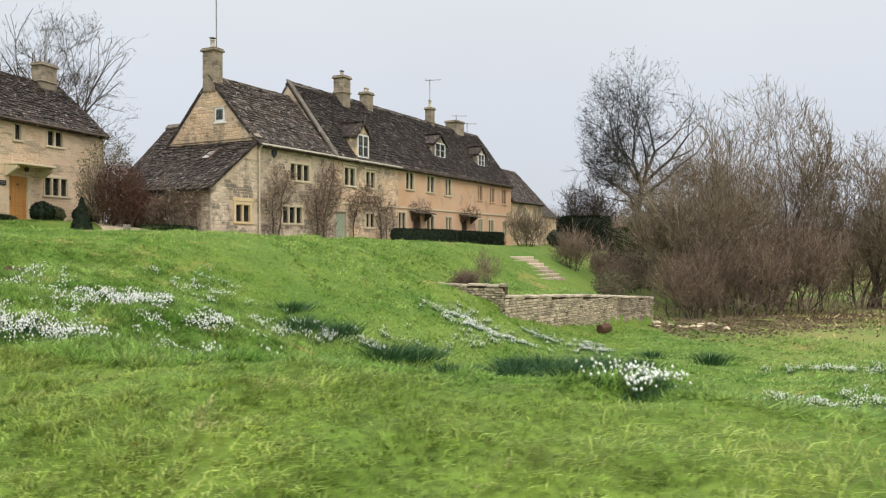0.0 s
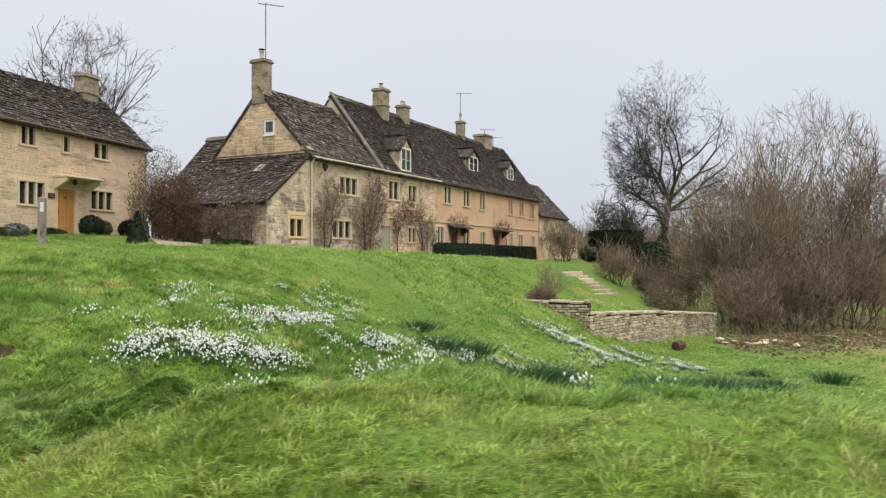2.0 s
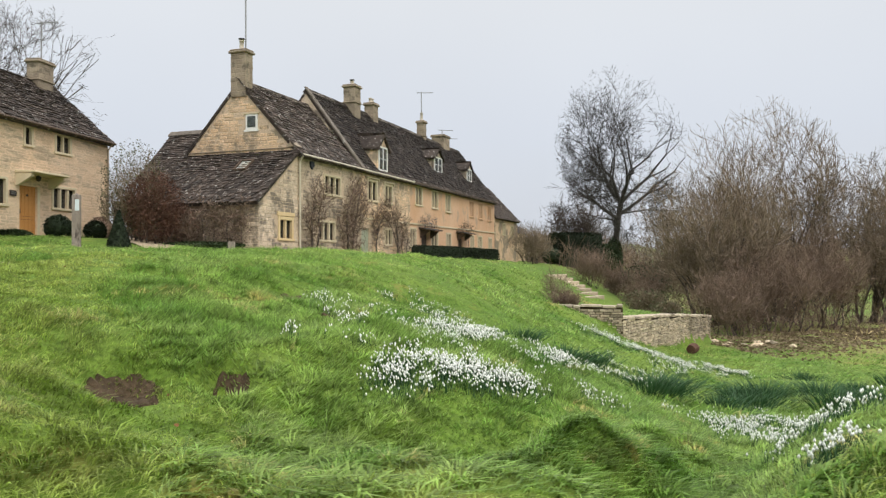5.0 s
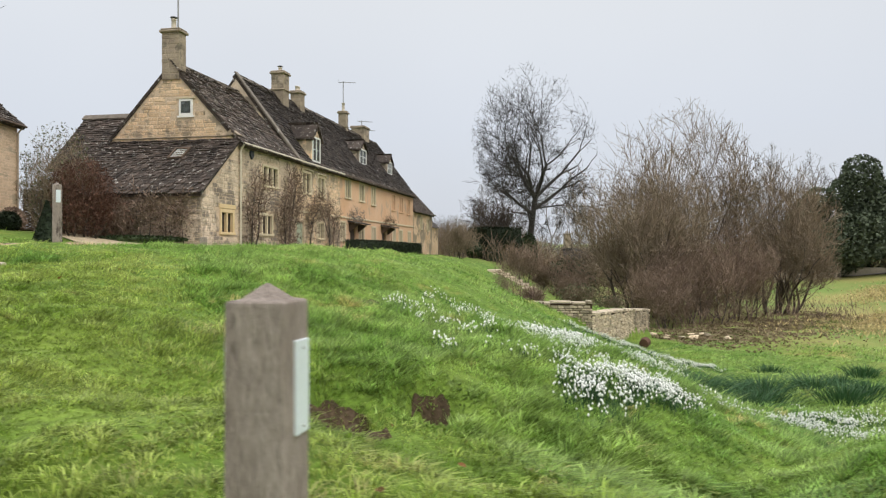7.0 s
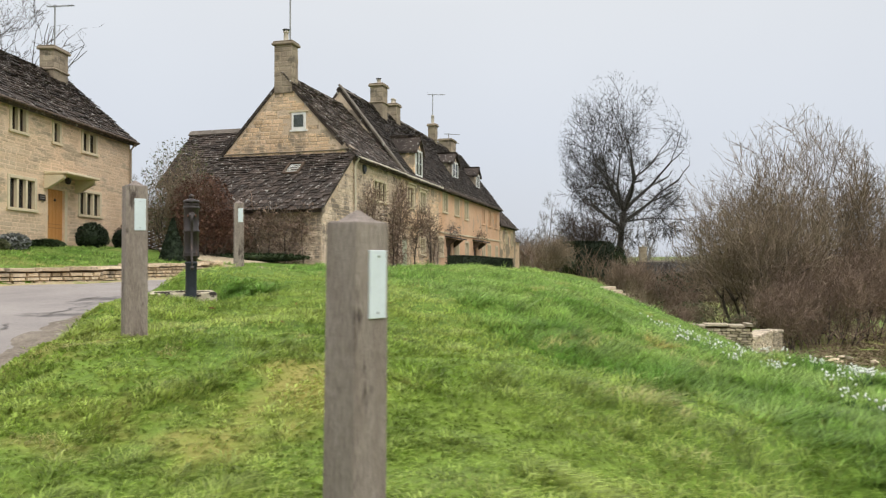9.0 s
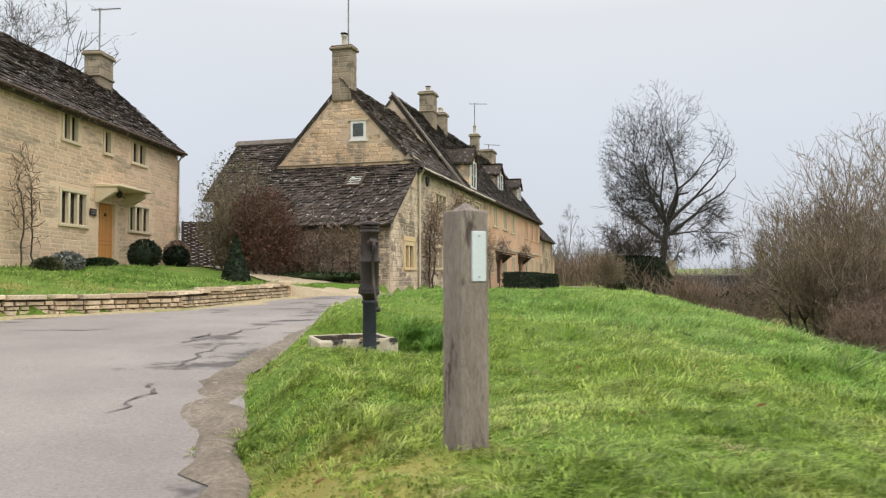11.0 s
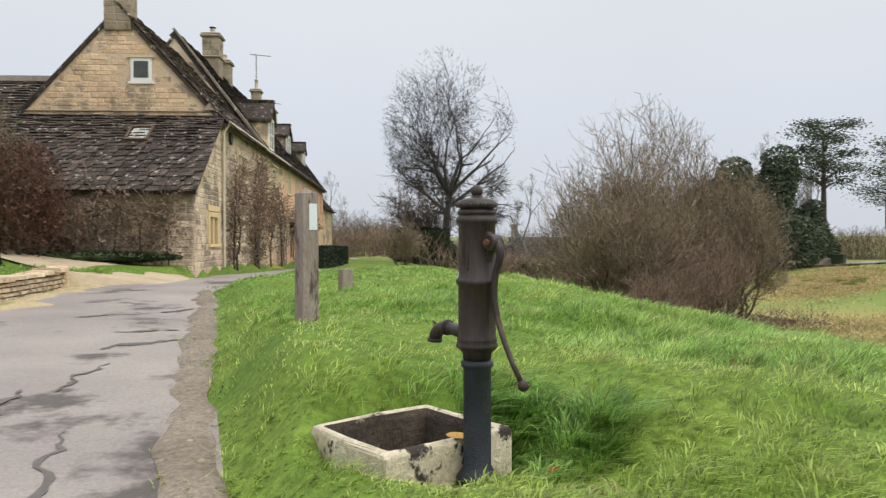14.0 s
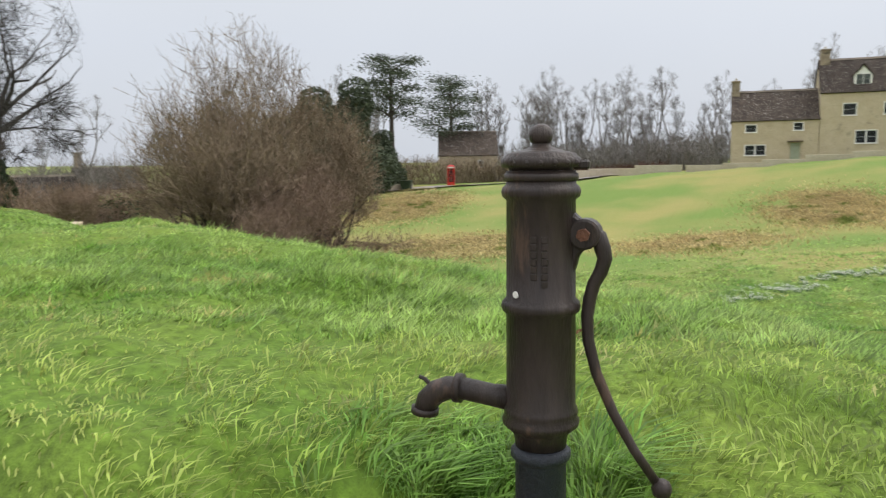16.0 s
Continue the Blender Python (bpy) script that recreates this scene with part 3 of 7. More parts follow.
def window(parent, x0, x1, z0, z1, lights, frame_mat=None, y=0.0, bars=0, surround=0.11, hood=False, sill=True, label="stone-mullioned casement window"):
    """A window in a wall whose outer face is y = 0 of the parent's space: stone surround, mullions, casements and panes."""
    fm = frame_mat or M_DRESSED
    s = surround
    bm = box(x0, x0 + s, y - 0.035, y + 0.2, z0, z1)
    box(x1 - s, x1, y - 0.035, y + 0.2, z0, z1, bm)
    box(x0 + s, x1 - s, y - 0.035, y + 0.2, z1 - s, z1, bm)
    w = part("window", bm, fm, parent, label, 0.012)
    if sill:
        part("sill", box(x0 - 0.04, x1 + 0.04, y - 0.07, y + 0.2, z0 - 0.10, z0 - 0.002), fm, w, "", 0.012)
    if hood:
        bm = box(x0 - 0.14, x1 + 0.14, y - 0.10, y + 0.02, z1 + 0.04, z1 + 0.12)
        box(x0 - 0.14, x0 - 0.05, y - 0.09, y + 0.02, z1 - 0.06, z1 + 0.038, bm)
        box(x1 + 0.05, x1 + 0.14, y - 0.09, y + 0.02, z1 - 0.06, z1 + 0.038, bm)
        part("hood_mould", bm, fm, w, "", 0.01)
    ix0, ix1, iz1 = x0 + s, x1 - s, z1 - s
    mw = 0.10 if lights > 1 else 0
    lw = (ix1 - ix0 - mw * (lights - 1)) / lights
    for i in range(lights):
        a = ix0 + i * (lw + mw)
        b = a + lw
        if i < lights - 1:
            part("mullion", box(b, b + mw, y - 0.02, y + 0.18, z0, iz1 - 0.002), fm, w, "", 0.015)
        bm = wall_panel(a + 0.002, b - 0.002, z0 + 0.002, iz1 - 0.002, [(a + 0.022, b - 0.022, z0 + 0.026, iz1 - 0.022)], 0.035)
        for k in range(1, bars + 1):
            zz = z0 + (iz1 - z0) * k / (bars + 1)
            box(a + 0.03, b - 0.03, 0.008, 0.022, zz - 0.008, zz + 0.008, bm)
        bmesh.ops.translate(bm, verts=bm.verts[:], vec=(0, y + 0.09, 0))
        part("casement", bm, M_WHITE if frame_mat is M_WHITE else M_DARKWOOD, w)
        part("pane", box(a + 0.03, b - 0.03, y + 0.103, y + 0.109, z0 + 0.035, iz1 - 0.03), M_GLASS, w)
    # a dark sheet stands in for the unlit room behind the panes
    part("curtain", box(ix0 - 0.05, ix1 + 0.05, y + 0.42, y + 0.45, z0 - 0.05, z1), M_ROOM_DARK, w)
    return w


# near-black brown: the gloom of the rooms is put into the colour
M_ROOM_DARK = material("unlit_room_dark", (0.05, 0.045, 0.04), (0.09, 0.08, 0.07), 2.0, 0.95, 0.0, 20, 0.2)


def chimney(parent, x0, x1, y0, y1, z0, z1, pots=1, band=True, stones=0, seed=3, pot_h=0.45, cowl=True, low_band=0.55):
    ch = part("chimney", box(x0, x1, y0, y1, z0, z1), M_CHIM, parent, "weathered stone chimney stack", 0.02)
    bm = box(x0 - 0.09, x1 + 0.09, y0 - 0.09, y1 + 0.09, z1 - 0.02, z1 + 0.09)
    box(x0 - 0.05, x1 + 0.05, y0 - 0.05, y1 + 0.05, z1 + 0.092, z1 + 0.16, bm)
    part("cap", bm, M_CHIM, ch, "", 0.03)
    if band:
        part("band", box(x0 - 0.06, x1 + 0.06, y0 - 0.06, y1 + 0.06, z0 + low_band, z0 + low_band + 0.09), M_CHIM, ch, "", 0.03)
    rng = random.Random(seed)
    ok = lambda a, z: True
    for o, al, inn, wd in (((x0, y0, 0), (1, 0, 0), (0, 1, 0), x1 - x0), ((x0, y1, 0), (0, -1, 0), (1, 0, 0), y1 - y0), ((x1, y0, 0), (0, 1, 0), (-1, 0, 0), y1 - y0)):
        stones_on(ch, stone_course(0, wd, z0 + low_band + 0.1 if band else z0, z1 - 0.03, ok, rng, 0.16, 0.28, 0.25, 0.6), M_CHIM, stones, o, al, inn, 0.012, 0.02)
    for i in range(pots):
        cx, cy = x0 + (x1 - x0) * (i + 1) / (pots + 1), (y0 + y1) / 2
        part("chimney_pot", lathe([(0.13, 0), (0.12, 0.05), (0.10, 0.1), (0.095, pot_h - 0.06), (0.115, pot_h - 0.05), (0.115, pot_h)], 16, at=(cx, cy, z1 + 0.15)), M_POT, ch, "pale clay pot", smooth=True)
        if cowl:
            part("cowl", lathe([(0.05, 0), (0.05, 0.05), (0.15, 0.055), (0.15, 0.075), (0.08, 0.1)], 16, at=(cx, cy, z1 + 0.15 + pot_h)), M_IRON, ch, "dark metal cowl")
    return ch


def aerial(parent_name, at, height, yaw, label="thin grey television aerial on a mast"):
    t = thing("television_aerial", label, "aerial", pose(*at, 0, 0, yaw))
    part("mast", tube([(0, 0, 0), (0, 0, height)], 0.03, 6), M_LEAD, t)
    part("boom", tube([(-0.35, 0, height - 0.06), (0.85, 0, height - 0.06)], 0.022, 5), M_LEAD, t)
    for i in range(9):
        x = -0.25 + i * 0.13
        part("element", tube([(x, -0.16 + 0.008 * i, height - 0.06), (x, 0.16 - 0.008 * i, height - 0.06)], 0.011, 4), M_LEAD, t)
    part("reflector", tube([(-0.33, -0.22, height + 0.08), (-0.33, 0.22, height + 0.08)], 0.008, 4), M_METAL, t)
    return t


def gable_poly(y0, y1, ze, ridge_y, zr, x0, x1, bm=None):
    return prism([(y0, ze), (y1, ze), (ridge_y, zr)], x0, x1, "x", bm)


def roof_slab(parent, x0, x1, ye, ze, yr, zr, thick=0.12, name="roof"):
    """A sloping slab from the eave (ye, ze) to the ridge (yr, zr)."""
    d = Vector((yr - ye, zr - ze)).normalized()
    n = Vector((-d.y, d.x)) if d.x > 0 else Vector((d.y, -d.x))
    return part(name, prism([(ye, ze), (yr, zr), (yr + n.x * -thick, zr - abs(n.y) * thick), (ye - n.x * thick, ze - abs(n.y) * thick)], x0, x1), M_SLATE, parent, "stone slate roof")


def ridge_tiles(parent, x0, x1, y, z, step=0.45):
    n = max(2, int((x1 - x0) / step))
    for i in range(n):
        a, b = x0 + (x1 - x0) * i / n, x0 + (x1 - x0) * (i + 1) / n
        part("ridge_tile", prism([(y - 0.20, z - 0.15), (y, z + 0.06), (y + 0.20, z - 0.15), (y + 0.17, z - 0.18), (y, z + 0.02), (y - 0.17, z - 0.18)], a + 0.006, b - 0.006), M_RIDGE, parent)


M_RIDGE = material("ridge_stone", (0.12, 0.10, 0.08), (0.20, 0.17, 0.14), 2.0, 0.92, 0.5, 30, 0.3, (0.40, 0.39, 0.35), 4.0, 0.40, vary=0.2)


def dormer(parent, x0, x1, yf, zb, ze, za, depth, face_mat, pane_frame=None):
    """A gabled dormer whose front stands at y = yf and whose roof runs back into the slope."""
    xm = (x0 + x1) / 2
    d = part("dormer", prism([(x0, zb), (x1, zb), (x1, ze), (xm, za), (x0, ze)], yf, yf + depth, "y"), face_mat, parent, "gabled dormer with stone slates", 0.01)
    for sx, ex in ((-1, x0 - 0.12), (1, x1 + 0.12)):
        dz = (za - ze) / (xm - x0) * 0.12
        part("dormer_roof", prism([(xm, za + 0.03), (ex, ze - dz + 0.03), (ex, ze - dz + 0.12), (xm, za + 0.14)], yf - 0.12, yf + depth, "y"), M_SLATE, d)
        al, up = Vector((0, -sx, 0)), Vector((xm - ex, 0, za - ze + dz)).normalized()
        o = (ex, yf - 0.12 if al.y > 0 else yf + depth, ze - dz + 0.11)
        slates_on(d, o, al, up, depth + 0.1, math.hypot(xm - ex, za - ze + dz), 0, 5, 0.12, 0.17)
    w = wall_panel(x0 + 0.12, x1 - 0.12, zb + 0.08, ze + 0.1, [(x0 + 0.2, xm - 0.03, zb + 0.16, ze + 0.02), (xm + 0.03, x1 - 0.2, zb + 0.16, ze + 0.02)], 0.05)
    bmesh.ops.translate(w, verts=w.verts[:], vec=(0, yf - 0.055, 0))
    fr = part("window_frame", w, M_WHITE, d, "white painted casement")
    for a, b in ((x0 + 0.2, xm - 0.03), (xm + 0.03, x1 - 0.2)):
        part("pane", box(a - 0.01, b + 0.01, yf - 0.02, yf - 0.008, zb + 0.15, ze + 0.03), M_GLASS, d)
        zc = (zb + ze) / 2 + 0.08
        part("glazing_bar", box(a, b, yf - 0.045, yf - 0.025, zc - 0.012, zc + 0.012), M_WHITE, d)
    return d


def plank_door(parent, x0, x1, z0, z1, mat, y=0.0, planks=4, label="", studs=False, glazed=False):
    d = part("door", box(x0, x1, y + 0.10, y + 0.15, z0, z1), mat, parent, label)
    w = (x1 - x0) / planks
    for i in range(planks):
        part("plank", box(x0 + i * w + 0.004, x0 + (i + 1) * w - 0.004, y + 0.08, y + 0.098, z0 + 0.01, z1 - 0.005), mat, d, "", 0.005)
    if studs:
        for zz in (z0 + 0.72, z0 + 0.84, z0 + 0.28):
            for i in range(8):
                xx = x0 + (x1 - x0) * (i + 0.5) / 8
                part("stud", box(xx - 0.012, xx + 0.012, y + 0.068, y + 0.078, zz - 0.012, zz + 0.012), M_IRON, d)
        part("knocker", lathe([(0.05, 0), (0.03, 0.06), (0.01, 0.1)], 10, at=((x0 + x1) / 2, y + 0.06, z1 - 0.40)), M_IRON, d, "black iron knocker")
        part("latch", box(x0 + 0.06, x0 + 0.12, y + 0.05, y + 0.078, z0 + 0.95, z0 + 1.12), M_IRON, d, "black iron latch")
    return d


def gutter(parent, x0, x1, y, z, mat):
    part("gutter", tube([(x0, y, z), (x1, y, z)], 0.055, 8), mat, parent, "half-round gutter")


# ---- the long row of cottages ----
ROW = pose(-8.6, 34.75, 0, 0, 0, 62)

# first cottage with its gable and lean-to
A_Z, A_E, A_R, A_D, A_L = 0.8, 6.18, 9.4, 5.95, 5.95
first = thing("cottage", "weathered limestone gabled cottage with a lean-to and stone slates", "house", ROW)
holes = [(2.24, 3.92, 4.62, 5.52), (1.66, 3.34, 2.48, 3.38)]
part("wall", wall_panel(0.0, A_L, A_Z, A_E, holes, 0.45), M_MORTAR, first, "weathered limestone front wall")
rng = random.Random(21)
free = lambda a, z: not any(h[0] - 0.05 < a < h[1] + 0.05 and h[2] - 0.13 < z < h[3] + 0.05 for h in holes)
stones_on(first, stone_course(0, A_L, A_Z, A_E, free, rng, 0.12, 0.2), M_STONE_GREY, 120, (0, 0, 0), (1, 0, 0), (0, 1, 0), 0.014)
# gable end, facing -x
gw = (2.0, 2.62, 7.28, 7.98)     # y0, y1, z0, z1 of its small window
bm = wall_panel(-A_D, 0, A_Z, A_E, [], 0.45)
bmesh.ops.rotate(bm, verts=bm.verts[:], cent=(0, 0, 0), matrix=Matrix.Rotation(radians(-90), 3, "Z"))
gable = part("gable_wall", bm, M_MORTAR, first, "honey limestone gable wall")
part("gable_wall", gable_poly(0.0, A_D, A_E + 0.002, A_D / 2, A_R + 0.02, 0.0, 0.45), M_MORTAR, first, "honey limestone gable")
slope_in = lambda y, z: z < A_E or abs(y - A_D / 2) < (A_R - 0.08 - z) / (A_R - A_E) * A_D / 2
freeg = lambda a, z: slope_in(A_D - a, z) and z > 6.05 and not (gw[0] - 0.08 < A_D - a < gw[1] + 0.08 and gw[2] - 0.1 < z < gw[3] + 0.12)
stones_on(first, stone_course(0, A_D, 6.05, A_R, freeg, rng, 0.10, 0.22, 0.15, 0.6), M_STONE, 300, (0, A_D, 0), (0, -1, 0), (1, 0, 0), 0.012)
win = part("window", box(-0.06, 0.02, gw[0] - 0.06, gw[1] + 0.06, gw[2] - 0.07, gw[2]), M_WHITE, first, "small white attic window")
part("frame", prism([(gw[0], gw[2] + 0.002), (gw[1], gw[2] + 0.002), (gw[1], gw[3]), (gw[0], gw[3])], -0.04, 0.0), M_WHITE, win, "", 0.01)
part("pane", box(-0.052, -0.042, gw[0] + 0.10, gw[1] - 0.10, gw[2] + 0.11, gw[3] - 0.1), M_GLASS, win)
part("lintel", box(-0.07, 0.0, gw[0] - 0.10, gw[1] + 0.10, gw[3] + 0.002, gw[3] + 0.06), M_DRESSED, win)
part("ledge", box(-0.10, 0.0, 0.05, A_D - 0.05, 6.10, 6.22), M_DRESSED, first, "pale stone flashing ledge", 0.02)
part("string_course", box(-0.05, 0.0, 0.2, A_D - 0.2, 6.38, 6.43), M_CHIM, first, "", 0.015)
for ye, yr in ((-0.22, A_D / 2), (A_D + 0.22, A_D / 2)):
    ze = A_E + 0.02 - (A_R - A_E) / (A_D / 2) * 0.22
    roof_slab(first, -0.06, A_L, ye, ze + 0.05, yr, A_R + 0.1)
sl = Vector((0, A_D / 2 + 0.22, A_R + 0.1 - (A_E + 0.07 - (A_R - A_E) / (A_D / 2) * 0.22)))
slates_on(first, (-0.06, -0.22, A_E + 0.07 - (A_R - A_E) / (A_D / 2) * 0.22), (1, 0, 0), sl, A_L + 0.06, sl.length, 150, 2)
ridge_tiles(first, 0.9, A_L - 0.1, A_D / 2, A_R + 0.16)
chimney(first, -0.08, 0.46, A_D / 2 - 0.39, A_D / 2 + 0.39, A_R - 0.62, 10.74, 1, False, 25, 4)
part("kneeler", prism([(-0.03, A_E + 0.25), (0.5, A_E + 0.25), (0.3, A_E + 0.5)], -0.1, 0.35), M_CHIM, first)
window(first, 2.24, 3.92, 4.62, 5.52, 3)
window(first, 1.66, 3.34, 2.48, 3.38, 3)
gutter(first, 0.0, A_L + 0.2, -0.26, A_E - 0.10, M_CREAM)
part("downpipe", tube([(0.05, -0.26, A_E - 0.12), (0.05, -0.10, A_E - 0.35), (0.05, -0.08, A_E - 0.5), (0.05, -0.08, 1.75)], 0.042, 8), M_CREAM, first, "cream painted downpipe")
part("alarm_box", prism([(0.95, 5.72), (1.12, 5.55), (1.29, 5.72), (1.27, 5.92), (0.97, 5.92)], -0.09, -0.005, "y"), M_IRON_BLUE, first, "dark blue alarm box", 0.01)
# lean-to at the gable end
L_X, L_T, L_B = -2.9, 6.12, 3.9
lh = [(-1.55, -0.37, 2.46, 3.36)]
bm = wall_panel(L_X, -0.002, A_Z, L_B, lh, 0.4)
part("wall", bm, M_MORTAR, first, "weathered lean-to end wall")
part("wall", prism([(L_X, L_B + 0.002), (-0.002, L_B + 0.002), (-0.002, L_T)], 0.0, 0.4, "y"), M_MORTAR, first)
freel = lambda a, z: z < L_B + (a - L_X) / (-L_X) * (L_T - L_B) - 0.06 and not (-1.62 < a < -0.3 and 2.36 < z < 3.52)
stones_on(first, stone_course(L_X, -0.01, A_Z, L_T, freel, rng, 0.12, 0.2), M_STONE_GREY, 100, (0, 0, 0), (1, 0, 0), (0, 1, 0), 0.016)
part("wall", box(L_X, L_X + 0.4, 0.402, A_D, A_Z, L_B), M_MORTAR, first, "weathered lean-to long wall")
stones_on(first, stone_course(0, A_D, A_Z, L_B - 0.05, lambda a, z: True, rng, 0.12, 0.2), M_STONE_GREY, 120, (L_X, A_D, 0), (0, -1, 0), (1, 0, 0), 0.02)
window(first, -1.55, -0.37, 2.46, 3.36, 2, M_YELLOW, surround=0.14, label="two-light window in new yellow stone")
part("lintel", box(-1.62, -0.30, -0.04, 0.1, 3.38, 3.55), M_YELLOW, first, "yellow stone lintel", 0.01)
lsl = Vector((-L_X + 0.22, 0, L_T - L_B + 0.22 * 0.76))
part("roof", prism([(L_X - 0.22, L_B - 0.17), (-0.002, L_T), (-0.002, L_T + 0.1), (L_X - 0.22, L_B - 0.06)], -0.08, A_D + 0.05, "y"), M_SLATE, first, "stone slate lean-to roof")
slates_on(first, (L_X - 0.22, A_D + 0.05, L_B - 0.07), (0, -1, 0), lsl, A_D + 0.13, lsl.length, 300, 7, 0.13, 0.22)
sk = thing("skylight", "small roof window with a grey metal frame", "skylight", ROW @ Matrix.Translation((-1.02, 2.05, L_B + (L_T - L_B) * (1.88 / 2.9) + 0.31)) @ Matrix.Rotation(-math.atan2(L_T - L_B, -L_X), 4, "Y"))
bm = wall_panel(-0.40, 0.40, -0.33, 0.33, [(-0.33, 0.33, -0.26, 0.26)], 0.09)
bmesh.ops.rotate(bm, verts=bm.verts[:], cent=(0, 0, 0), matrix=Matrix.Rotation(radians(-90), 3, "X"))
part("frame", bm, M_DARKWOOD, sk, "", 0.008)
part("pane", box(-0.33, 0.33, -0.26, 0.26, -0.055, -0.04), M_CLEAR, sk)
# added white sheet: its colour gives the pane the sky's pale reflection
part("backing", box(-0.35, 0.35, -0.28, 0.28, -0.088, -0.075), M_WHITE, sk, "white sheet in place of the sky's reflection in the pane")

# rear wing whose roof shows past the gable
wing = thing("rear_wing", "rear wing with an old stone slate roof", "house", ROW)
part("wall", box(1.0, 5.4, A_D + 0.02, 9.1, A_Z, 5.4), M_STONE_GREY, wing)
wsl = Vector((2.7, 0, 2.7))
part("roof", prism([(0.6, 5.3), (3.2, 8.0), (5.8, 5.3), (5.6, 5.2), (3.2, 7.8), (0.8, 5.2)], A_D + 0.02, 9.25, "y"), M_SLATE, wing, "stone slate roof")
part("gable_wall", prism([(1.0, 5.35), (3.2, 7.75), (5.4, 5.35)], 8.7, 9.1, "y"), M_STONE_GREY, wing)
slates_on(wing, (0.5, 9.25, 5.2), (0, -1, 0), wsl, 9.25 - A_D, wsl.length + 0.1, 120, 8, 0.13, 0.2)
for i in range(7):
    y = A_D + 0.1 + i * 0.48
    part("ridge_tile", prism([(3.0, 7.9), (3.2, 8.12), (3.4, 7.9), (3.37, 7.86), (3.2, 8.06), (3.03, 7.86)], y, y + 0.47, "y"), M_RIDGE, wing)

# second range: taller, half stone and half limewashed
B0, B1, B_E, B_R, B_D = 5.95, 30.2, 6.2, 10.25, 6.1
second = thing("cottage_row", "long row of ochre limewashed cottages with stone slates", "house", ROW)
up = [(6.78, 7.99, 4.66, 5.72), (8.88, 10.0, 4.66, 5.66)]
gr = [(8.88, 9.92, 2.40, 3.28)]
upb = [(13.3, 14.45, 4.86, 6.0), (16.0, 17.15, 4.84, 5.97), (18.55, 19.6, 4.76, 5.96), (23.7, 24.7, 4.69, 5.86), (25.9, 26.95, 4.64, 5.84), (28.2, 29.25, 4.6, 5.82)]
grb = [(12.4, 13.45, 2.36, 3.46), (15.95, 17.15, 2.2, 3.36), (18.65, 19.65, 2.18, 3.34), (23.8, 24.75, 2.12, 3.36), (25.65, 26.8, 2.12, 3.34), (28.4, 29.4, 2.06, 3.28)]
doors = [(6.10, 7.05, 1.66, 3.18), (14.3, 15.3, 1.75, 3.2), (21.2, 22.1, 1.7, 3.2)]
part("wall", wall_panel(B0, 12.5, A_Z, B_E, up + gr + doors[:1], 0.45), M_MORTAR, second, "honey limestone front wall")
rng = random.Random(31)
hs = up + gr + doors[:1]
freeb = lambda a, z: not any(h[0] - 0.05 < a < h[1] + 0.05 and h[2] - 0.12 < z < h[3] + 0.05 for h in hs)
stones_on(second, stone_course(B0, 12.48, A_Z, B_E, freeb, rng, 0.13, 0.22), M_STONE, 120, (0, 0, 0), (1, 0, 0), (0, 1, 0), 0.010)
part("wall", wall_panel(12.502, B1, A_Z, B_E, upb + grb + doors[1:], 0.45), M_RENDER, second, "smooth ochre limewashed front wall")
part("wall", box(B0, B0 + 0.4, 0.46, B_D, A_Z, B_E), M_STONE_GREY, second)
part("wall", box(B1 - 0.4, B1, 0.46, B_D, A_Z, B_E), M_STONE, second)
part("wall", box(B0 + 0.402, B1 - 0.402, B_D - 0.4, B_D, A_Z, B_E), M_STONE_GREY, second)
for xa in (B0 - 0.1, B1 - 0.4):
    part("gable_wall", gable_poly(0.0, B_D, B_E + 0.002, B_D / 2, B_R, xa, xa + 0.4), M_STONE_GREY, second, "weathered gable wall")
dz = (B_R - B_E) / (B_D / 2) * 0.2
for ye in (-0.2, B_D + 0.2):
    roof_slab(second, B0 - 0.12, B1 + 0.05, ye, B_E + 0.06 - dz, B_D / 2, B_R + 0.1)
sl = Vector((0, B_D / 2 + 0.2, B_R + 0.04 - B_E + dz))
slates_on(second, (B0 - 0.1, -0.2, B_E + 0.06 - dz), (1, 0, 0), sl, B1 - B0 + 0.1, sl.length, 150, 3)
ridge_tiles(second, B0 - 0.1, B1, B_D / 2, B_R + 0.15, 0.6)
part("coping", prism([(-0.22, B_E - dz + 0.12), (B_D / 2, B_R + 0.15), (B_D / 2, B_R + 0.28), (-0.3, B_E - dz + 0.22)], B0 - 0.22, B0 + 0.12), M_RIDGE, second, "stone verge coping", 0.02)
for h in up:
    window(second, *h, 2, hood=True)
for h in gr:
    window(second, *h, 2)
for h in upb:
    window(second, *h, 2, M_RENDER if h[0] > 20 else M_DRESSED)
for h in grb:
    window(second, *h, 2, M_DRESSED)
plank_door(second, 6.10, 7.05, 1.66, 3.16, M_SAGE, label="sage green plank door")
part("door_lamp", lathe([(0.03, 0), (0.09, 0.06), (0.10, 0.2), (0.02, 0.27)], 8, at=(7.75, -0.14, 2.95)), M_IRON, second, "black wall lantern")
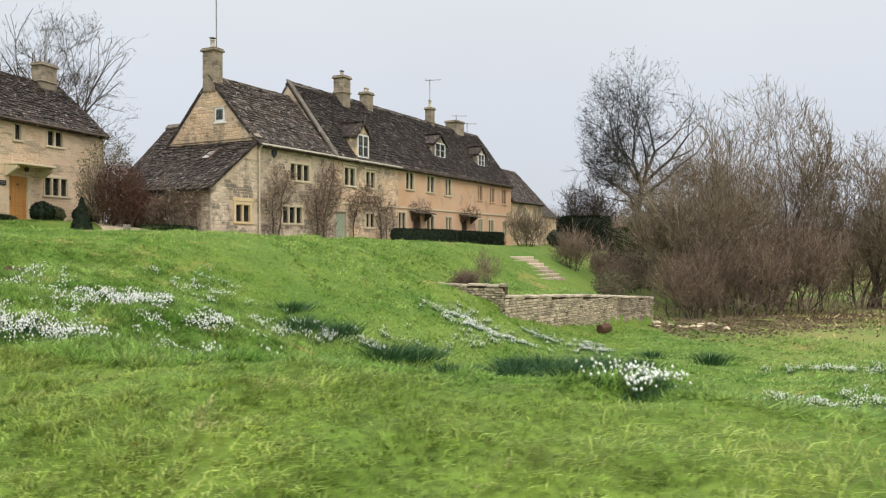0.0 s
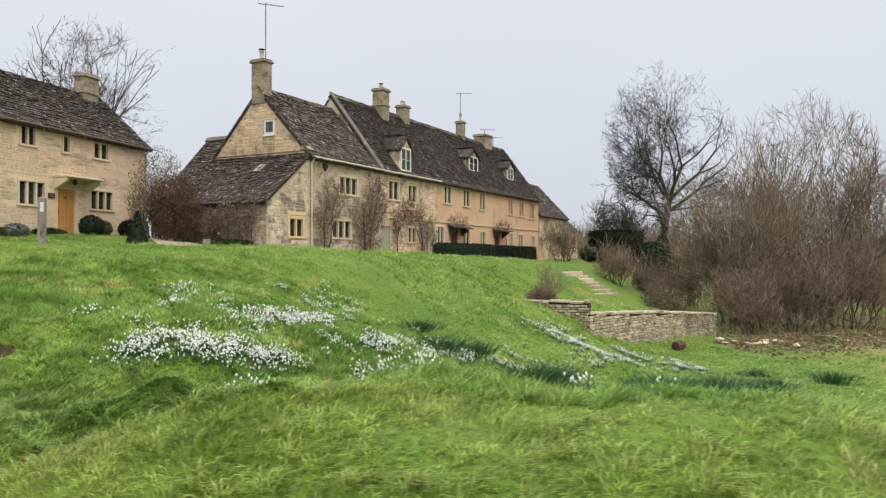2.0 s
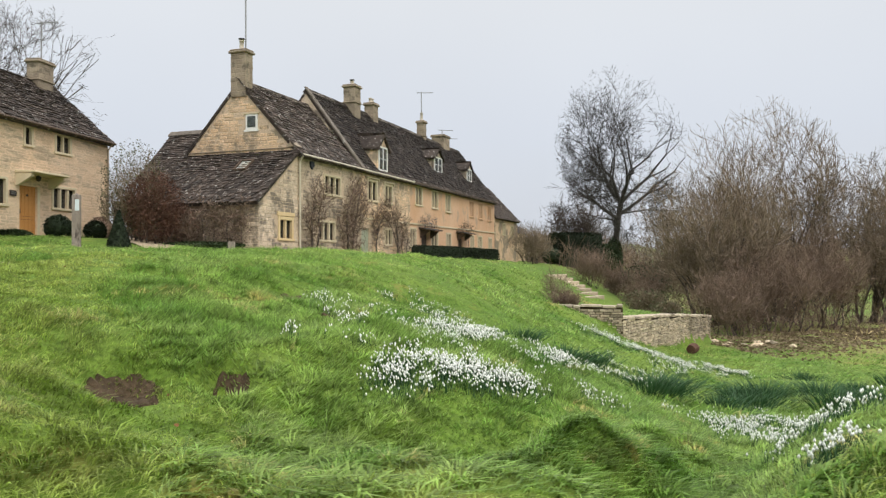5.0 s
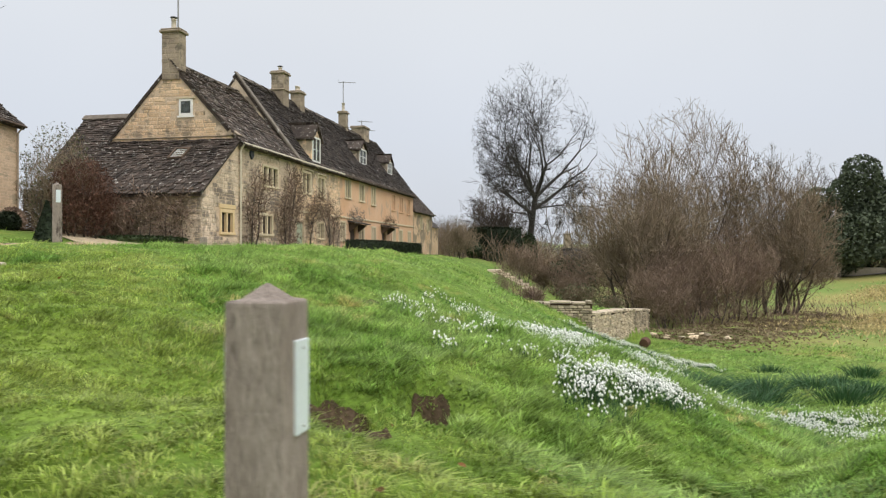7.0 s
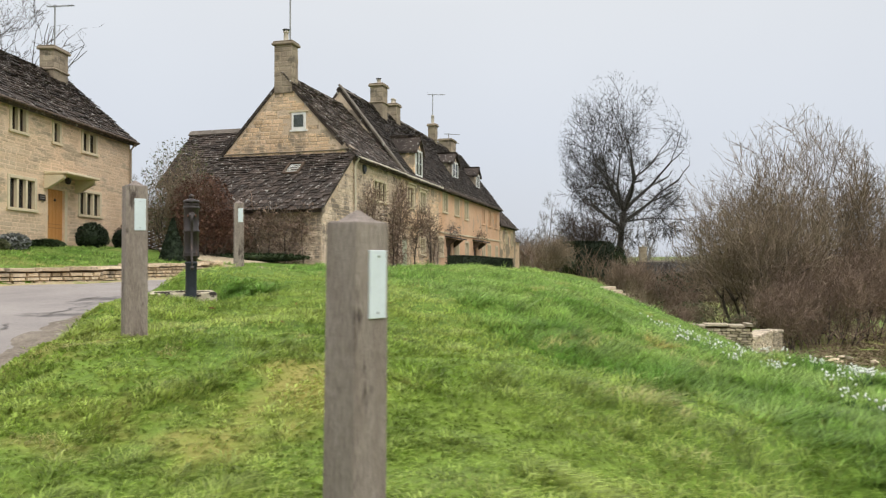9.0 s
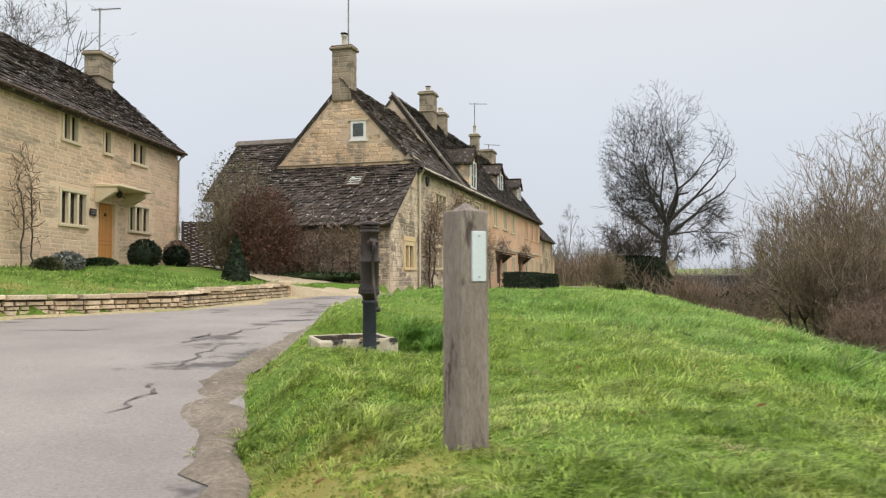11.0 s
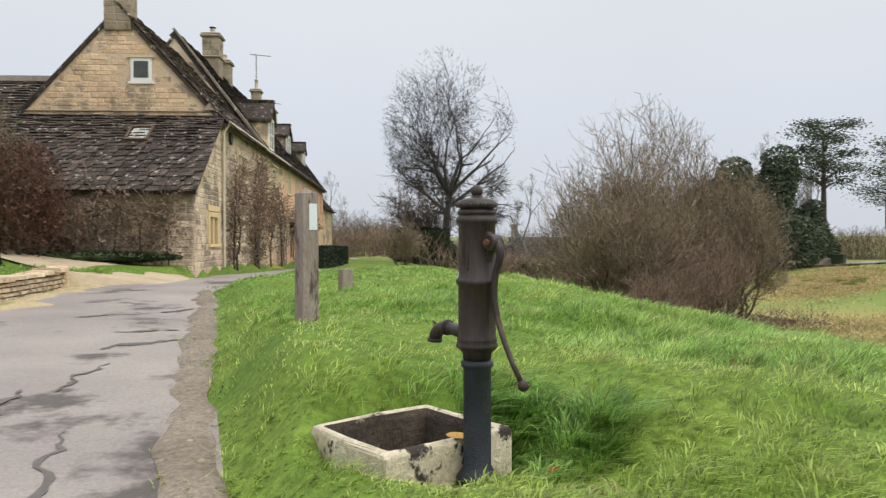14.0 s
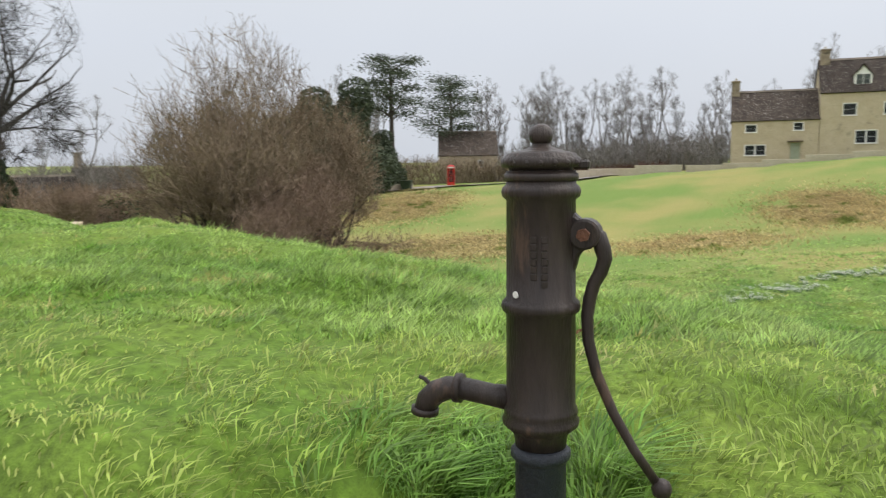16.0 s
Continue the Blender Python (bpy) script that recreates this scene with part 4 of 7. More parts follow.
for (a, b, z0, z1), m in zip(doors[1:], (M_DARKWOOD, M_DARKWOOD)):
    plank_door(second, a, b, z0, z1 - 0.03, m, label="dark brown plank door")
    part("door_canopy", prism([(-0.75, z1 + 0.10), (0.0, z1 + 0.22), (0.0, z1 + 0.32), (-0.75, z1 + 0.17)], a - 0.45, b + 0.75), M_SLATE, second, "stone slab canopy over the door", 0.015)
    for xb in (a - 0.2, b + 0.45):
        part("bracket", prism([(0.0, z1 - 0.35), (-0.1, z1 - 0.3), (-0.6, z1 + 0.09), (0.0, z1 + 0.19)], xb, xb + 0.1), M_DARKWOOD, second, "", 0.01)
part("string_course", box(5.9, 12.5, -0.05, -0.001, 3.62, 3.70), M_DRESSED, second, "", 0.01)
part("string_course", box(12.5, B1, -0.06, -0.001, 3.62, 3.72), M_DRESSED, second, "", 0.01)
gutter(second, B0, 12.6, -0.24, B_E - 0.12, M_CREAM)
gutter(second, 12.7, B1, -0.24, B_E - 0.12, M_DARKWOOD)
dormer(second, 7.95, 9.3, -0.02, B_E + 0.02, 7.5, 8.2, 1.7, M_STONE)
dormer(second, 18.6, 20.3, 0.85, 7.35, 8.35, 8.95, 1.3, M_STONE_GREY)
dormer(second, 25.5, 26.9, 0.85, 7.35, 8.3, 8.85, 1.3, M_STONE_GREY)
chimney(second, 10.2, 10.95, B_D / 2 - 0.62, B_D / 2 + 0.1, B_R - 0.6, 11.42, 1, True, 12, 6, 0.25, True, 0.85)
chimney(second, 13.1, 13.75, B_D / 2 - 0.42, B_D / 2 + 0.2, B_R - 0.4, 10.95, 2, False, 0, 7, 0.3, False)
chimney(second, 21.75, 22.25, B_D / 2 - 0.27, B_D / 2 + 0.27, B_R - 0.3, 11.35, 1, True, 0, 8, 0.6, False, 0.4)
chimney(second, 25.6, 26.9, B_D / 2 - 0.4, B_D / 2 + 0.6, B_R - 0.3, 10.95, 0, False, 0, 9)
aerial("a", (ROW @ Vector((0.35, A_D / 2 - 0.1, 10.9)))[:], 2.75, 20)
aerial("b", (ROW @ Vector((22.0, B_D / 2, 12.1)))[:], 1.5, -10)
aerial("c", (ROW @ Vector((26.3, B_D / 2, 11.1)))[:], 0.5, 5)

# last cottages down the lane
third = thing("cottage", "far low limestone cottage with a dark slate roof", "house", ROW)
C0, C1, C_E, C_R = B1 + 0.05, 37.5, 5.0, 7.9
part("wall", wall_panel(C0, C1, A_Z - 0.5, C_E, [(32.6, 33.5, 3.6, 4.6), (35.2, 36.1, 3.5, 4.5)], 0.4), M_STONE, third)
part("wall", box(C1 - 0.4, C1, 0.402, 5.6, A_Z - 0.5, C_E), M_STONE, third)
part("gable_wall", gable_poly(0.0, 5.6, C_E + 0.002, 2.8, C_R, C1 - 0.4, C1), M_STONE, third)
for ye in (-0.2, 5.8):
    roof_slab(third, C0, C1 + 0.1, ye, C_E - 0.15, 2.8, C_R + 0.1)
csl = Vector((0, 3.0, C_R + 0.25 - C_E))
slates_on(third, (C0, -0.2, C_E - 0.15), (1, 0, 0), csl, C1 - C0 + 0.1, csl.length, 0, 4, 0.16, 0.22, M_SLATE)
for h in ((32.6, 33.5, 3.6, 4.6), (35.2, 36.1, 3.5, 4.5)):
    window(third, *h, 2)
chimney(third, 29.9, 31.2, 3.6, 4.6, 7.0, 9.3, 2, True, 0, 3, 0.3, False, 0.6)
aerial("d", (ROW @ Vector((30.2, 4.0, 9.4)))[:], 2.2, 10)
fourth = thing("cottage", "small far limestone cottage at the end of the lane", "house", ROW @ Matrix.Translation((37.6, 0.5, -0.6)))
part("wall", box(0, 5.0, 0, 5.0, 0.5, 4.6), M_STONE, fourth)
part("roof", prism([(-0.2, 4.5), (2.5, 7.0), (5.2, 4.5)], 0.0, 5.1), M_SLATE, fourth, "stone slate roof")
part("gable_wall", gable_poly(0, 5.0, 4.605, 2.5, 6.9, 4.95, 5.12), M_STONE, fourth)

# ---- the side house ----
SIDE = pose(-18.08, 36.07, 0, 0, 0, 74)
side = thing("cottage", "pale honey limestone cottage with an oak door", "house", SIDE)
S0, S1, S_E, S_R, S_D, S_Z = -13.5, 2.45, 7.02, 9.5, 5.7, 1.9
sw = [(-5.42, -4.5, 6.12, 6.98), (-3.15, -2.6, 6.1, 6.88), (-1.30, -0.2, 6.07, 6.86), (-5.5, -4.0, 3.7, 4.72), (-1.48, 0.12, 3.74, 4.66), (-9.6, -8.4, 6.1, 6.95)]
sd = (-3.35, -2.35, 2.45, 4.48)
part("wall", wall_panel(S0, S1, S_Z, S_E, sw + [sd], 0.45), M_STONE_PALE, side, "pale honey limestone front wall")
rng = random.Random(41)
frees = lambda a, z: not any(h[0] - 0.05 < a < h[1] + 0.05 and h[2] - 0.12 < z < h[3] + 0.05 for h in sw + [sd])
rects = stone_course(-10.5, S1, S_Z, S_E - 0.1, frees, rng, 0.09, 0.15, 0.15, 0.75)
rects.sort(key=lambda r: -r[0])
stones_on(side, rects, M_STONE_PALE, 300, (0, 0, 0), (1, 0, 0), (0, 1, 0), 0.008)
part("wall", box(S1 - 0.45, S1, 0.452, S_D, S_Z, S_E), M_STONE, side)
part("wall", box(S0, S1 - 0.452, S_D - 0.4, S_D, S_Z, S_E), M_STONE, side)
part("gable_wall", gable_poly(0, S_D, S_E + 0.002, S_D / 2, S_R, S1 - 0.45, S1), M_STONE, side)
part("gable_wall", gable_poly(0, S_D, S_E + 0.002, S_D / 2, S_R, S0, S0 + 0.45), M_STONE, side)
dz = (S_R - S_E) / (S_D / 2) * 0.25
for ye in (-0.25, S_D + 0.25):
    roof_slab(side, S0 - 0.1, S1 + 0.15, ye, S_E + 0.08 - dz, S_D / 2, S_R + 0.1)
sl = Vector((0, S_D / 2 + 0.25, S_R + 0.02 - S_E + dz))
slates_on(side, (S0 - 0.1, -0.25, S_E + 0.08 - dz), (1, 0, 0), sl, S1 - S0 + 0.25, sl.length, 150, 12, 0.13, 0.22)
ridge_tiles(side, S0, S1 + 0.1, S_D / 2, S_R + 0.14, 0.5)
chimney(side, 0.9, 1.9, S_D / 2 - 0.5, S_D / 2 + 0.1, S_R - 0.5, 10.45, 0, True, 20, 5, low_band=0.62)
aerial("e", (SIDE @ Vector((1.6, S_D / 2 - 0.1, 10.55)))[:], 1.9, -20)
for h, n in zip(sw, (2, 1, 2, 3, 3, 2)):
    window(side, *h, n, bars=3 if h[2] < 5 else 0)
plank_door(side, *sd, M_OAK, planks=5, label="honey oak plank door with iron studs", studs=True)
part("door_jamb", box(sd[1] + 0.004, sd[1] + 0.16, -0.02, 0.2, sd[2], sd[3]), M_DRESSED, side, "", 0.01)
part("door_hood", prism([(-0.85, 4.92), (0.0, 4.92), (0.0, 5.04), (-0.85, 5.0)], -3.62, -1.55), M_DRESSED, side, "stone slab door hood on brackets", 0.02)
for xb in (-3.6, -1.72):
    part("hood_bracket", prism([(0.0, 4.45), (-0.12, 4.45), (-0.68, 4.78), (-0.68, 4.915), (0.0, 4.915)], xb, xb + 0.16), M_DRESSED, side, "", 0.02)
part("hood_lamp", lathe([(0.03, 0), (0.09, 0.05), (0.10, 0.18), (0.02, 0.24)], 8, at=(-2.75, -0.35, 4.66)), M_IRON, side, "black lantern under the hood")
part("name_plate", box(-3.92, -3.56, -0.05, -0.024, 4.03, 4.24), M_IRON, side, "dark slate name plate", 0.004)
for zz in (4.17, 4.10):
    part("lettering", box(-3.86, -3.62, -0.054, -0.051, zz - 0.012, zz + 0.012), M_LEAD, side)
gutter(side, S0, S1 + 0.1, -0.31, S_E - 0.10, M_DARKWOOD)
part("downpipe", tube([(S1 - 0.12, -0.31, S_E - 0.12), (S1 - 0.12, -0.09, S_E - 0.4), (S1 - 0.12, -0.09, 2.3)], 0.04, 8), M_CHIM, side, "stone-coloured downpipe")


# ---- walls and steps out of doors ----
def dry_wall(name, label, pts, height, thick, mat, singles, cap=True, seed=2, lo=0.07, hi=0.14, wmin=0.15, wmax=0.42):
    """A stone wall along points (x, y, top z); it stands on the ground below."""
    w = thing(name, label, "wall", kind="structure")
    rng = random.Random(seed)
    for (xa, ya, za), (xb, yb, zb) in zip(pts, pts[1:]):
        d = Vector((xb - xa, yb - ya, 0))
        ln = d.length
        al = d.normalized()
        inn = Vector((-al.y, al.x, 0))
        bm = bmesh.new()
        zl = min(za, zb) - height
        v = []
        for x, y, z in ((xa, ya, za), (xb, yb, zb)):
            for o in (0.02, thick):
                q = Vector((x, y, 0)) + inn * o
                v.append([bm.verts.new((q.x, q.y, zl - 0.6)), bm.verts.new((q.x, q.y, z - 0.03))])
        a, b, c, e = v
        for f in ((a[0], c[0], c[1], a[1]), (b[0], b[1], e[1], e[0]), (a[0], a[1], b[1], b[0]), (c[0], e[0], e[1], c[1]), (a[1], c[1], e[1], b[1])):
            bm.faces.new(f)
        part("core", bm, M_SOIL, w)
        top = lambda u: za + (zb - za) * u / ln
        rects = stone_course(0, ln, zl - 0.2, max(za, zb) - 0.04, lambda u, z: z < top(u) - 0.03, rng, lo, hi, wmin, wmax, 0.012)
        stones_on(w, rects, mat, singles, (xa, ya, 0), al, inn, 0.05, 0.10)
        if cap:
            u = 0.0
            while u < ln - 0.1:
                s = min(rng.uniform(0.35, 0.7), ln - u)
                p = Vector((xa, ya, 0)) + al * (u + s / 2) + inn * (thick / 2 - 0.03 + rng.uniform(-0.04, 0.04)) + Vector((0, 0, top(u + s / 2) + rng.uniform(-0.02, 0.035)))
                lay("coping_stone", [basis(p, al * (s - 0.02), inn * (thick + 0.12), Vector((0, 0, rng.uniform(0.07, 0.10))))], STONES, mat, w, 5)
                u += s
    return w


M_WALL = material("dry_stone_wall", (0.33, 0.265, 0.185), (0.52, 0.44, 0.33), 2.0, 0.95, 0.7, 25, 0.35, (0.12, 0.10, 0.075), 2.5, 0.40, vary=0.35, island=0.35)
M_KERB = material("honey_wall_stone", (0.46, 0.34, 0.21), (0.66, 0.55, 0.40), 2.0, 0.92, 0.6, 22, 0.35, (0.27, 0.225, 0.165), 1.6, 0.44, vary=0.25, island=0.25)
dry_wall("terrace_wall", "curving dry stone terrace wall, brown and grey", [(-0.6, 25.9, 0.05), (0.8, 25.35, 0.05), (2.05, 24.9, 0.05)], 1.0, 0.4, M_WALL, 90, lo=0.05, hi=0.11, wmin=0.12, wmax=0.38)
dry_wall("terrace_wall", "long dry stone terrace wall, brown and grey", [(2.07, 24.92, -0.30), (4.6, 27.9, -0.5), (7.2, 31.0, -0.75), (9.3, 33.2, -0.95)], 1.15, 0.4, M_WALL, 100, seed=5, lo=0.05, hi=0.12, wmin=0.12, wmax=0.4)
dry_wall("lawn_wall", "low honey-coloured stone wall edging the lawn", [(-24.5, 19.0, 1.78), (-20.5, 20.6, 1.78), (-17.4, 22.4, 1.79), (-15.4, 23.8, 1.82), (-14.3, 26.5, 1.88), (-13.25, 29.4, 1.95)], 0.42, 0.3, M_KERB, 60, seed=8, lo=0.05, hi=0.10, wmin=0.12, wmax=0.32)
pil = thing("wall_end", "pale stone block ending the low wall", "stone")
part("block", box(-13.55, -13.15, 29.35, 29.75, 1.3, 2.02), M_KERB, pil, "", 0.03)

st = thing("garden_steps", "worn stone garden steps up the bank", "steps", pose(5.5, 37.3, -0.24, 0, 0, 40))
for i in range(7):
    part("step", box(-0.9 - 0.05 * i, 0.9, 0.36 * i, 0.36 * i + 0.42, 0.17 * i - 0.25, 0.17 * i), M_WALL, st, "", 0.02)

# gravel before the lean-to and in the side passage
def draped(name, label, outline, step, lift, mat, kind="structure"):
    bm = bmesh.new()
    f = bm.faces.new([bm.verts.new((x, y, 0)) for x, y in outline])
    n = max(2, int(6 / step))
    bmesh.ops.subdivide_edges(bm, edges=bm.edges[:], cuts=n, use_grid_fill=True)
    bmesh.ops.triangulate(bm, faces=bm.faces[:])
    for v in bm.verts:
        v.co.z = gz(v.co.x, v.co.y) + lift
    return tagged(part(name, bm, mat, None), label, name.split("_")[0], kind=kind)


draped("gravel_drive", "honey gravel before the lean-to and in the passage", [(-13.2, 29.5), (-12.6, 28.4), (-11.2, 29.6), (-10.0, 31.1), (-10.3, 32.4), (-14.6, 34.9), (-16.6, 38.6), (-17.4, 38.0), (-15.3, 33.0)], 0.5, 0.05, M_GRAVEL)
M_VERGE = material("dry_gravelly_verge", (0.37, 0.30, 0.16), (0.46, 0.37, 0.22), 1.5, 0.95, 0.9, 30, 0.4, (0.24, 0.25, 0.09), 1.1, 0.46)


def edge_strip(name, label, side, y0, y1, w0, w1, lift, mat):
    """A ragged strip along an edge of the lane, from w0 inside it to w1 outside."""
    v, f = [], []
    ys = np.arange(y0, y1, 0.25)
    for i, y in enumerate(ys):
        e = float(line_y(side, y))
        a = e - w0 * (1.2 + 1.6 * noise.noise(Vector((0.9 * y, 3.1, 0))) + 0.8 * noise.noise(Vector((3.7 * y, 1.1, 0))))
        b = e + w1 * (1 + noise.noise(Vector((2.1 * y, 7.7, 0))))
        for k in range(5):
            x = a + (b - a) * k / 4
            z = max(gz(x, y), float(road_z(x, y)) + 0.02) + lift + (0.02 * math.sin(9 * x + 7 * y) if 0 < k < 4 else -0.03)
            v.append((x, y, z))
        if i:
            n = 5 * i
            f += [(n - 5 + k, n - 4 + k, n + 1 + k, n + k) for k in range(4)]
    return tagged(new(name, mesh_of(name, v, f, mat, True)), label, "soil", kind="structure")


M_MUD = material("muddy_lane_edge", (0.145, 0.115, 0.085), (0.27, 0.225, 0.175), 1.6, 0.9, 0.9, 26, 0.5, (0.36, 0.32, 0.27), 9.0, 0.38)
edge_strip("lane_edge", "muddy broken edge of the lane", ROAD_R, 4.0, 27.0, 0.17, 0.14, 0.012, M_MUD)
edge_strip("lane_verge", "yellowed gravelly verge at the foot of the low wall", ROAD_L, 15.0, 31.0, -0.62, 0.10, 0.02, M_VERGE)
M_PATCH = material("dark_tar_patch", (0.105, 0.092, 0.083), (0.165, 0.147, 0.134), 2.0, 0.55, 0.5, 40, 0.3)
rc = random.Random(6)
for i, (cx, cy, ln, wd, an) in enumerate(((-14.35, 16.6, 1.6, 0.05, 72), (-13.9, 19.0, 1.2, 0.05, 60), (-13.2, 20.5, 0.9, 0.14, 15), (-13.0, 21.4, 0.7, 0.10, 5), (-16.5, 19.4, 1.4, 0.05, 8), (-14.6, 14.4, 1.2, 0.04, 80), (-13.4, 23.2, 0.5, 0.16, 10), (-14.5, 18.2, 0.9, 0.07, 66), (-17.8, 20.8, 1.6, 0.08, 0), (-12.2, 23.5, 0.6, 0.12, 30))):
    v, f = [], []
    c_, s_ = math.cos(radians(an)), math.sin(radians(an))
    n = 16
    for k in range(n + 1):
        u = (k / n - 0.5) * ln
        off = 0.07 * math.sin(3 * u + i) + 0.035 * math.sin(11 * u + 2 * i) + rc.uniform(-0.03, 0.03)
        hw = wd * rc.uniform(0.12, 0.75) * math.sin(math.pi * min(max(k / n, 0.03), 0.97)) ** 0.5
        for q in (-hw, hw):
            x, y = cx + u * c_ - (off + q) * s_, cy + u * s_ + (off + q) * c_
            a_, b_ = float(line_y(ROAD_L, y)), float(line_y(ROAD_R, y))
            t_ = (x - a_) / (b_ + 0.12 - a_)
            v.append((x, y, float(road_z(x, y)) + 0.035 * math.sin(math.pi * min(max(t_, 0), 1)) + 0.012 * math.sin(2.2 * x + 1.4 * y) + 0.008))
        if k:
            f.append((2 * k - 2, 2 * k, 2 * k + 1, 2 * k - 1))
    tagged(new("lane_crack", mesh_of("lane_crack", v, f, M_PATCH)), "dark crack and worn patch in the lane", "crack", kind="structure")

# ---- posts ----
def post(x, y, zb, zt, turn, tilt=0.0, plate_z=0.10, label="weathered square oak post with a pale plate"):
    t = thing("wooden_post", label, "post", pose(x, y, zb, tilt, 0, turn), group="posts along the verge")
    h = zt - zb
    s = 0.078
    bm = bmesh.new()
    rings = []
    for z, k in ((-0.25, 1.0), (0.0, 1.0), (h * 0.5, 0.985), (h - 0.012, 0.97), (h - 0.004, 0.94), (h, 0.62), (h + 0.022, 0.3), (h + 0.038, 0.05)):
        rings.append([bm.verts.new((s * k * a, s * k * b, z)) for a, b in ((-1, -1), (1, -1), (1, 1), (-1, 1))])
    for a, b in zip(rings, rings[1:]):
        for i in range(4):
            bm.faces.new((a[i], a[(i + 1) % 4], b[(i + 1) % 4], b[i]))
    bm.faces.new(rings[-1])
    bm.faces.new(rings[0][::-1])
    part("shaft", bm, M_POST, t, "", 0.006)
    for a in (0, 180):
        pl = part("plate", box(-0.018, 0.060, -s - 0.006, -s + 0.004, h - plate_z - 0.23, h - plate_z), M_PLATE, t, "pale blue-white reflector plate", 0.002)
        pl.matrix_basis = pose(0, 0, 0, 0, 0, a)
        for zz in (h - plate_z - 0.02, h - plate_z - 0.21):
            sc = part("screw", lathe([(0.005, 0), (0.004, 0.003)], 6), M_METAL, t)
            sc.matrix_basis = pose(0, 0, 0, 0, 0, a) @ pose(0.021, -s - 0.006, zz, 90, 0, 0)
    return t


post(-9.30, 5.25, 0.55, 1.60, 62)
post(-11.37, 8.05, 0.90, 2.04, 36, 1.0)
post(-12.62, 11.27, gz(-12.62, 11.27), 2.47, 20)
post(-12.2, 18.42, gz(-12.2, 18.42), 2.93, 8)
stub = thing("wooden_stub", "short sawn oak stub in the grass", "post", pose(-9.75, 23.1, gz(-9.75, 23.1)))
part("shaft", box(-0.09, 0.09, -0.09, 0.09, -0.2, 0.33), M_POST, stub, "", 0.01)

# ---- the hand pump ----
M_RUST = material("rusted_iron", (0.10, 0.045, 0.028), (0.16, 0.075, 0.045), 12.0, 0.8, 0.5, 50, 0.3)
PX, PY, PB = -12.62, 15.12, 1.36
pump = thing("hand_pump", "black cast-iron village hand pump with a curved handle", "pump", pose(PX, PY, PB, 0, 0, 8) @ Matrix.Diagonal((1, 1, 0.96, 1)))
part("lower_shaft", lathe([(0.10, 0), (0.10, 0.02), (0.078, 0.05), (0.066, 0.08), (0.066, 0.555), (0.07, 0.56), (0.078, 0.57), (0.078, 0.585), (0.068, 0.597)], 32), M_IRON_BLUE, pump, "blue-black painted lower shaft", smooth=True)
part("barrel", lathe([(0.066, 0.598), (0.070, 0.632), (0.084, 0.648), (0.098, 0.660), (0.100, 0.673), (0.092, 0.684), (0.096, 0.694), (0.094, 0.706), (0.089, 0.716), (0.088, 0.962), (0.098, 0.970), (0.101, 0.982), (0.098, 0.994), (0.088, 1.003),
                      (0.087, 1.262), (0.097, 1.271), (0.100, 1.283), (0.097, 1.295), (0.088, 1.304), (0.088, 1.338)], 36), M_IRON, pump, "black iron barrel with raised bands", smooth=True)
lid = part("cap", lathe([(0.080, 1.339), (0.080, 1.345), (0.098, 1.348), (0.101, 1.358), (0.099, 1.370), (0.090, 1.376), (0.088, 1.382), (0.060, 1.389), (0.036, 1.396), (0.024, 1.403), (0.022, 1.409)], 36), M_IRON, pump, "hinged iron cap", smooth=True)
part("strap", lathe([(0.089, 1.312), (0.0935, 1.314), (0.0935, 1.330), (0.089, 1.332)], 36), M_IRON, lid, "", smooth=True)
part("finial", lathe([(0.012, 1.405), (0.022, 1.408), (0.029, 1.418), (0.031, 1.430), (0.027, 1.445), (0.015, 1.456), (0.004, 1.459)], 24), M_IRON, lid, "", smooth=True)
bm = box(-0.013, 0.013, -0.122, -0.08, 1.340, 1.365)
part("hinge_lug", bm, M_IRON, lid, "", 0.006)
for k in range(6):
    a = radians(150 + 20 * k)
    part("rivet", lathe([(0.009, 0), (0.007, 0.006), (0.002, 0.009)], 8), M_IRON, lid).matrix_basis = pose(0.096 * math.cos(a), 0.098 * math.sin(a), 1.358) @ pose(0, 0, 0, 90, 0, 0)
# spout towards the trough (+y), handle at the back (-y)
part("spout", tube([(0, 0.07, 0.72), (0, 0.13, 0.725), (0, 0.20, 0.735), (0, 0.25, 0.735), (0, 0.285, 0.72), (0, 0.31, 0.695), (0, 0.32, 0.66)], [0.036, 0.031, 0.031, 0.033, 0.034, 0.033, 0.032], 18), M_IRON, pump, "curved iron spout", smooth=True)
part("spout_collar", tube([(0, 0.212, 0.736), (0, 0.232, 0.737)], 0.041, 18), M_IRON, pump, smooth=True)
part("spout_lip", tube([(0, 0.319, 0.672), (0, 0.321, 0.655)], 0.038, 18), M_IRON, pump, smooth=True)
part("hook", tube([(0.0, 0.30, 0.735), (0.0, 0.32, 0.755), (0, 0.335, 0.76)], 0.006, 6), M_IRON, pump)
brk = prism([(-0.075, 1.245), (-0.088, 1.225), (-0.105, 1.212), (-0.13, 1.160), (-0.118, 1.138), (-0.098, 1.120), (-0.088, 1.080), (-0.075, 1.045)], -0.022, 0.022)
part("bracket", brk, M_IRON, pump, "handle bracket", 0.008)
part("bracket_ear", tube([(-0.034, -0.112, 1.175), (-0.030, -0.112, 1.175), (0.030, -0.112, 1.175), (0.034, -0.112, 1.175)], [0.034, 0.040, 0.040, 0.034], 18), M_IRON, pump, "rounded handle bearing")
part("pivot_bolt", tube([(-0.052, -0.112, 1.175), (0.052, -0.112, 1.175)], 0.017, 6), M_RUST, pump, "rusty pivot bolt")
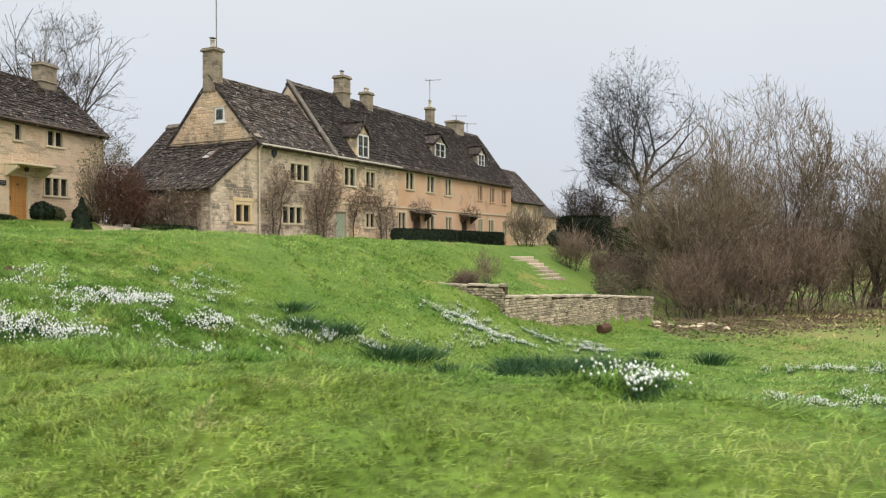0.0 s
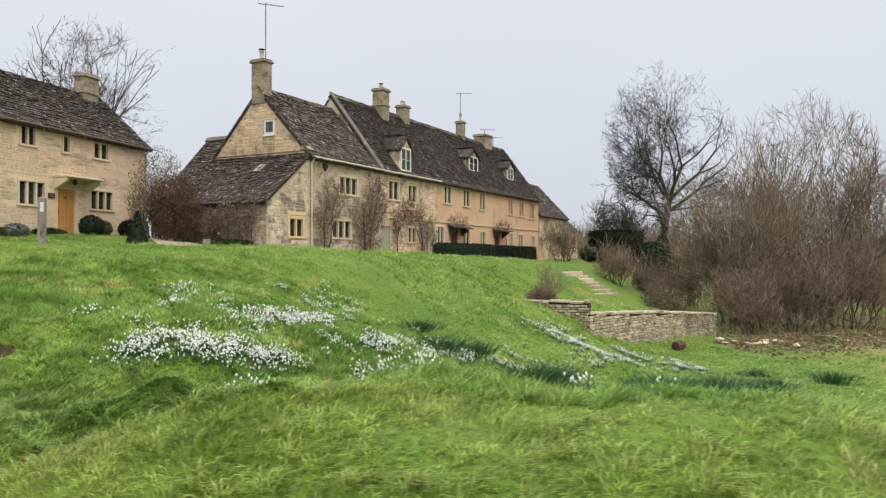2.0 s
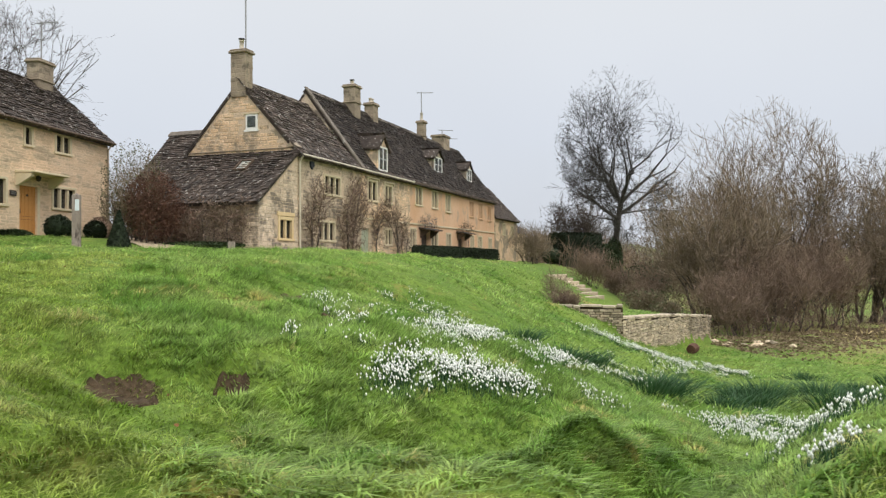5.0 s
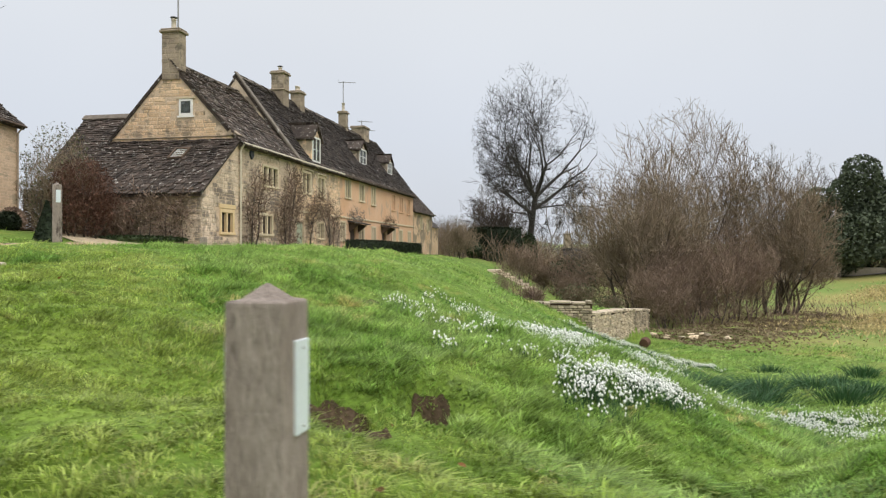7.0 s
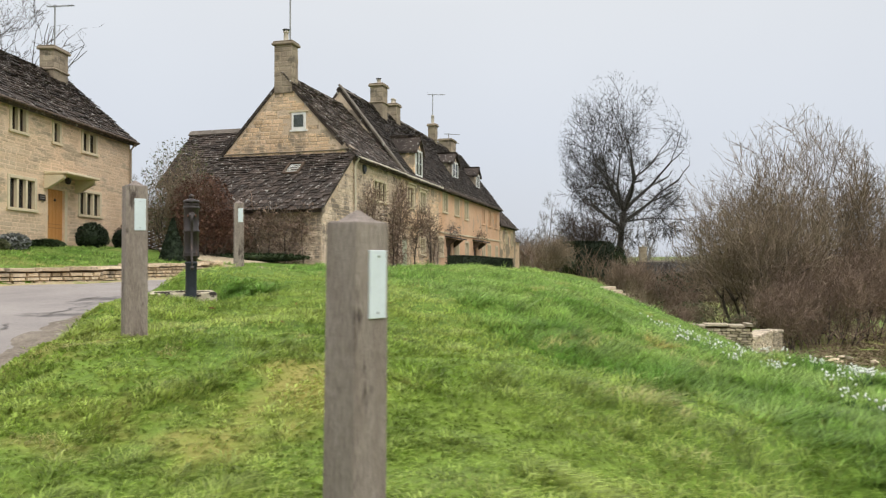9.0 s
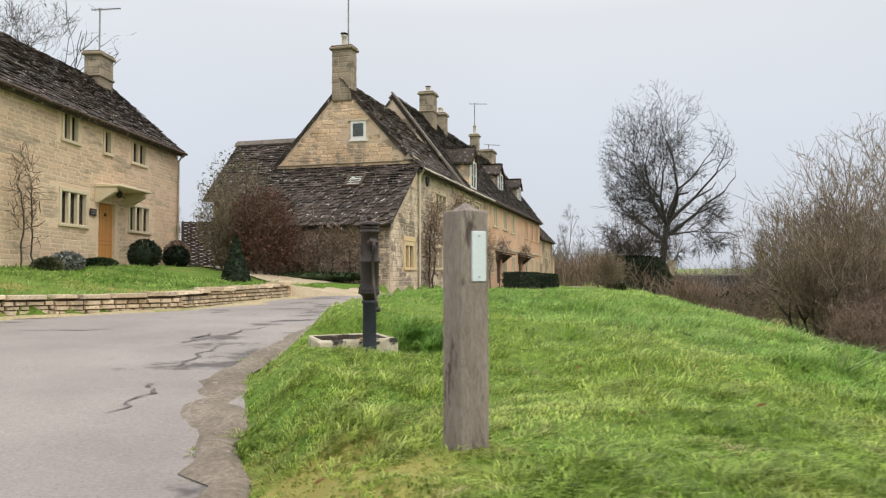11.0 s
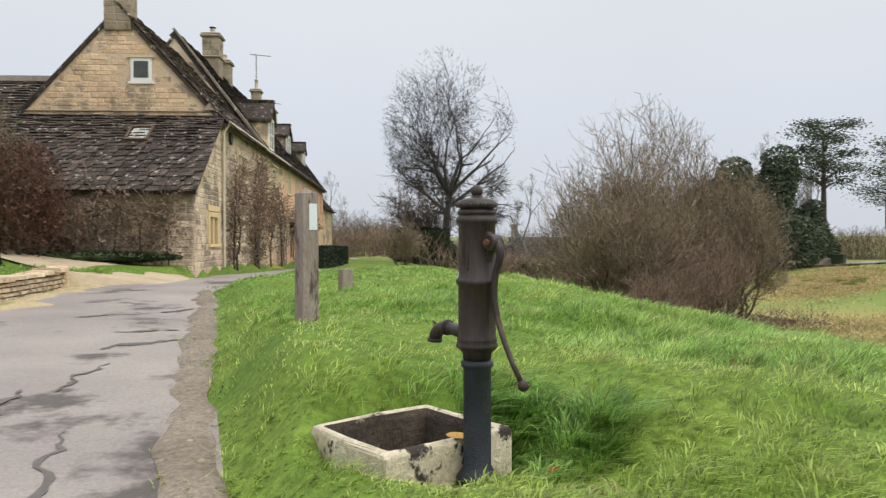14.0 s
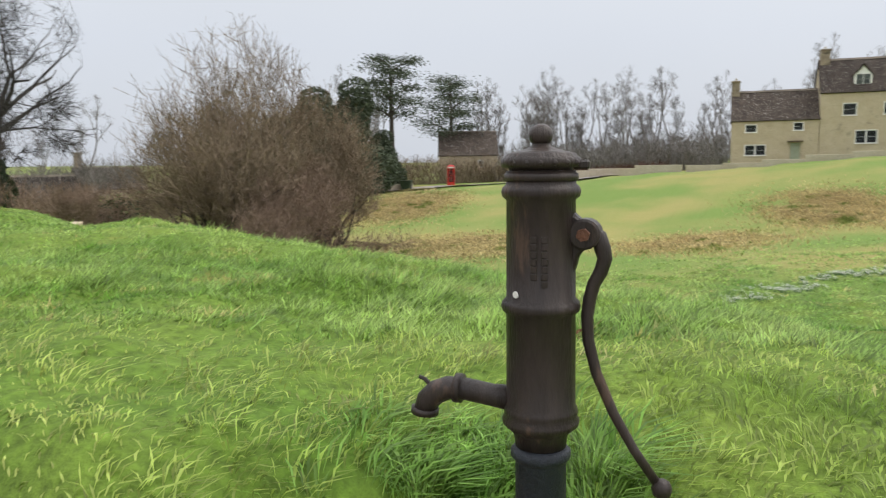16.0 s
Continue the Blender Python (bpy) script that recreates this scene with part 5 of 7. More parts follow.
hd = tube([(0, -0.112, 1.185), (0, -0.145, 1.165), (0, -0.154, 1.138), (0, -0.160, 1.110), (0, -0.151, 1.078), (0, -0.134, 1.045), (0, -0.124, 1.005), (0, -0.118, 0.960), (0, -0.121, 0.894), (0, -0.142, 0.807), (0, -0.185, 0.704), (0, -0.237, 0.609), (0, -0.292, 0.528)], [0.022, 0.022, 0.021, 0.019, 0.018, 0.017, 0.017, 0.016, 0.015, 0.014, 0.013, 0.012, 0.012], 12)
hnd = part("handle", hd, M_IRON, pump, "long curved iron handle", smooth=True)
part("handle_knob", lathe([(0.010, -0.028), (0.022, -0.018), (0.026, 0), (0.020, 0.016), (0.008, 0.024)], 14, at=(0, -0.305, 0.515)), M_IRON, hnd, "", smooth=True)
# raised, worn lettering on the barrel, unreadable: plain bars
for col, (n, a) in enumerate(((6, 180), (7, 197))):
    for i in range(n):
        aa = radians(a)
        b_ = part("raised_mark", box(-0.008, 0.008, -0.003, 0.003, -0.008, 0.008), M_IRON, pump, "", 0.001)
        b_.matrix_basis = pose(0.088 * math.cos(aa), 0.088 * math.sin(aa), 1.165 - 0.019 * i, 0, 0, a + 90)
part("paint_chip", lathe([(0.010, 0), (0.009, 0.002)], 8), M_WHITE, pump, "white paint chip").matrix_basis = pose(0.0885 * math.cos(radians(147)), 0.0885 * math.sin(radians(147)), 1.02, 90, 0, 237)

# stone trough under the spout
M_TROUGH_INNER = material("dark_brown_trough_inside", (0.035, 0.028, 0.020), (0.085, 0.068, 0.048), 6.0, 0.9, 0.9, 30, 0.4, (0.34, 0.29, 0.21), 9.0, 0.37)
tr = thing("stone_trough", "old lichened stone trough, empty, sunk in the grass", "trough", pose(-12.76, 15.53, 1.50, 0, 0, 8) @ Matrix.Diagonal((0.93, 0.93, 1, 1)))
bm = bmesh.new()
def ring(hx, hy, z, n=8, wob=0.0, seed=0):
    r = random.Random(seed)
    out = []
    for i, (a, b) in enumerate(((-1, -1), (0, -1.02), (1, -1), (1.02, 0), (1, 1), (0, 1.02), (-1, 1), (-1.02, 0))):
        out.append(bm.verts.new((hx * a + r.uniform(-wob, wob), hy * b + r.uniform(-wob, wob), z + r.uniform(-wob, wob) * 0.5)))
    return out
rs = [ring(0.42, 0.38, -0.45), ring(0.42, 0.38, 0.03, wob=0.012, seed=1), ring(0.40, 0.36, 0.055, wob=0.012, seed=2), ring(0.362, 0.322, 0.05, wob=0.014, seed=3), ring(0.345, 0.305, 0.01, wob=0.014, seed=4), ring(0.32, 0.28, -0.19, wob=0.012, seed=5)]
for a, b in zip(rs, rs[1:]):
    for i in range(8):
        bm.faces.new((a[i], a[(i + 1) % 8], b[(i + 1) % 8], b[i]))
bm.faces.new(rs[-1])
bm.faces.new(rs[0][::-1])
bmesh.ops.bevel(bm, geom=[e for e in bm.edges], offset=0.008, segments=1, affect="EDGES", clamp_overlap=True)
basin = part("basin", bm, M_TROUGH, tr)
basin.data.materials.append(M_TROUGH_INNER)
# inner faces take a darker brown than the rim and outside
for f in basin.data.polygons:
    if f.center.z < 0.04 and abs(f.center.x) < 0.37 and abs(f.center.y) < 0.33:
        f.material_index = 1
bm = box(-0.305, 0.305, -0.265, 0.265, -0.189, -0.15)
bmesh.ops.subdivide_edges(bm, edges=bm.edges[:], cuts=6, use_grid_fill=True)
for v in bm.verts:
    v.co.z += noise.noise(v.co * 9) * 0.025
part("silt", bm, M_SOIL, tr, "dry silt in the trough")
bm = bmesh.new()
bmesh.ops.create_icosphere(bm, subdivisions=2, radius=0.055, matrix=Matrix.Diagonal((1.0, 1.3, 0.12, 1)))
bmesh.ops.translate(bm, verts=bm.verts[:], vec=(0.06, -0.335, 0.055))
M_LICHEN = material("orange_lichen", (0.55, 0.30, 0.05), (0.62, 0.40, 0.12), 20.0, 0.95, 0.6, 60, 0.3)
part("lichen_patch", bm, M_LICHEN, tr, "orange lichen patch")


# ---- plants ----
def segments_mesh(name, p0, p1, r0, r1, mat, thick_sides=6):
    """Tapered prisms for arrays of branch segments: the thick ones with more sides."""
    verts, faces, base = [np.zeros((0, 3))], [np.zeros((0, 4), int)], 0
    for sel, n in ((r0 > 0.05, thick_sides), ((r0 <= 0.05) & (r0 > 0.02), 3)):
        a, b, ra, rb = p0[sel], p1[sel], r0[sel], r1[sel]
        if not len(a):
            continue
        d = b - a
        d /= np.maximum(np.linalg.norm(d, axis=1, keepdims=True), 1e-6)
        h = np.where(np.abs(d[:, 2:3]) < 0.9, np.array([[0, 0, 1.0]]), np.array([[1.0, 0, 0]]))
        u = np.cross(d, h)
        u /= np.linalg.norm(u, axis=1, keepdims=True)
        w = np.cross(d, u)
        ang = 2 * np.pi * np.arange(n) / n
        circ = np.cos(ang)[None, :, None] * u[:, None] + np.sin(ang)[None, :, None] * w[:, None]
        v = np.concatenate((a[:, None] + circ * ra[:, None, None], b[:, None] + circ * rb[:, None, None]), 1)
        k = np.arange(n)
        f = np.stack((k, (k + 1) % n, (k + 1) % n + n, k + n), -1)
        faces.append((f[None] + (np.arange(len(a)) * 2 * n)[:, None, None] + base).reshape(-1, 4))
        verts.append(v.reshape(-1, 3))
        base += v.shape[0] * 2 * n
    fine = r0 <= 0.02          # the finest twigs are flat slips, turned at random
    if fine.any():
        a, b = p0[fine], p1[fine]
        w = np.cross(b - a, np.random.default_rng(len(a)).normal(0, 1, a.shape))
        w /= np.maximum(np.linalg.norm(w, axis=1, keepdims=True), 1e-9)
        wa, wb = w * r0[fine][:, None] * 1.35, w * r1[fine][:, None] * 1.35
        verts.append(np.stack((a - wa, a + wa, b + wb, b - wb), 1).reshape(-1, 3))
        faces.append(np.arange(4 * len(a)).reshape(-1, 4) + base)
    return array_mesh(name, np.concatenate(verts), np.concatenate(faces), mat)


def fuzz(seg, n, length, tip, seed, up=0.25, spread=0.5):
    """Fine twigs that spring from the thin branches of a plant."""
    p0, p1, r0, r1 = seg
    rng = np.random.default_rng(seed)
    thin = np.where(r0 < np.quantile(r0, 0.9))[0]
    k = rng.choice(thin, n)
    u = rng.uniform(0, 1, (n, 1))
    a = p0[k] + (p1[k] - p0[k]) * u
    d = p1[k] - p0[k]
    d /= np.maximum(np.linalg.norm(d, axis=1, keepdims=True), 1e-6)
    d = d + rng.normal(0, spread, d.shape)
    d[:, 2] += up
    d /= np.linalg.norm(d, axis=1, keepdims=True)
    ln = length * rng.uniform(0.4, 1.2, (n, 1))
    b = a + d * ln
    c = b + (d + rng.normal(0, 0.3, d.shape)) * ln * 0.6
    t = np.full(n, tip)
    return np.concatenate((p0, a, b)), np.concatenate((p1, b, c)), np.concatenate((r0, t, t * 0.7)), np.concatenate((r1, t * 0.7, t * 0.35))


def trimmed(seg, centre, radii, slack=1.06):
    """Leaves out what has grown past a rounded outline."""
    q = (((seg[1] - np.array(centre)) / np.array(radii)) ** 2).sum(1) + 0.10 * np.sin(37.0 * seg[1][:, 0]) * np.sin(41.0 * seg[1][:, 1])
    return tuple(v[q < slack] for v in seg)


def branching(stems, points, step, reach, kill, seed, tip=0.012, twigs=3, twig_len=0.5, power=2.3, droop=0.0, rounds=90):
    """Branches that grow from the stems towards scattered points. Stems: lists of nodes from the root up. Returns segment arrays."""
    rng = np.random.default_rng(seed)
    nodes, parent = [], []
    for s in stems:
        for i, p in enumerate(s):
            nodes.append(np.array(p, float))
            parent.append(-1 if i == 0 else len(nodes) - 2)
    P = np.array(nodes)
    parent = list(parent)
    att = np.array(points, float)
    near = np.full(len(att), 1e9)
    who = np.zeros(len(att), int)
    start = 0
    for _ in range(rounds):
        fresh = P[start:]
        dd = np.linalg.norm(att[:, None] - fresh[None], axis=2)
        k = dd.argmin(1)
        m = dd[np.arange(len(att)), k]
        better = m < near
        near[better], who[better] = m[better], k[better] + start
        keep = near > kill
        att, near, who = att[keep], near[keep], who[keep]
        if not len(att):
            break
        act = near < reach
        if not act.any():
            act = near < near.min() + 1e-6
        start = len(P)
        ids = np.unique(who[act])
        newp = []
        for i in ids:
            v = att[act & (who == i)] - P[i]
            d = (v / np.linalg.norm(v, axis=1, keepdims=True)).mean(0) + rng.normal(0, 0.12, 3)
            d[2] -= droop
            d /= np.linalg.norm(d) + 1e-9
            newp.append(P[i] + d * step)
            parent.append(int(i))
        P = np.concatenate((P, np.array(newp)))
    n = len(P)
    kids = np.zeros(n, int)
    rad = np.zeros(n)
    for i in range(n - 1, -1, -1):
        r = rad[i] ** (1 / power) if rad[i] > 0 else tip
        r = max(r, tip)
        rad[i] = r
        if parent[i] >= 0:
            kids[parent[i]] += 1
            rad[parent[i]] += r ** power
    par = np.array(parent)
    ch = np.where(par >= 0)[0]
    p0, p1, r0, r1 = P[par[ch]], P[ch], rad[par[ch]], rad[ch]
    r0 = np.minimum(r0, r1 * 1.5)
    thin = ch[rad[ch] < tip * 2.2]
    if twigs and len(thin):
        b = np.repeat(thin, twigs)
        d = P[b] - P[par[b]]
        d /= np.linalg.norm(d, axis=1, keepdims=True)
        d = d + rng.normal(0, 0.55, d.shape)
        d[:, 2] -= droop
        d /= np.linalg.norm(d, axis=1, keepdims=True)
        ln = twig_len * rng.uniform(0.4, 1.2, (len(b), 1))
        q = P[b] + d * ln
        d2 = d + rng.normal(0, 0.35, d.shape)
        q2 = q + d2 * ln * 0.6
        p0, p1 = np.concatenate((p0, P[b], q)), np.concatenate((p1, q, q2))
        r0, r1 = np.concatenate((r0, np.full(2 * len(b), tip * 0.8))), np.concatenate((r1, np.full(2 * len(b), tip * 0.45)))
    return p0, p1, r0, r1


def cloud(n, centre, radii, seed, shell=0.0, low=-1.0):
    """Points in an ellipsoid; shell pushes them outwards; low cuts its foot off."""
    rng = np.random.default_rng(seed)
    v = rng.normal(0, 1, (n * 3, 3))
    v /= np.linalg.norm(v, axis=1, keepdims=True)
    v *= (shell + (1 - shell) * rng.uniform(0, 1, (len(v), 1))) ** (1 / 3)
    v = v[v[:, 2] > low][:n]
    return v * np.array(radii) + np.array(centre)


def split_tree(t, seg, bark, twig_mat, cut=0.02):
    p0, p1, r0, r1 = seg
    big = r0 > min(cut, r0.max() * 0.6)
    part("trunk", segments_mesh("trunk", p0[big], p1[big], r0[big], r1[big], bark), bark, t, "bare trunk and limbs")
    part("crown", segments_mesh("crown", p0[~big], p1[~big], r0[~big], r1[~big], twig_mat), twig_mat, t, "fine bare twigs")


def leaf_mass(name, pts, size, mat, seed, flat=0.0):
    """Small leaf quads, folded at random, at the points."""
    rng = np.random.default_rng(seed)
    n = len(pts)
    a = rng.normal(0, 1, (n, 3))
    a[:, 2] *= 1 - flat
    a /= np.linalg.norm(a, axis=1, keepdims=True)
    b = np.cross(a, rng.normal(0, 1, (n, 3)))
    b /= np.linalg.norm(b, axis=1, keepdims=True)
    s = size * rng.uniform(0.6, 1.3, (n, 1))
    v = np.stack((pts - a * s, pts + b * s * 0.55, pts + a * s, pts - b * s * 0.55), 1).reshape(-1, 3)
    f = np.arange(4 * n).reshape(-1, 4)
    return array_mesh(name, v, f, mat)


def clipped(name, label, category, at, radii, n, size, mat, seed, square=0.0, cone=False, turn=0.0, group=""):
    """A clipped evergreen: a dark core under a skin of small leaves."""
    rng = np.random.default_rng(seed)
    t = thing(name, label, category, pose(*at, 0, 0, turn), group)
    v = rng.normal(0, 1, (n, 3))
    if square:
        q = np.abs(v).max(1, keepdims=True)
        v = v / q
        if radii[0] > 3 * radii[1]:
            long = rng.uniform(0, 1, n) < 0.9
            v[long, 0] = rng.uniform(-1, 1, long.sum())
    else:
        v /= np.linalg.norm(v, axis=1, keepdims=True)
    v *= rng.uniform(0.9, 1.03, (n, 1))
    if cone:
        h = rng.uniform(0, 1, n) ** 1.4
        ang = rng.uniform(0, 2 * np.pi, n)
        v = np.stack((np.cos(ang) * (1.05 - h), np.sin(ang) * (1.05 - h), h * 2 - 1), 1)
    v[:, 2] = np.maximum(v[:, 2], -1)
    p = v * np.array(radii) + np.array((0, 0, radii[2]))
    part("foliage", leaf_mass("foliage", p, size, mat, seed), mat, t)
    bm = bmesh.new()
    if cone:
        bm = lathe([(radii[0] * 0.95, 0.02), (radii[0] * 0.5, radii[2]), (0.03, radii[2] * 1.9)], 14)
    elif square:
        bm = box(-radii[0] * 0.93, radii[0] * 0.93, -radii[1] * 0.9, radii[1] * 0.9, 0, radii[2] * 1.9)
    else:
        bmesh.ops.create_icosphere(bm, subdivisions=2, radius=0.92, matrix=Matrix.Translation((0, 0, radii[2])) @ Matrix.Diagonal((*radii, 1)))
    part("core", bm, mat, t)
    return t


def grown(starts, length, levels, seed, env=None, angle=30.0, up=0.12, ratio=0.8, r0=0.2, tip=0.012, wob=0.13, shoots=0.3, cap=7000, three=0.4):
    """Forking branches. Starts: (point, direction) pairs; env: (centre, radii) outside which nothing grows on."""
    rng = np.random.default_rng(seed)
    P = np.array([q[0] for q in starts], float)
    D = np.array([q[1] for q in starts], float)
    D /= np.linalg.norm(D, axis=1, keepdims=True)
    L, R = np.full(len(P), length), np.full(len(P), r0)
    A, B, RA, RB = [], [], [], []
    for lev in range(levels):
        L = L * rng.uniform(0.75, 1.2, len(L))
        sp, sd, sl, sr = [], [], [], []
        for s in range(3):
            D = D + rng.normal(0, wob, D.shape)
            D[:, 2] += up
            D /= np.linalg.norm(D, axis=1, keepdims=True)
            Q = P + D * (L / 3)[:, None]
            r = np.maximum(R * 0.9, tip * 0.5)
            A.append(P), B.append(Q), RA.append(R), RB.append(r)
            P, R = Q, r
            m = rng.uniform(0, 1, len(P)) < shoots
            if m.any():
                n_ = rng.normal(0, 1, (m.sum(), 3))
                sp.append(P[m]), sd.append(D[m] * 0.6 + n_ * 0.5), sl.append(L[m] * 0.55), sr.append(np.maximum(R[m] * 0.4, tip * 0.6))
        if env is not None:
            ok = (((P - np.array(env[0])) / np.array(env[1])) ** 2).sum(1) < rng.uniform(0.8, 1.12, len(P))
            P, D, L, R = P[ok], D[ok], L[ok], R[ok]
        if not len(P):
            break
        k = np.where(rng.uniform(0, 1, len(P)) < three, 3, 2)
        idx = np.repeat(np.arange(len(P)), k)
        nth = np.concatenate([np.arange(q) for q in k])
        az = np.repeat(rng.uniform(0, 6.283, len(P)), k) + nth * 6.283 / np.repeat(k, k) + rng.normal(0, 0.3, len(idx))
        d = D[idx]
        h = np.where(np.abs(d[:, 2:3]) < 0.9, np.array([[0, 0, 1.0]]), np.array([[1.0, 0, 0]]))
        u = np.cross(d, h)
        u /= np.linalg.norm(u, axis=1, keepdims=True)
        w = np.cross(d, u)
        t = np.tan(np.radians(angle * rng.uniform(0.5, 1.3, len(idx))))[:, None]
        D = d + t * (np.cos(az)[:, None] * u + np.sin(az)[:, None] * w)
        P, L, R = P[idx], L[idx] * ratio, np.maximum(R[idx] * 0.74, tip * 0.6)
        if sp:
            P, D, L, R = np.concatenate([P] + sp), np.concatenate([D] + sd), np.concatenate([L] + sl), np.concatenate([R] + sr)
        D /= np.linalg.norm(D, axis=1, keepdims=True)
        if len(P) > cap:
            c = rng.choice(len(P), cap, replace=False)
            P, D, L, R = P[c], D[c], L[c], R[c]
    return np.concatenate(A), np.concatenate(B), np.concatenate(RA), np.concatenate(RB)


def shrub(name, label, category, at, radii, stems, n, seed, bark, twig_mat, step=0.25, tip=0.008, twigs=3, twig_len=0.3, spread=0.5, low=-0.75, group="", dense=1500):
    """A many-stemmed bare shrub."""
    rng = np.random.default_rng(seed)
    t = thing(name, label, category, pose(*at), group)
    starts = []
    for i in range(stems):
        a, r = rng.uniform(0, 6.28), rng.uniform(0.05, spread)
        x, y = r * math.cos(a) * radii[0] * 0.6, r * math.sin(a) * radii[1] * 0.6
        starts.append(((x, y, -0.1), (x / radii[0] * 1.5 + rng.normal(0, 0.15), y / radii[1] * 1.5 + rng.normal(0, 0.15), 1.0)))
    seg = grown(starts, radii[2] * 0.5, 7, seed, ((0, 0, radii[2]), (radii[0] * 1.02, radii[1] * 1.02, radii[2] * 1.08)), 27, 0.10, 0.78, 0.014 * radii[2] + tip, tip, 0.17, 0.40, int(n * 2.2))
    seg = fuzz(seg, dense, 0.09 * radii[2] + 0.22, tip * 0.7, seed + 900, 0.3, 0.38)
    seg = trimmed(seg, (0, 0, radii[2] * 0.95), (radii[0] * 1.05, radii[1] * 1.05, radii[2] * 1.1))
    p0, p1, r0, r1 = seg
    big = r0 > min(tip * 2.2, r0.max() * 0.6)
    part("stem", segments_mesh("stem", p0[big], p1[big], r0[big], r1[big], bark), bark, t, "bare stems", kind="stuff")
    part("crown", segments_mesh("crown", p0[~big], p1[~big], r0[~big], r1[~big], twig_mat), twig_mat, t, "fine bare twigs", kind="stuff")
    return t


# big ash by the garden
ash = thing("ash_tree", "tall bare ash tree with a rounded crown and ivied foot", "tree", pose(15.75, 62.0, -0.3))
stem = [(0, 0, 0), (0.05, 0, 1.2), (0.15, 0, 2.4), (0.35, 0.1, 3.8), (0.55, 0.2, 5.2), (0.8, 0.2, 6.6)]
trunk_pts = np.array(stem, float)
ts = (trunk_pts[:-1], trunk_pts[1:], np.array((0.36, 0.31, 0.28, 0.26, 0.24)), np.array((0.31, 0.28, 0.26, 0.24, 0.22)))
crown = grown([((0.8, 0.2, 6.5), d) for d in ((-0.85, 0.1, 1), (0.75, -0.1, 1), (0.05, -0.8, 1), (-0.1, 0.8, 1), (-0.30, -0.25, 1.1), (0.32, 0.25, 1.1))] + [((0.55, 0.2, 5.2), (-0.85, 0.1, 0.7)), ((0.6, 0.2, 5.5), (0.9, 0.1, 0.7))],
              2.7, 9, 7, ((0.5, 0, 11.8), (5.6, 5.6, 6.8)), 31, 0.03, 0.83, 0.165, 0.012, 0.13, 0.30, 2600, 0.4)
crown = trimmed(fuzz(crown, 5000, 0.4, 0.0095, 77, 0.1, 0.45), (0.5, 0, 11.7), (5.3, 5.3, 6.4), 1.0)
low = grown([((0.5, 0.2, 5.0), (-1, 0.2, 0.25)), ((0.6, 0.2, 5.6), (1.0, -0.2, 0.05)), ((0.4, 0.1, 4.4), (-0.7, -0.6, 0.5))], 2.0, 6, 8, ((0.3, 0, 6.6), (5.6, 5.0, 3.0)), 30, -0.03, 0.80, 0.09, 0.014, 0.14, 0.3, 900)
low = fuzz(low, 2600, 0.6, 0.011, 78, 0.0)
seg = tuple(np.concatenate(q) for q in zip(ts, crown, low))
split_tree(ash, seg, M_BARK_GREEN, M_BARK_GREEN, 0.045)
ivp = cloud(2600, (0.1, 0, 1.6), (0.75, 0.75, 2.1), 6, 0.5)
part("ivy", leaf_mass("ivy", ivp, 0.09, M_IVY, 8), M_IVY, ash, "dark ivy on the foot of the trunk")

# thicket by the stream
for x, y, rx, rz, n, sd, tm in ((13.8, 41.6, 4.6, 6.0, 1500, 11, M_TWIG_TAN), (18.6, 44.0, 4.6, 6.6, 1500, 12, M_TWIG_TAN), (24.2, 42.4, 3.8, 5.0, 700, 13, M_TWIG_TAN)):
    shrub("willow", "bare many-stemmed willow by the stream", "tree", (x, y, gz(x, y) - 0.1), (rx, rx, rz), 15, n, sd, M_BARK, tm, 0.5, 0.013, 4, 0.8, 0.5, -0.7, "thicket", dense=6500)
for x, y, rx, rz, sd, tm in ((12.4, 36.8, 2.6, 1.9, 14, M_TWIG), (15.2, 38.0, 3.0, 2.6, 15, M_TWIG), (18.6, 39.6, 3.2, 2.8, 24, M_TWIG)):
    shrub("bramble", "dense brown bramble and sapling thicket", "bush", (x, y, gz(x, y) - 0.1), (rx, rx * 0.85, rz), 16, 900, sd, M_BARK, tm, 0.3, 0.010, 5, 0.5, 0.8, -0.9, "thicket", dense=3200)
shrub("hawthorn", "small bare shrubby tree by the hedge", "tree", (11.2, 58.0, gz(11.2, 58.0)), (2.9, 2.6, 3.1), 7, 700, 17, M_BARK, M_BARK, 0.35, 0.014, 3, 0.5, 0.35, -0.6)
shrub("garden_shrub", "bare russet garden shrub", "bush", (9.6, 41.4, gz(9.6, 41.4)), (1.7, 1.5, 1.1), 9, 260, 18, M_BARK, M_TWIG, 0.25, 0.010, 4, 0.4, 0.7, -0.9, dense=900)
for x, y, r, h, q in ((9.4, 45.4, 1.3, 1.0, 29), (13.0, 48.0, 1.6, 1.5, 30)):
    shrub("garden_shrub", "bare brown shrub on the garden bank", "bush", (x, y, gz(x, y) - 0.1), (r, r, h), 10, 400, q, M_BARK, M_TWIG, dense=1800)
shrub("garden_shrub", "bare upright garden shrub on the bank", "bush", (2.0, 31.5, gz(2.0, 31.5)), (0.9, 0.9, 0.9), 8, 120, 19, M_BARK, M_TWIG_TAN, 0.15, 0.006, 3, 0.3, 0.5, -0.9, dense=350)
shrub("garden_shrub", "low purple-brown bush above the terrace wall", "bush", (0.9, 27.0, gz(0.9, 27.0)), (1.3, 0.9, 0.45), 12, 350, 20, M_TWIG, M_TWIG, 0.15, 0.006, 5, 0.2, 0.8, -0.9)
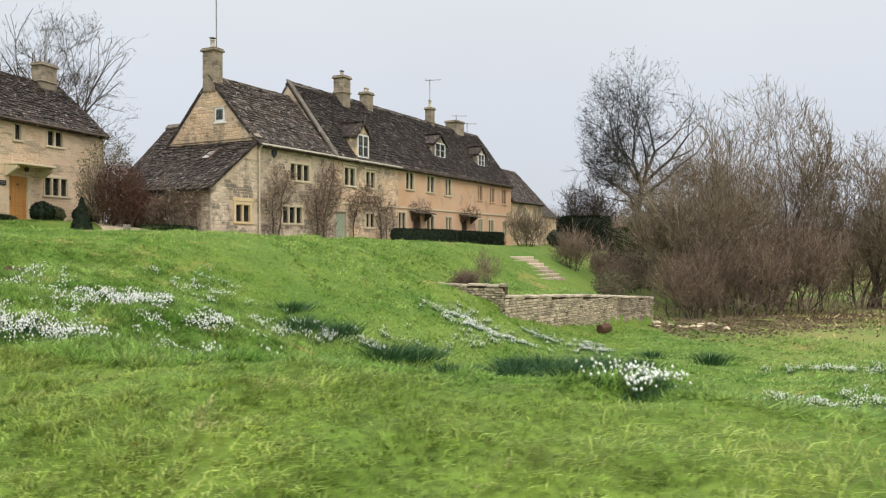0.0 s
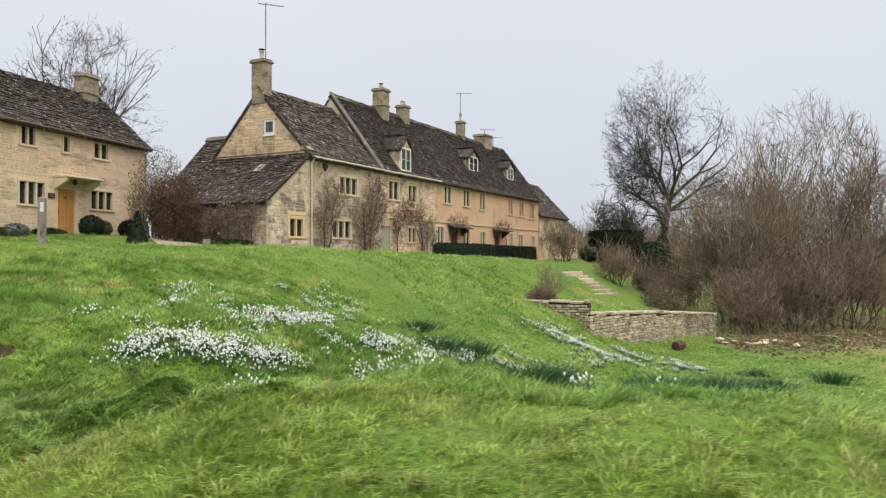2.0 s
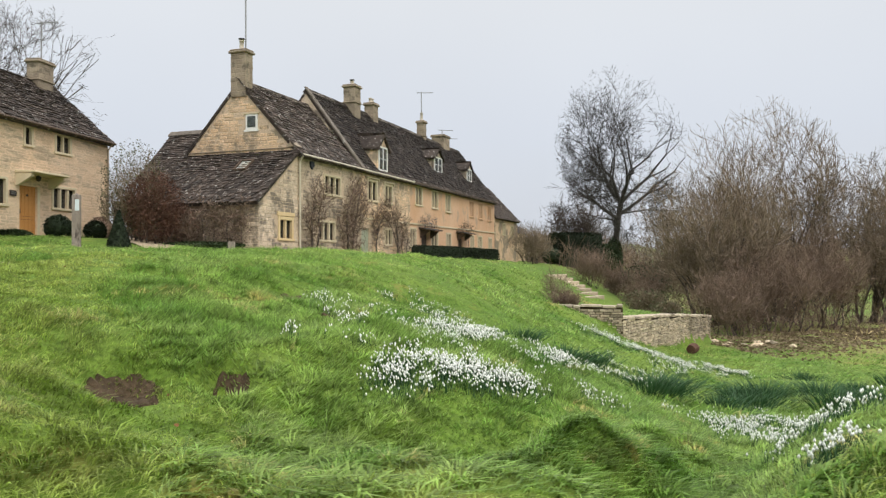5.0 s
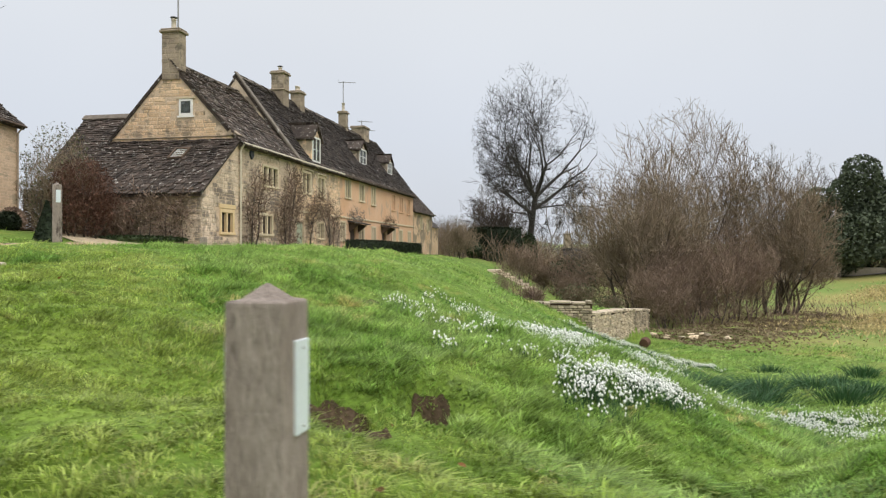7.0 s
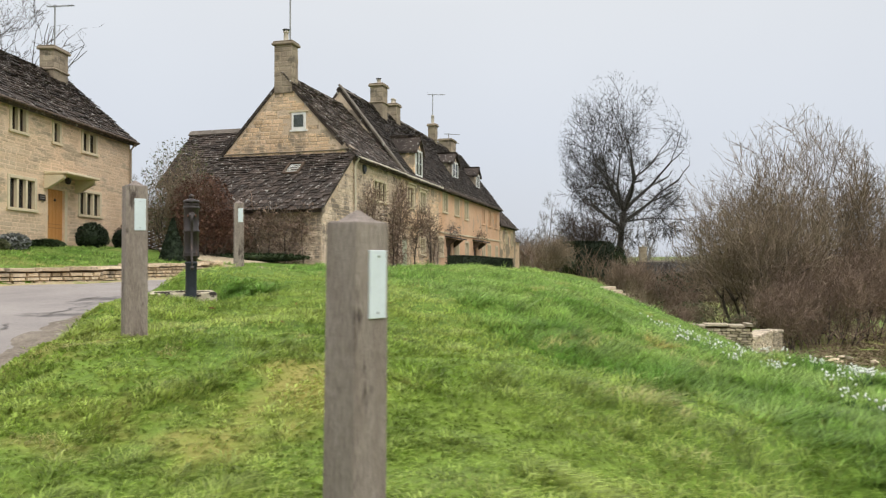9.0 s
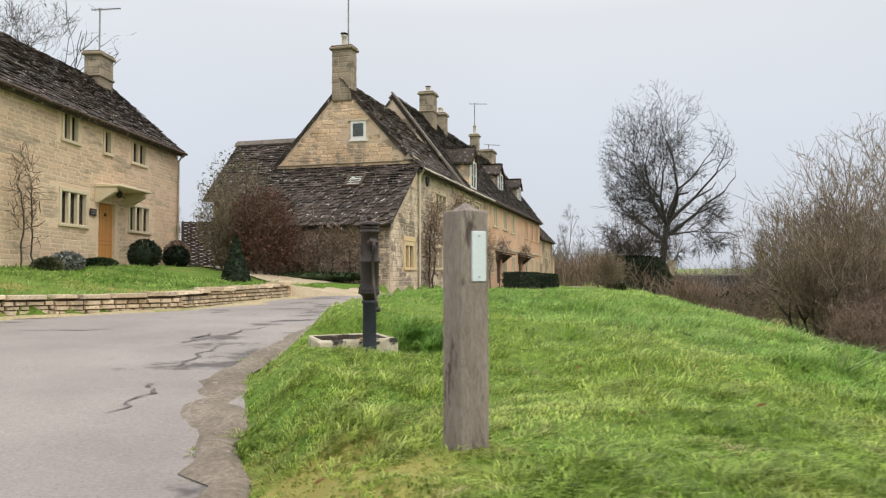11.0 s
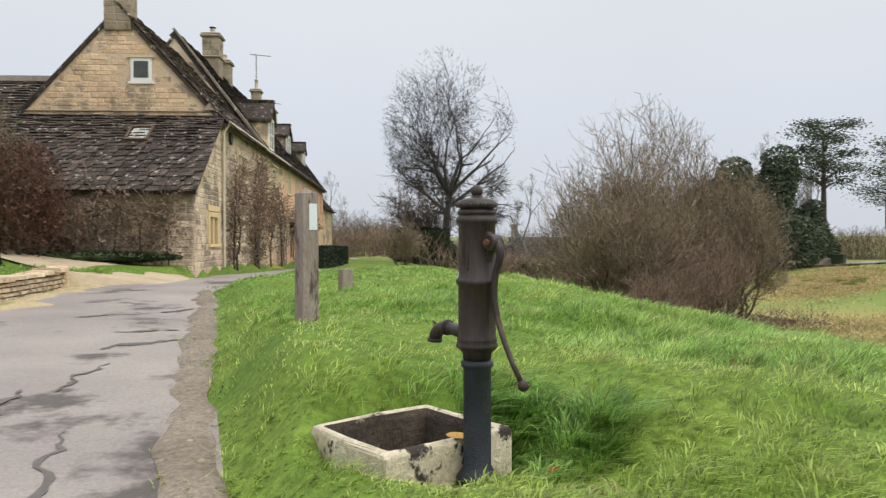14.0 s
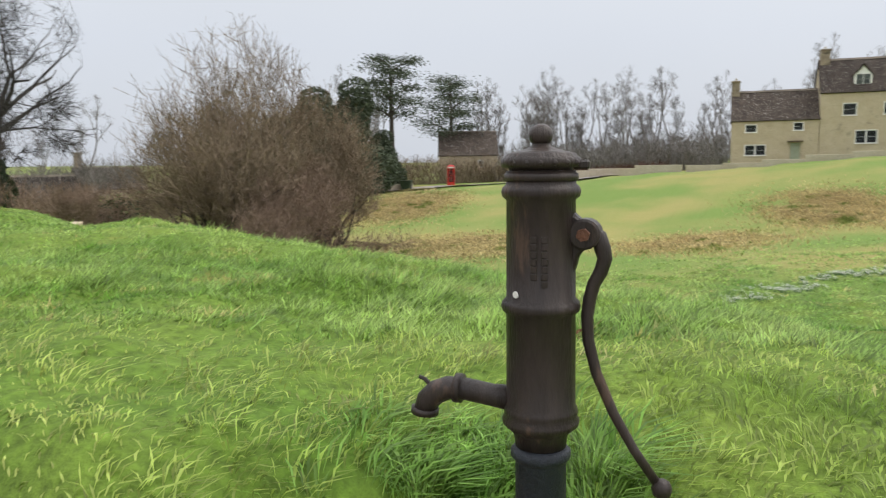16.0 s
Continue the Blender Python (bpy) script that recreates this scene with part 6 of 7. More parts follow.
shrub("garden_shrub", "bare twiggy shrub beside the steps", "bush", (7.5, 43.5, gz(7.5, 43.5)), (1.6, 1.5, 1.2), 10, 350, 22, M_BARK, M_TWIG, 0.22, 0.009, 4, 0.35, 0.7, -0.9)
shrub("garden_shrub", "bare twiggy shrub by the lane", "bush", (5.6, 49.5, gz(5.6, 49.5)), (1.6, 1.6, 1.4), 10, 350, 23, M_BARK, M_TWIG_TAN, 0.22, 0.010, 4, 0.4, 0.7, -0.9)
clipped("yew_hedge", "dark clipped yew hedge block", "hedge", (10.6, 56.2, gz(10.6, 56.2)), (1.8, 1.2, 1.25), 5000, 0.09, M_YEW, 31, 1.0, turn=20)
clipped("evergreen_bush", "dark green rounded evergreen bush", "bush", (14.2, 59.5, gz(14.2, 59.5)), (1.2, 1.1, 1.3), 2600, 0.10, M_IVY, 32)
clipped("box_ball", "small dark clipped bush by the lane", "bush", (8.2, 54.0, gz(8.2, 54.0)), (0.7, 0.7, 0.6), 900, 0.06, M_YEW, 35)

# hedge before the row
for x0, x1, s in ((9.3, 16.6, 41), (16.9, 20.0, 42), (20.6, 24.0, 43)):
    c = ROW @ Vector(((x0 + x1) / 2, -1.7, 0))
    clipped("yew_hedge", "dark clipped yew hedge before the cottages", "hedge", (c.x, c.y, gz(c.x, c.y) - 0.1), ((x1 - x0) / 2, 0.45, 0.58), 5200, 0.06, M_YEW, s, 1.0, turn=62, group="hedges before the row")

# before the side house
for u, r, s in ((-2.75, 0.50, 51), (-0.35, 0.44, 52)):
    c = SIDE @ Vector((u, -1.2, 0))
    clipped("box_ball", "round clipped box bush on the lawn edge", "bush", (c.x, c.y, gz(c.x, c.y) - 0.08), (r, r, r * 0.92), 1700, 0.045, M_YEW, s, group="clipped box bushes")
clipped("box_cone", "clipped dark box cone by the passage", "bush", (-14.75, 30.6, gz(-14.75, 30.6) - 0.05), (0.42, 0.42, 0.68), 1800, 0.045, M_YEW, 53, cone=True)
for u, r, m, s in ((-1.6, (0.55, 0.35, 0.36), M_OLIVE, 54), (0.75, (0.7, 0.4, 0.5), M_TWIG, 55), (-6.3, (0.55, 0.35, 0.25), M_LAVENDER, 56), (-7.2, (0.45, 0.3, 0.18), M_OLIVE, 57), (-4.6, (0.9, 0.25, 0.13), M_IVY, 58)):
    c = SIDE @ Vector((u, -0.75, 0))
    clipped("border_plant", {M_OLIVE: "low green border plant against the wall", M_TWIG: "brown twiggy border shrub against the wall", M_LAVENDER: "grey lavender clump against the wall", M_IVY: "low ivy along the wall foot"}[m], "plant", (c.x, c.y, gz(c.x, c.y) - 0.05), r, 1100, 0.06, m, s, turn=74)

# wattle fence closing the side passage
fence = thing("wattle_fence", "dark woven wattle fence panel", "fence", pose(-17.25, 38.9, 2.0, 0, 0, -14))
for i in range(9):
    part("stake", box(i * 0.32 - 0.025, i * 0.32 + 0.025, -0.025, 0.025, 0, 2.35), M_DARKWOOD, fence)
for k in range(40):
    z = 0.05 + k * 0.057
    s = 1 if k % 2 else -1
    part("withy", tube([(i * 0.16 - 0.05, s * 0.045 * math.cos(math.pi * i / 2), z + 0.006 * ((i * 7 + k * 3) % 5)) for i in range(17)], 0.03, 5), M_DARKWOOD, fence)

# russet and evergreen shrubs by the lean-to, brambles on its wall, climbers on the front
def bushy(name, label, at, radii, n, seed, leaf, leaf_n, leaf_size, twig_mat):
    t = shrub(name, label, "bush", at, radii, 12, n, seed, M_BARK, twig_mat, 0.22, 0.007, 4, 0.3, 0.6, -0.9)
    p = cloud(leaf_n, (0, 0, radii[2]), radii, seed + 1, 0.3, -0.9)
    part("leaves", leaf_mass("leaves", p, leaf_size, leaf, seed), leaf, t)
    return t


bushy("garden_shrub", "olive green leafy garden bush", (9.0, 39.4, gz(9.0, 39.4) - 0.1), (1.3, 1.1, 0.8), 200, 91, M_OLIVE, 700, 0.06, M_TWIG_TAN)
bushy("garden_shrub", "low green leafy bush above the wall", (7.4, 33.2, gz(7.4, 33.2) - 0.1), (0.7, 0.5, 0.35), 120, 93, M_OLIVE, 350, 0.05, M_TWIG_TAN)
bushy("garden_shrub", "tangled dark shrub by the garden steps", (11.5, 45.5, gz(11.5, 45.5) - 0.1), (1.8, 1.5, 1.5), 300, 95, M_IVY, 900, 0.07, M_TWIG)
bushy("beech_shrub", "russet shrub that keeps its dead leaves", (-14.0, 32.6, gz(-14.0, 32.6)), (1.15, 1.0, 1.45), 450, 61, M_TWIG_RED, 2200, 0.05, M_TWIG_RED)
bushy("elder_shrub", "grey-green lichened shrub beside the lean-to", (-14.9, 33.2, gz(-14.9, 33.2)), (1.3, 1.0, 2.05), 420, 63, M_OLIVE, 1300, 0.05, M_TWIG_TAN)
bushy("wall_shrub", "dark shrub against the lean-to wall", (-12.9, 33.0, gz(-12.9, 33.0)), (0.6, 0.45, 0.85), 250, 65, M_TWIG_RED, 300, 0.05, M_TWIG)


def on_wall(name, label, m, pts_fn, roots, n, seed, twig_mat, tip=0.007, leaves=0, leaf_mat=None, step=0.16):
    """A climber spread over a wall face; pts_fn gives (along, z) pairs; the wall is the plane y = 0, its outside -y."""
    rng = np.random.default_rng(seed)
    t = thing(name, label, "climber", m)
    az = np.array([pts_fn(rng) for _ in range(n)])
    p = np.stack((az[:, 0], -np.abs(rng.normal(0.16, 0.12, n)) - 0.06, az[:, 1]), 1)
    st = [[(x, -0.25, 1.3), (x + 0.02, -0.22, 1.75), (x + 0.05, -0.2, 2.1)] for x in roots]
    seg = branching(st, p, step, step * 9, step * 1.2, seed, tip, 4, 0.28)
    p0, p1, r0, r1 = seg
    big = r0 > min(tip * 2.2, r0.max() * 0.6)
    part("stem", segments_mesh("stem", p0[big], p1[big], r0[big], r1[big], M_BARK), M_BARK, t, "bare climbing stems", kind="stuff")
    part("twig", segments_mesh("twig", p0[~big], p1[~big], r0[~big], r1[~big], twig_mat), twig_mat, t, kind="stuff")
    if leaves:
        q = p[rng.integers(0, n, leaves)] + rng.normal(0, 0.14, (leaves, 3))
        q[:, 1] = np.minimum(q[:, 1], -0.06)
        part("leaves", leaf_mass("leaves", q, 0.05, leaf_mat, seed), leaf_mat, t)
    return t


def blob(cx, cz, rx, rz):
    def f(rng):
        while True:
            a, b = rng.uniform(-1, 1, 2)
            if a * a + b * b < 1:
                return cx + rx * a, cz + rz * b
    return f


LEAN = ROW @ Matrix.Translation((L_X, A_D, 0)) @ Matrix.Rotation(radians(-90), 4, "Z")   # x runs towards the lane along the long wall
def arms(*spans):
    """Points along slanting arms (x0, z0, x1, z1, width), more of them on the longer ones."""
    wt = np.array([math.hypot(c - a, d - b) * (0.4 + w) for a, b, c, d, w in spans])
    wt = np.cumsum(wt / wt.sum())

    def f(rng):
        a, b, c, d, w = spans[min(int(np.searchsorted(wt, rng.uniform())), len(spans) - 1)]
        t = rng.uniform() ** 0.8
        return a + (c - a) * t + rng.normal(0, w), b + (d - b) * t + rng.normal(0, w)
    return f


on_wall("climber", "tangle of bare brambles over the lean-to wall", LEAN, arms((0.3, 2.6, 2.2, 3.5, 0.3), (1.8, 3.2, 4.2, 3.5, 0.26), (3.4, 3.4, 5.4, 3.3, 0.22), (2.6, 1.6, 3.2, 3.2, 0.2), (3.6, 1.6, 3.9, 3.3, 0.24), (4.5, 1.6, 4.3, 3.2, 0.2), (0.8, 1.6, 0.5, 3.0, 0.25)), (0.6, 2.6, 3.6, 3.9, 4.6), 1000, 71, M_TWIG, 0.009, 1700, M_TWIG)
on_wall("climber", "bare rambler at the lean-to corner", LEAN, arms((5.0, 1.6, 5.3, 3.4, 0.2), (4.6, 1.6, 5.0, 2.9, 0.2)), (4.6, 5.3), 300, 72, M_TWIG, 0.008, 400, M_TWIG)
on_wall("climber", "bare rose trained beside the downpipe", ROW, arms((0.9, 1.8, 1.1, 4.7, 0.22), (1.1, 2.6, 1.9, 4.6, 0.18), (1.2, 2.2, 0.4, 3.6, 0.16), (1.3, 3.4, 2.1, 4.9, 0.1)), (0.8, 1.2), 700, 73, M_TWIG, 0.011, 420, M_TWIG)
on_wall("climber", "bare climber with dry seed heads between the windows", ROW, arms((4.6, 1.8, 4.9, 5.0, 0.3), (4.7, 2.6, 3.6, 3.6, 0.22), (4.9, 2.8, 6.0, 4.5, 0.26), (4.9, 4.0, 5.8, 5.3, 0.2), (4.2, 1.8, 4.2, 4.2, 0.2)), (4.2, 4.7), 1000, 74, M_TWIG, 0.011, 800, M_TWIG)
on_wall("climber", "grey-brown wisteria over the cottage door", ROW, arms((7.4, 2.2, 7.4, 3.6, 0.14), (7.0, 3.6, 10.2, 4.0, 0.24), (10.2, 2.0, 10.2, 3.8, 0.2), (8.0, 3.8, 9.0, 4.6, 0.2)), (7.4, 10.2), 600, 75, M_TWIG, 0.010, 600, M_TWIG_TAN)
clipped("ivy_bed", "low ivy and dead leaves at the lean-to foot", "plant", tuple((LEAN @ Vector((3.4, -0.75, 0))).xy) + (gz(*(LEAN @ Vector((3.4, -0.75, 0))).xy) - 0.05,), (2.4, 0.42, 0.14), 2200, 0.055, M_IVY, 66, turn=-28)
on_wall("climber", "bare rose on the ochre wall", ROW, lambda r: blob(11.2, 3.0, 0.8, 0.9)(r), (10.8, 11.5), 160, 76, M_TWIG_TAN, 0.008)
on_wall("climber", "dry wisteria over a door canopy", ROW, lambda r: blob(15.0, 3.75, 1.3, 0.3)(r), (16.0, 13.9), 80, 77, M_TWIG, 0.007, 160, M_LAVENDER)
on_wall("climber", "dry climber over the far door canopy", ROW, lambda r: blob(22.0, 3.7, 1.5, 0.35)(r), (23.0, 20.6), 80, 78, M_TWIG, 0.007, 120, M_IVY)
on_wall("climber", "thin bare climber on the pale wall", SIDE, lambda r: blob(-7.4, 4.2, 0.5, 1.3)(r), (-7.5, -7.0), 90, 79, M_TWIG, 0.010)


# ---- the far side of the meadow ----
def far_house(name, label, m, w, d, ze, zr, windows, doors=(), chim=(), dorm=(), wall=None):
    t = thing(name, label, "house", m)
    part("wall", wall_panel(0, w, -1.0, ze, [q[:4] for q in windows] + [q[:4] for q in doors], 0.4), wall or M_STONE_FAR, t)
    part("wall", box(0, 0.4, 0.402, d, -1.0, ze), wall or M_STONE_FAR, t)
    part("wall", box(w - 0.4, w, 0.402, d, -1.0, ze), wall or M_STONE_FAR, t)
    for x in (0, w - 0.4):
        part("gable_wall", gable_poly(0, d, ze + 0.002, d / 2, zr, x, x + 0.4), wall or M_STONE_FAR, t)
    for ye in (-0.2, d + 0.2):
        roof_slab(t, -0.1, w + 0.1, ye, ze - 0.15, d / 2, zr + 0.1)
    ridge_tiles(t, -0.1, w + 0.1, d / 2, zr + 0.12, 0.8)
    for q in windows:
        window(t, *q[:4], q[4], M_WHITE, bars=1, surround=0.08)
    for q in doors:
        plank_door(t, *q[:4], M_SAGE, label="grey-green door")
        part("door_canopy", box(q[0] - 0.3, q[1] + 0.3, -0.5, 0.0, q[3] + 0.1, q[3] + 0.2), M_DARKWOOD, t, "", 0.02)
    for q in chim:
        chimney(t, *q, 1, False, 0, 2, 0.3, False)
    for q in dorm:
        dormer(t, *q, M_WHITE)
    return t


M_STONE_FAR = material("far_limestone", (0.44, 0.36, 0.24), (0.52, 0.44, 0.31), 1.2, 0.92, 0.4, 12, 0.2, (0.33, 0.28, 0.2), 0.8, 0.4)
FAR1 = pose(70.5, 23.2, 2.55, 0, 0, -84)
far_house("far_cottage", "low far limestone cottage with a dark slate roof", FAR1, 8.3, 5.5, 4.6, 7.6, [(1.3, 2.5, 3.3, 4.1, 1), (5.9, 6.9, 3.4, 4.2, 1), (1.3, 3.4, 0.9, 2.0, 2)], [(5.7, 6.6, 0.1, 2.1)], [(-0.05, 0.75, 2.3, 3.2, 7.2, 8.7)])
FAR2 = pose(71.4, 14.9, 2.7, 0, 0, -84)
far_house("far_farmhouse", "tall far limestone farmhouse with white sash windows", FAR2, 15.0, 6.5, 7.0, 10.4, [(2.0, 3.3, 4.6, 5.8, 1), (5.6, 7.0, 4.6, 5.8, 1), (10.2, 11.5, 4.6, 5.8, 1), (3.2, 5.2, 1.8, 3.1, 2), (10.0, 12.0, 1.8, 3.1, 2)], [(7.7, 8.7, 0.1, 2.2)], [(0.1, 1.0, 2.7, 3.7, 9.6, 11.4)], [(3.0, 4.6, 0.6, 7.5, 8.6, 9.5, 2.0)])
BARN = pose(82.0, 63.6, 1.4, 0, 0, -62)
far_house("far_barn", "far stone barn with a long slate roof", BARN, 8.4, 6.0, 3.0, 6.3, [(5.5, 6.3, 1.2, 2.2, 1)])
for i, (x, y, a, w) in enumerate(((38.0, 100.0, -14, 12), (54.0, 104.0, -25, 9))):
    far_house("far_cottage", "far cottage roof among bare trees", pose(x, y, gz(x, y) - 2.9, 0, 0, a), w, 6, 4.2, 7.0, [(2.0, 3.2, 2.0, 3.2, 2), (6.0, 7.2, 2.0, 3.2, 2)], (), [(0.3, 1.2, 2.5, 3.5, 7.0, 9.0)])

# telephone box
kx, ky = 69.0, 55.4
box_t = thing("telephone_box", "red cast-iron telephone kiosk with glazed sides", "telephone box", pose(kx, ky, gz(kx, ky), 0, 0, 25))
part("base", box(-0.46, 0.46, -0.46, 0.46, -0.3, 0.12), M_RED, box_t, "", 0.02)
for a, b in ((-1, -1), (1, -1), (1, 1), (-1, 1)):
    part("corner_post", box(a * 0.40 - 0.05, a * 0.40 + 0.05, b * 0.40 - 0.05, b * 0.40 + 0.05, 0.12, 2.08), M_RED, box_t)
for r in range(4):
    bm = box(-0.35, 0.35, -0.43, -0.41, 0.15, 0.4)
    for k in range(9):
        z = 0.4 + k * 0.2
        box(-0.35, 0.35, -0.43, -0.41, z - 0.015, z + 0.015, bm)
    for x in (-0.18, 0.18):
        box(x - 0.015, x + 0.015, -0.432, -0.412, 0.4, 2.0, bm)
    part("glazed_side", bm, M_RED, box_t).matrix_basis = pose(0, 0, 0, 0, 0, 90 * r)
    part("pane", box(-0.35, 0.35, -0.405, -0.40, 0.4, 2.0), M_GLASS, box_t).matrix_basis = pose(0, 0, 0, 0, 0, 90 * r)
    part("sign_band", box(-0.36, 0.36, -0.455, -0.44, 2.12, 2.26), M_WHITE, box_t).matrix_basis = pose(0, 0, 0, 0, 0, 90 * r)
part("roof", lathe([(0.62, 2.08), (0.64, 2.10), (0.64, 2.3), (0.58, 2.34), (0.42, 2.44), (0.2, 2.5), (0.02, 2.52)], 4), M_RED, box_t).matrix_basis = pose(0, 0, 0, 0, 0, 45)
bx, by = 61.5, 57.5
bin_ = thing("grit_bin", "dark green grit bin by the lane", "bin", pose(bx, by, gz(bx, by), 0, 0, 20))
part("body", prism([(-0.5, 0), (0.5, 0), (0.6, 0.9), (-0.6, 0.9)], -0.9, 0.9), M_YEW, bin_, "", 0.03)
part("lid", box(-0.95, 0.95, -0.65, 0.65, 0.9, 1.02), M_YEW, bin_, "", 0.03)

# far lane, its walls and banks
def strip(name, label, pts, width, lift, mat):
    v, f = [], []
    for i, (x, y) in enumerate(pts):
        a, b = pts[max(i - 1, 0)], pts[min(i + 1, len(pts) - 1)]
        d = Vector((b[0] - a[0], b[1] - a[1])).normalized()
        for s in (-0.5, 0.5):
            px, py = x - d.y * width * s, y + d.x * width * s
            v.append((px, py, gz(px, py) + lift))
        if i:
            n = 2 * i
            f.append((n - 2, n, n + 1, n - 1))
    return tagged(new(name, mesh_of(name, v, f, mat)), label, "road", kind="structure")


def smooth_line(pts, step=1.5):
    out = []
    for a, b in zip(pts, pts[1:]):
        n = max(1, int(math.dist(a, b) / step))
        out += [(a[0] + (b[0] - a[0]) * i / n, a[1] + (b[1] - a[1]) * i / n) for i in range(n)]
    return out + [pts[-1]]


strip("far_lane", "pale far lane curving up to the houses", smooth_line([(52, 66), (60, 60.5), (66, 53), (68, 46), (66.5, 41), (64.0, 38.5), (70, 36)]), 3.2, 0.10, M_ROAD)
M_PALEWALL = material("pale_far_wall", (0.42, 0.36, 0.27), (0.52, 0.46, 0.36), 0.8, 0.95, 0.4, 10, 0.25)
for pts, h, lab in (([(66.5, 44), (68.8, 38), (69.5, 33), (69.6, 28)], 1.0, "low pale stone wall before the far garden"), ([(69.0, 27.5), (68.6, 20), (68.2, 12), (68, 2)], 0.7, "low dark bank wall before the far houses"), ([(46, 68), (56, 63), (63, 57.5)], 0.8, "low stone wall beside the far lane")):
    t = thing("far_wall", lab, "wall", kind="structure")
    ln = smooth_line(pts, 3.0)
    for a, b in zip(ln, ln[1:]):
        d = Vector((b[0] - a[0], b[1] - a[1], 0))
        m = pose(a[0], a[1], min(gz(*a), gz(*b)) - 0.3, 0, 0, math.degrees(math.atan2(d.y, d.x)))
        part("wall_run", box(0, d.length + 0.02, -0.2, 0.2, 0, h + 0.3 + 0.02 * ((a[0] * 7) % 3)), M_PALEWALL, t, "", 0.03).matrix_basis = m

# conifers, cedar and winter woods
def layered(name, label, at, height, plates, seed, mat, trunk=0.4):
    """A pine or cedar with flat plates of foliage: (height, reach, angle, size)."""
    rng = np.random.default_rng(seed)
    t = thing(name, label, "tree", pose(*at))
    part("trunk", tube([(0, 0, -0.3), (0.1, 0.05, height * 0.45), (-0.05, 0, height * 0.75), (0, 0, height * 0.95)], [trunk, trunk * 0.75, trunk * 0.45, 0.06], 8), M_BARK, t)
    for z, r, a, s in plates:
        a = radians(a)
        c = np.array((r * math.cos(a), r * math.sin(a), z))
        part("limb", tube([(0, 0, z - r * 0.35 - 0.3), (c[0] * 0.5, c[1] * 0.5, z - r * 0.12), tuple(c)], [0.14, 0.09, 0.04], 6), M_BARK, t)
        p = rng.normal(0, 1, (int(520 * s), 3)) * np.array((s * 0.8, s * 0.8, s * 0.22)) + c + np.array((0, 0, 0.15))
        part("foliage", leaf_mass("foliage", p, 0.14, mat, seed, 0.6), mat, t, "dark flat needle plate")
    return t


def evergreen(at, lobes, seed, mat, size=0.19, per=620):
    """A rounded evergreen of overlapping uneven lobes (x, y, z, radius)."""
    t = thing("yew_tree", "dark rounded evergreen beside the far lane", "tree", pose(*at))
    part("trunk", tube([(0, 0, -0.3), (0.1, 0, 3.0), (0, 0.1, 6.0)], [0.4, 0.3, 0.1], 8), M_BARK, t)
    pts = np.concatenate([cloud(int(per * r * r / 2), (x, y, z), (r, r, r * 0.9), seed + i, 0.45) for i, (x, y, z, r) in enumerate(lobes)])
    part("foliage", leaf_mass("foliage", pts, size, mat, seed, 0.3), mat, t, "dark green foliage")


rl_ = random.Random(8)
for x, y, h, w, s in ((54.0, 64.5, 11.5, 4.4, 81), (58.5, 62.5, 12.5, 4.4, 82), (51.5, 68.0, 9.0, 3.8, 83), (64.5, 62.5, 7.0, 2.8, 84), (70.5, 66.5, 5.0, 2.6, 87)):
    evergreen((x, y, gz(x, y)), [(rl_.uniform(-1, 1) * w * (1 - k / 9) * 0.8, rl_.uniform(-1, 1) * w * (1 - k / 9) * 0.8, 1.4 + (h - 2.4) * k / 8, w * (0.8 - 0.045 * k)) for k in range(9)], s, M_PINE)
rr_ = random.Random(5)
layered("scots_pine", "tall pine with clumped dark crown", (67.4, 62.8, gz(67.4, 62.8)), 15.5, [(9.0 + 0.62 * i, rr_.uniform(0.6, 2.9), i * 137, rr_.uniform(1.1, 1.8)) for i in range(12)], 85, M_PINE)
layered("cedar_tree", "spreading cedar with flat dark plates", (86.0, 63.6, gz(86, 63.6)), 15.5, [(6.5 + 0.75 * i, rr_.uniform(1.5, 4.6) * (1.15 - i / 16), i * 137 + 20, rr_.uniform(1.3, 2.1)) for i in range(12)], 86, M_PINE)
wood_base = thing("bare_tree", "tall bare woodland tree behind the far houses", "tree", pose(92, 60, gz(92, 60)), group="far winter trees")
seg = grown([((0, 0, -0.3), (0, 0, 1))], 5.0, 6, 92, ((0, 0, 8.5), (2.9, 2.9, 7.6)), 25, 0.09, 0.74, 0.22, 0.016, 0.10, 0.38, 320)
seg = trimmed(fuzz(seg, 1500, 0.6, 0.011, 93, 0.15, 0.5), (0, 0, 8.5), (2.9, 2.9, 7.4), 1.0)
split_tree(wood_base, seg, M_WOODS, M_WOODS, 0.07)
rw_ = random.Random(77)
spots = []
for i in range(38):
    spots.append((rw_.uniform(88, 118), rw_.uniform(10, 62)))
for i in range(12):
    spots.append((rw_.uniform(52, 92), rw_.uniform(74, 100)))
for i in range(6):
    spots.append((rw_.uniform(30, 75), rw_.uniform(128, 160)))
for i in range(6):
    spots.append((rw_.uniform(90, 112), rw_.uniform(-18, 10)))
for x, y in spots:
    k = rw_.uniform(0.7, 1.08)
    copy_thing(wood_base, pose(x, y, gz(x, y) - 0.3, 0, 0, rw_.uniform(0, 360)) @ Matrix.Diagonal((k, k, k * rw_.uniform(0.85, 1.1), 1)))
# the tree behind the side house and two by the far end of the lane
back = thing("bare_tree", "bare tree rising behind the side house roof", "tree", pose(-29.0, 56.0, 2.5))
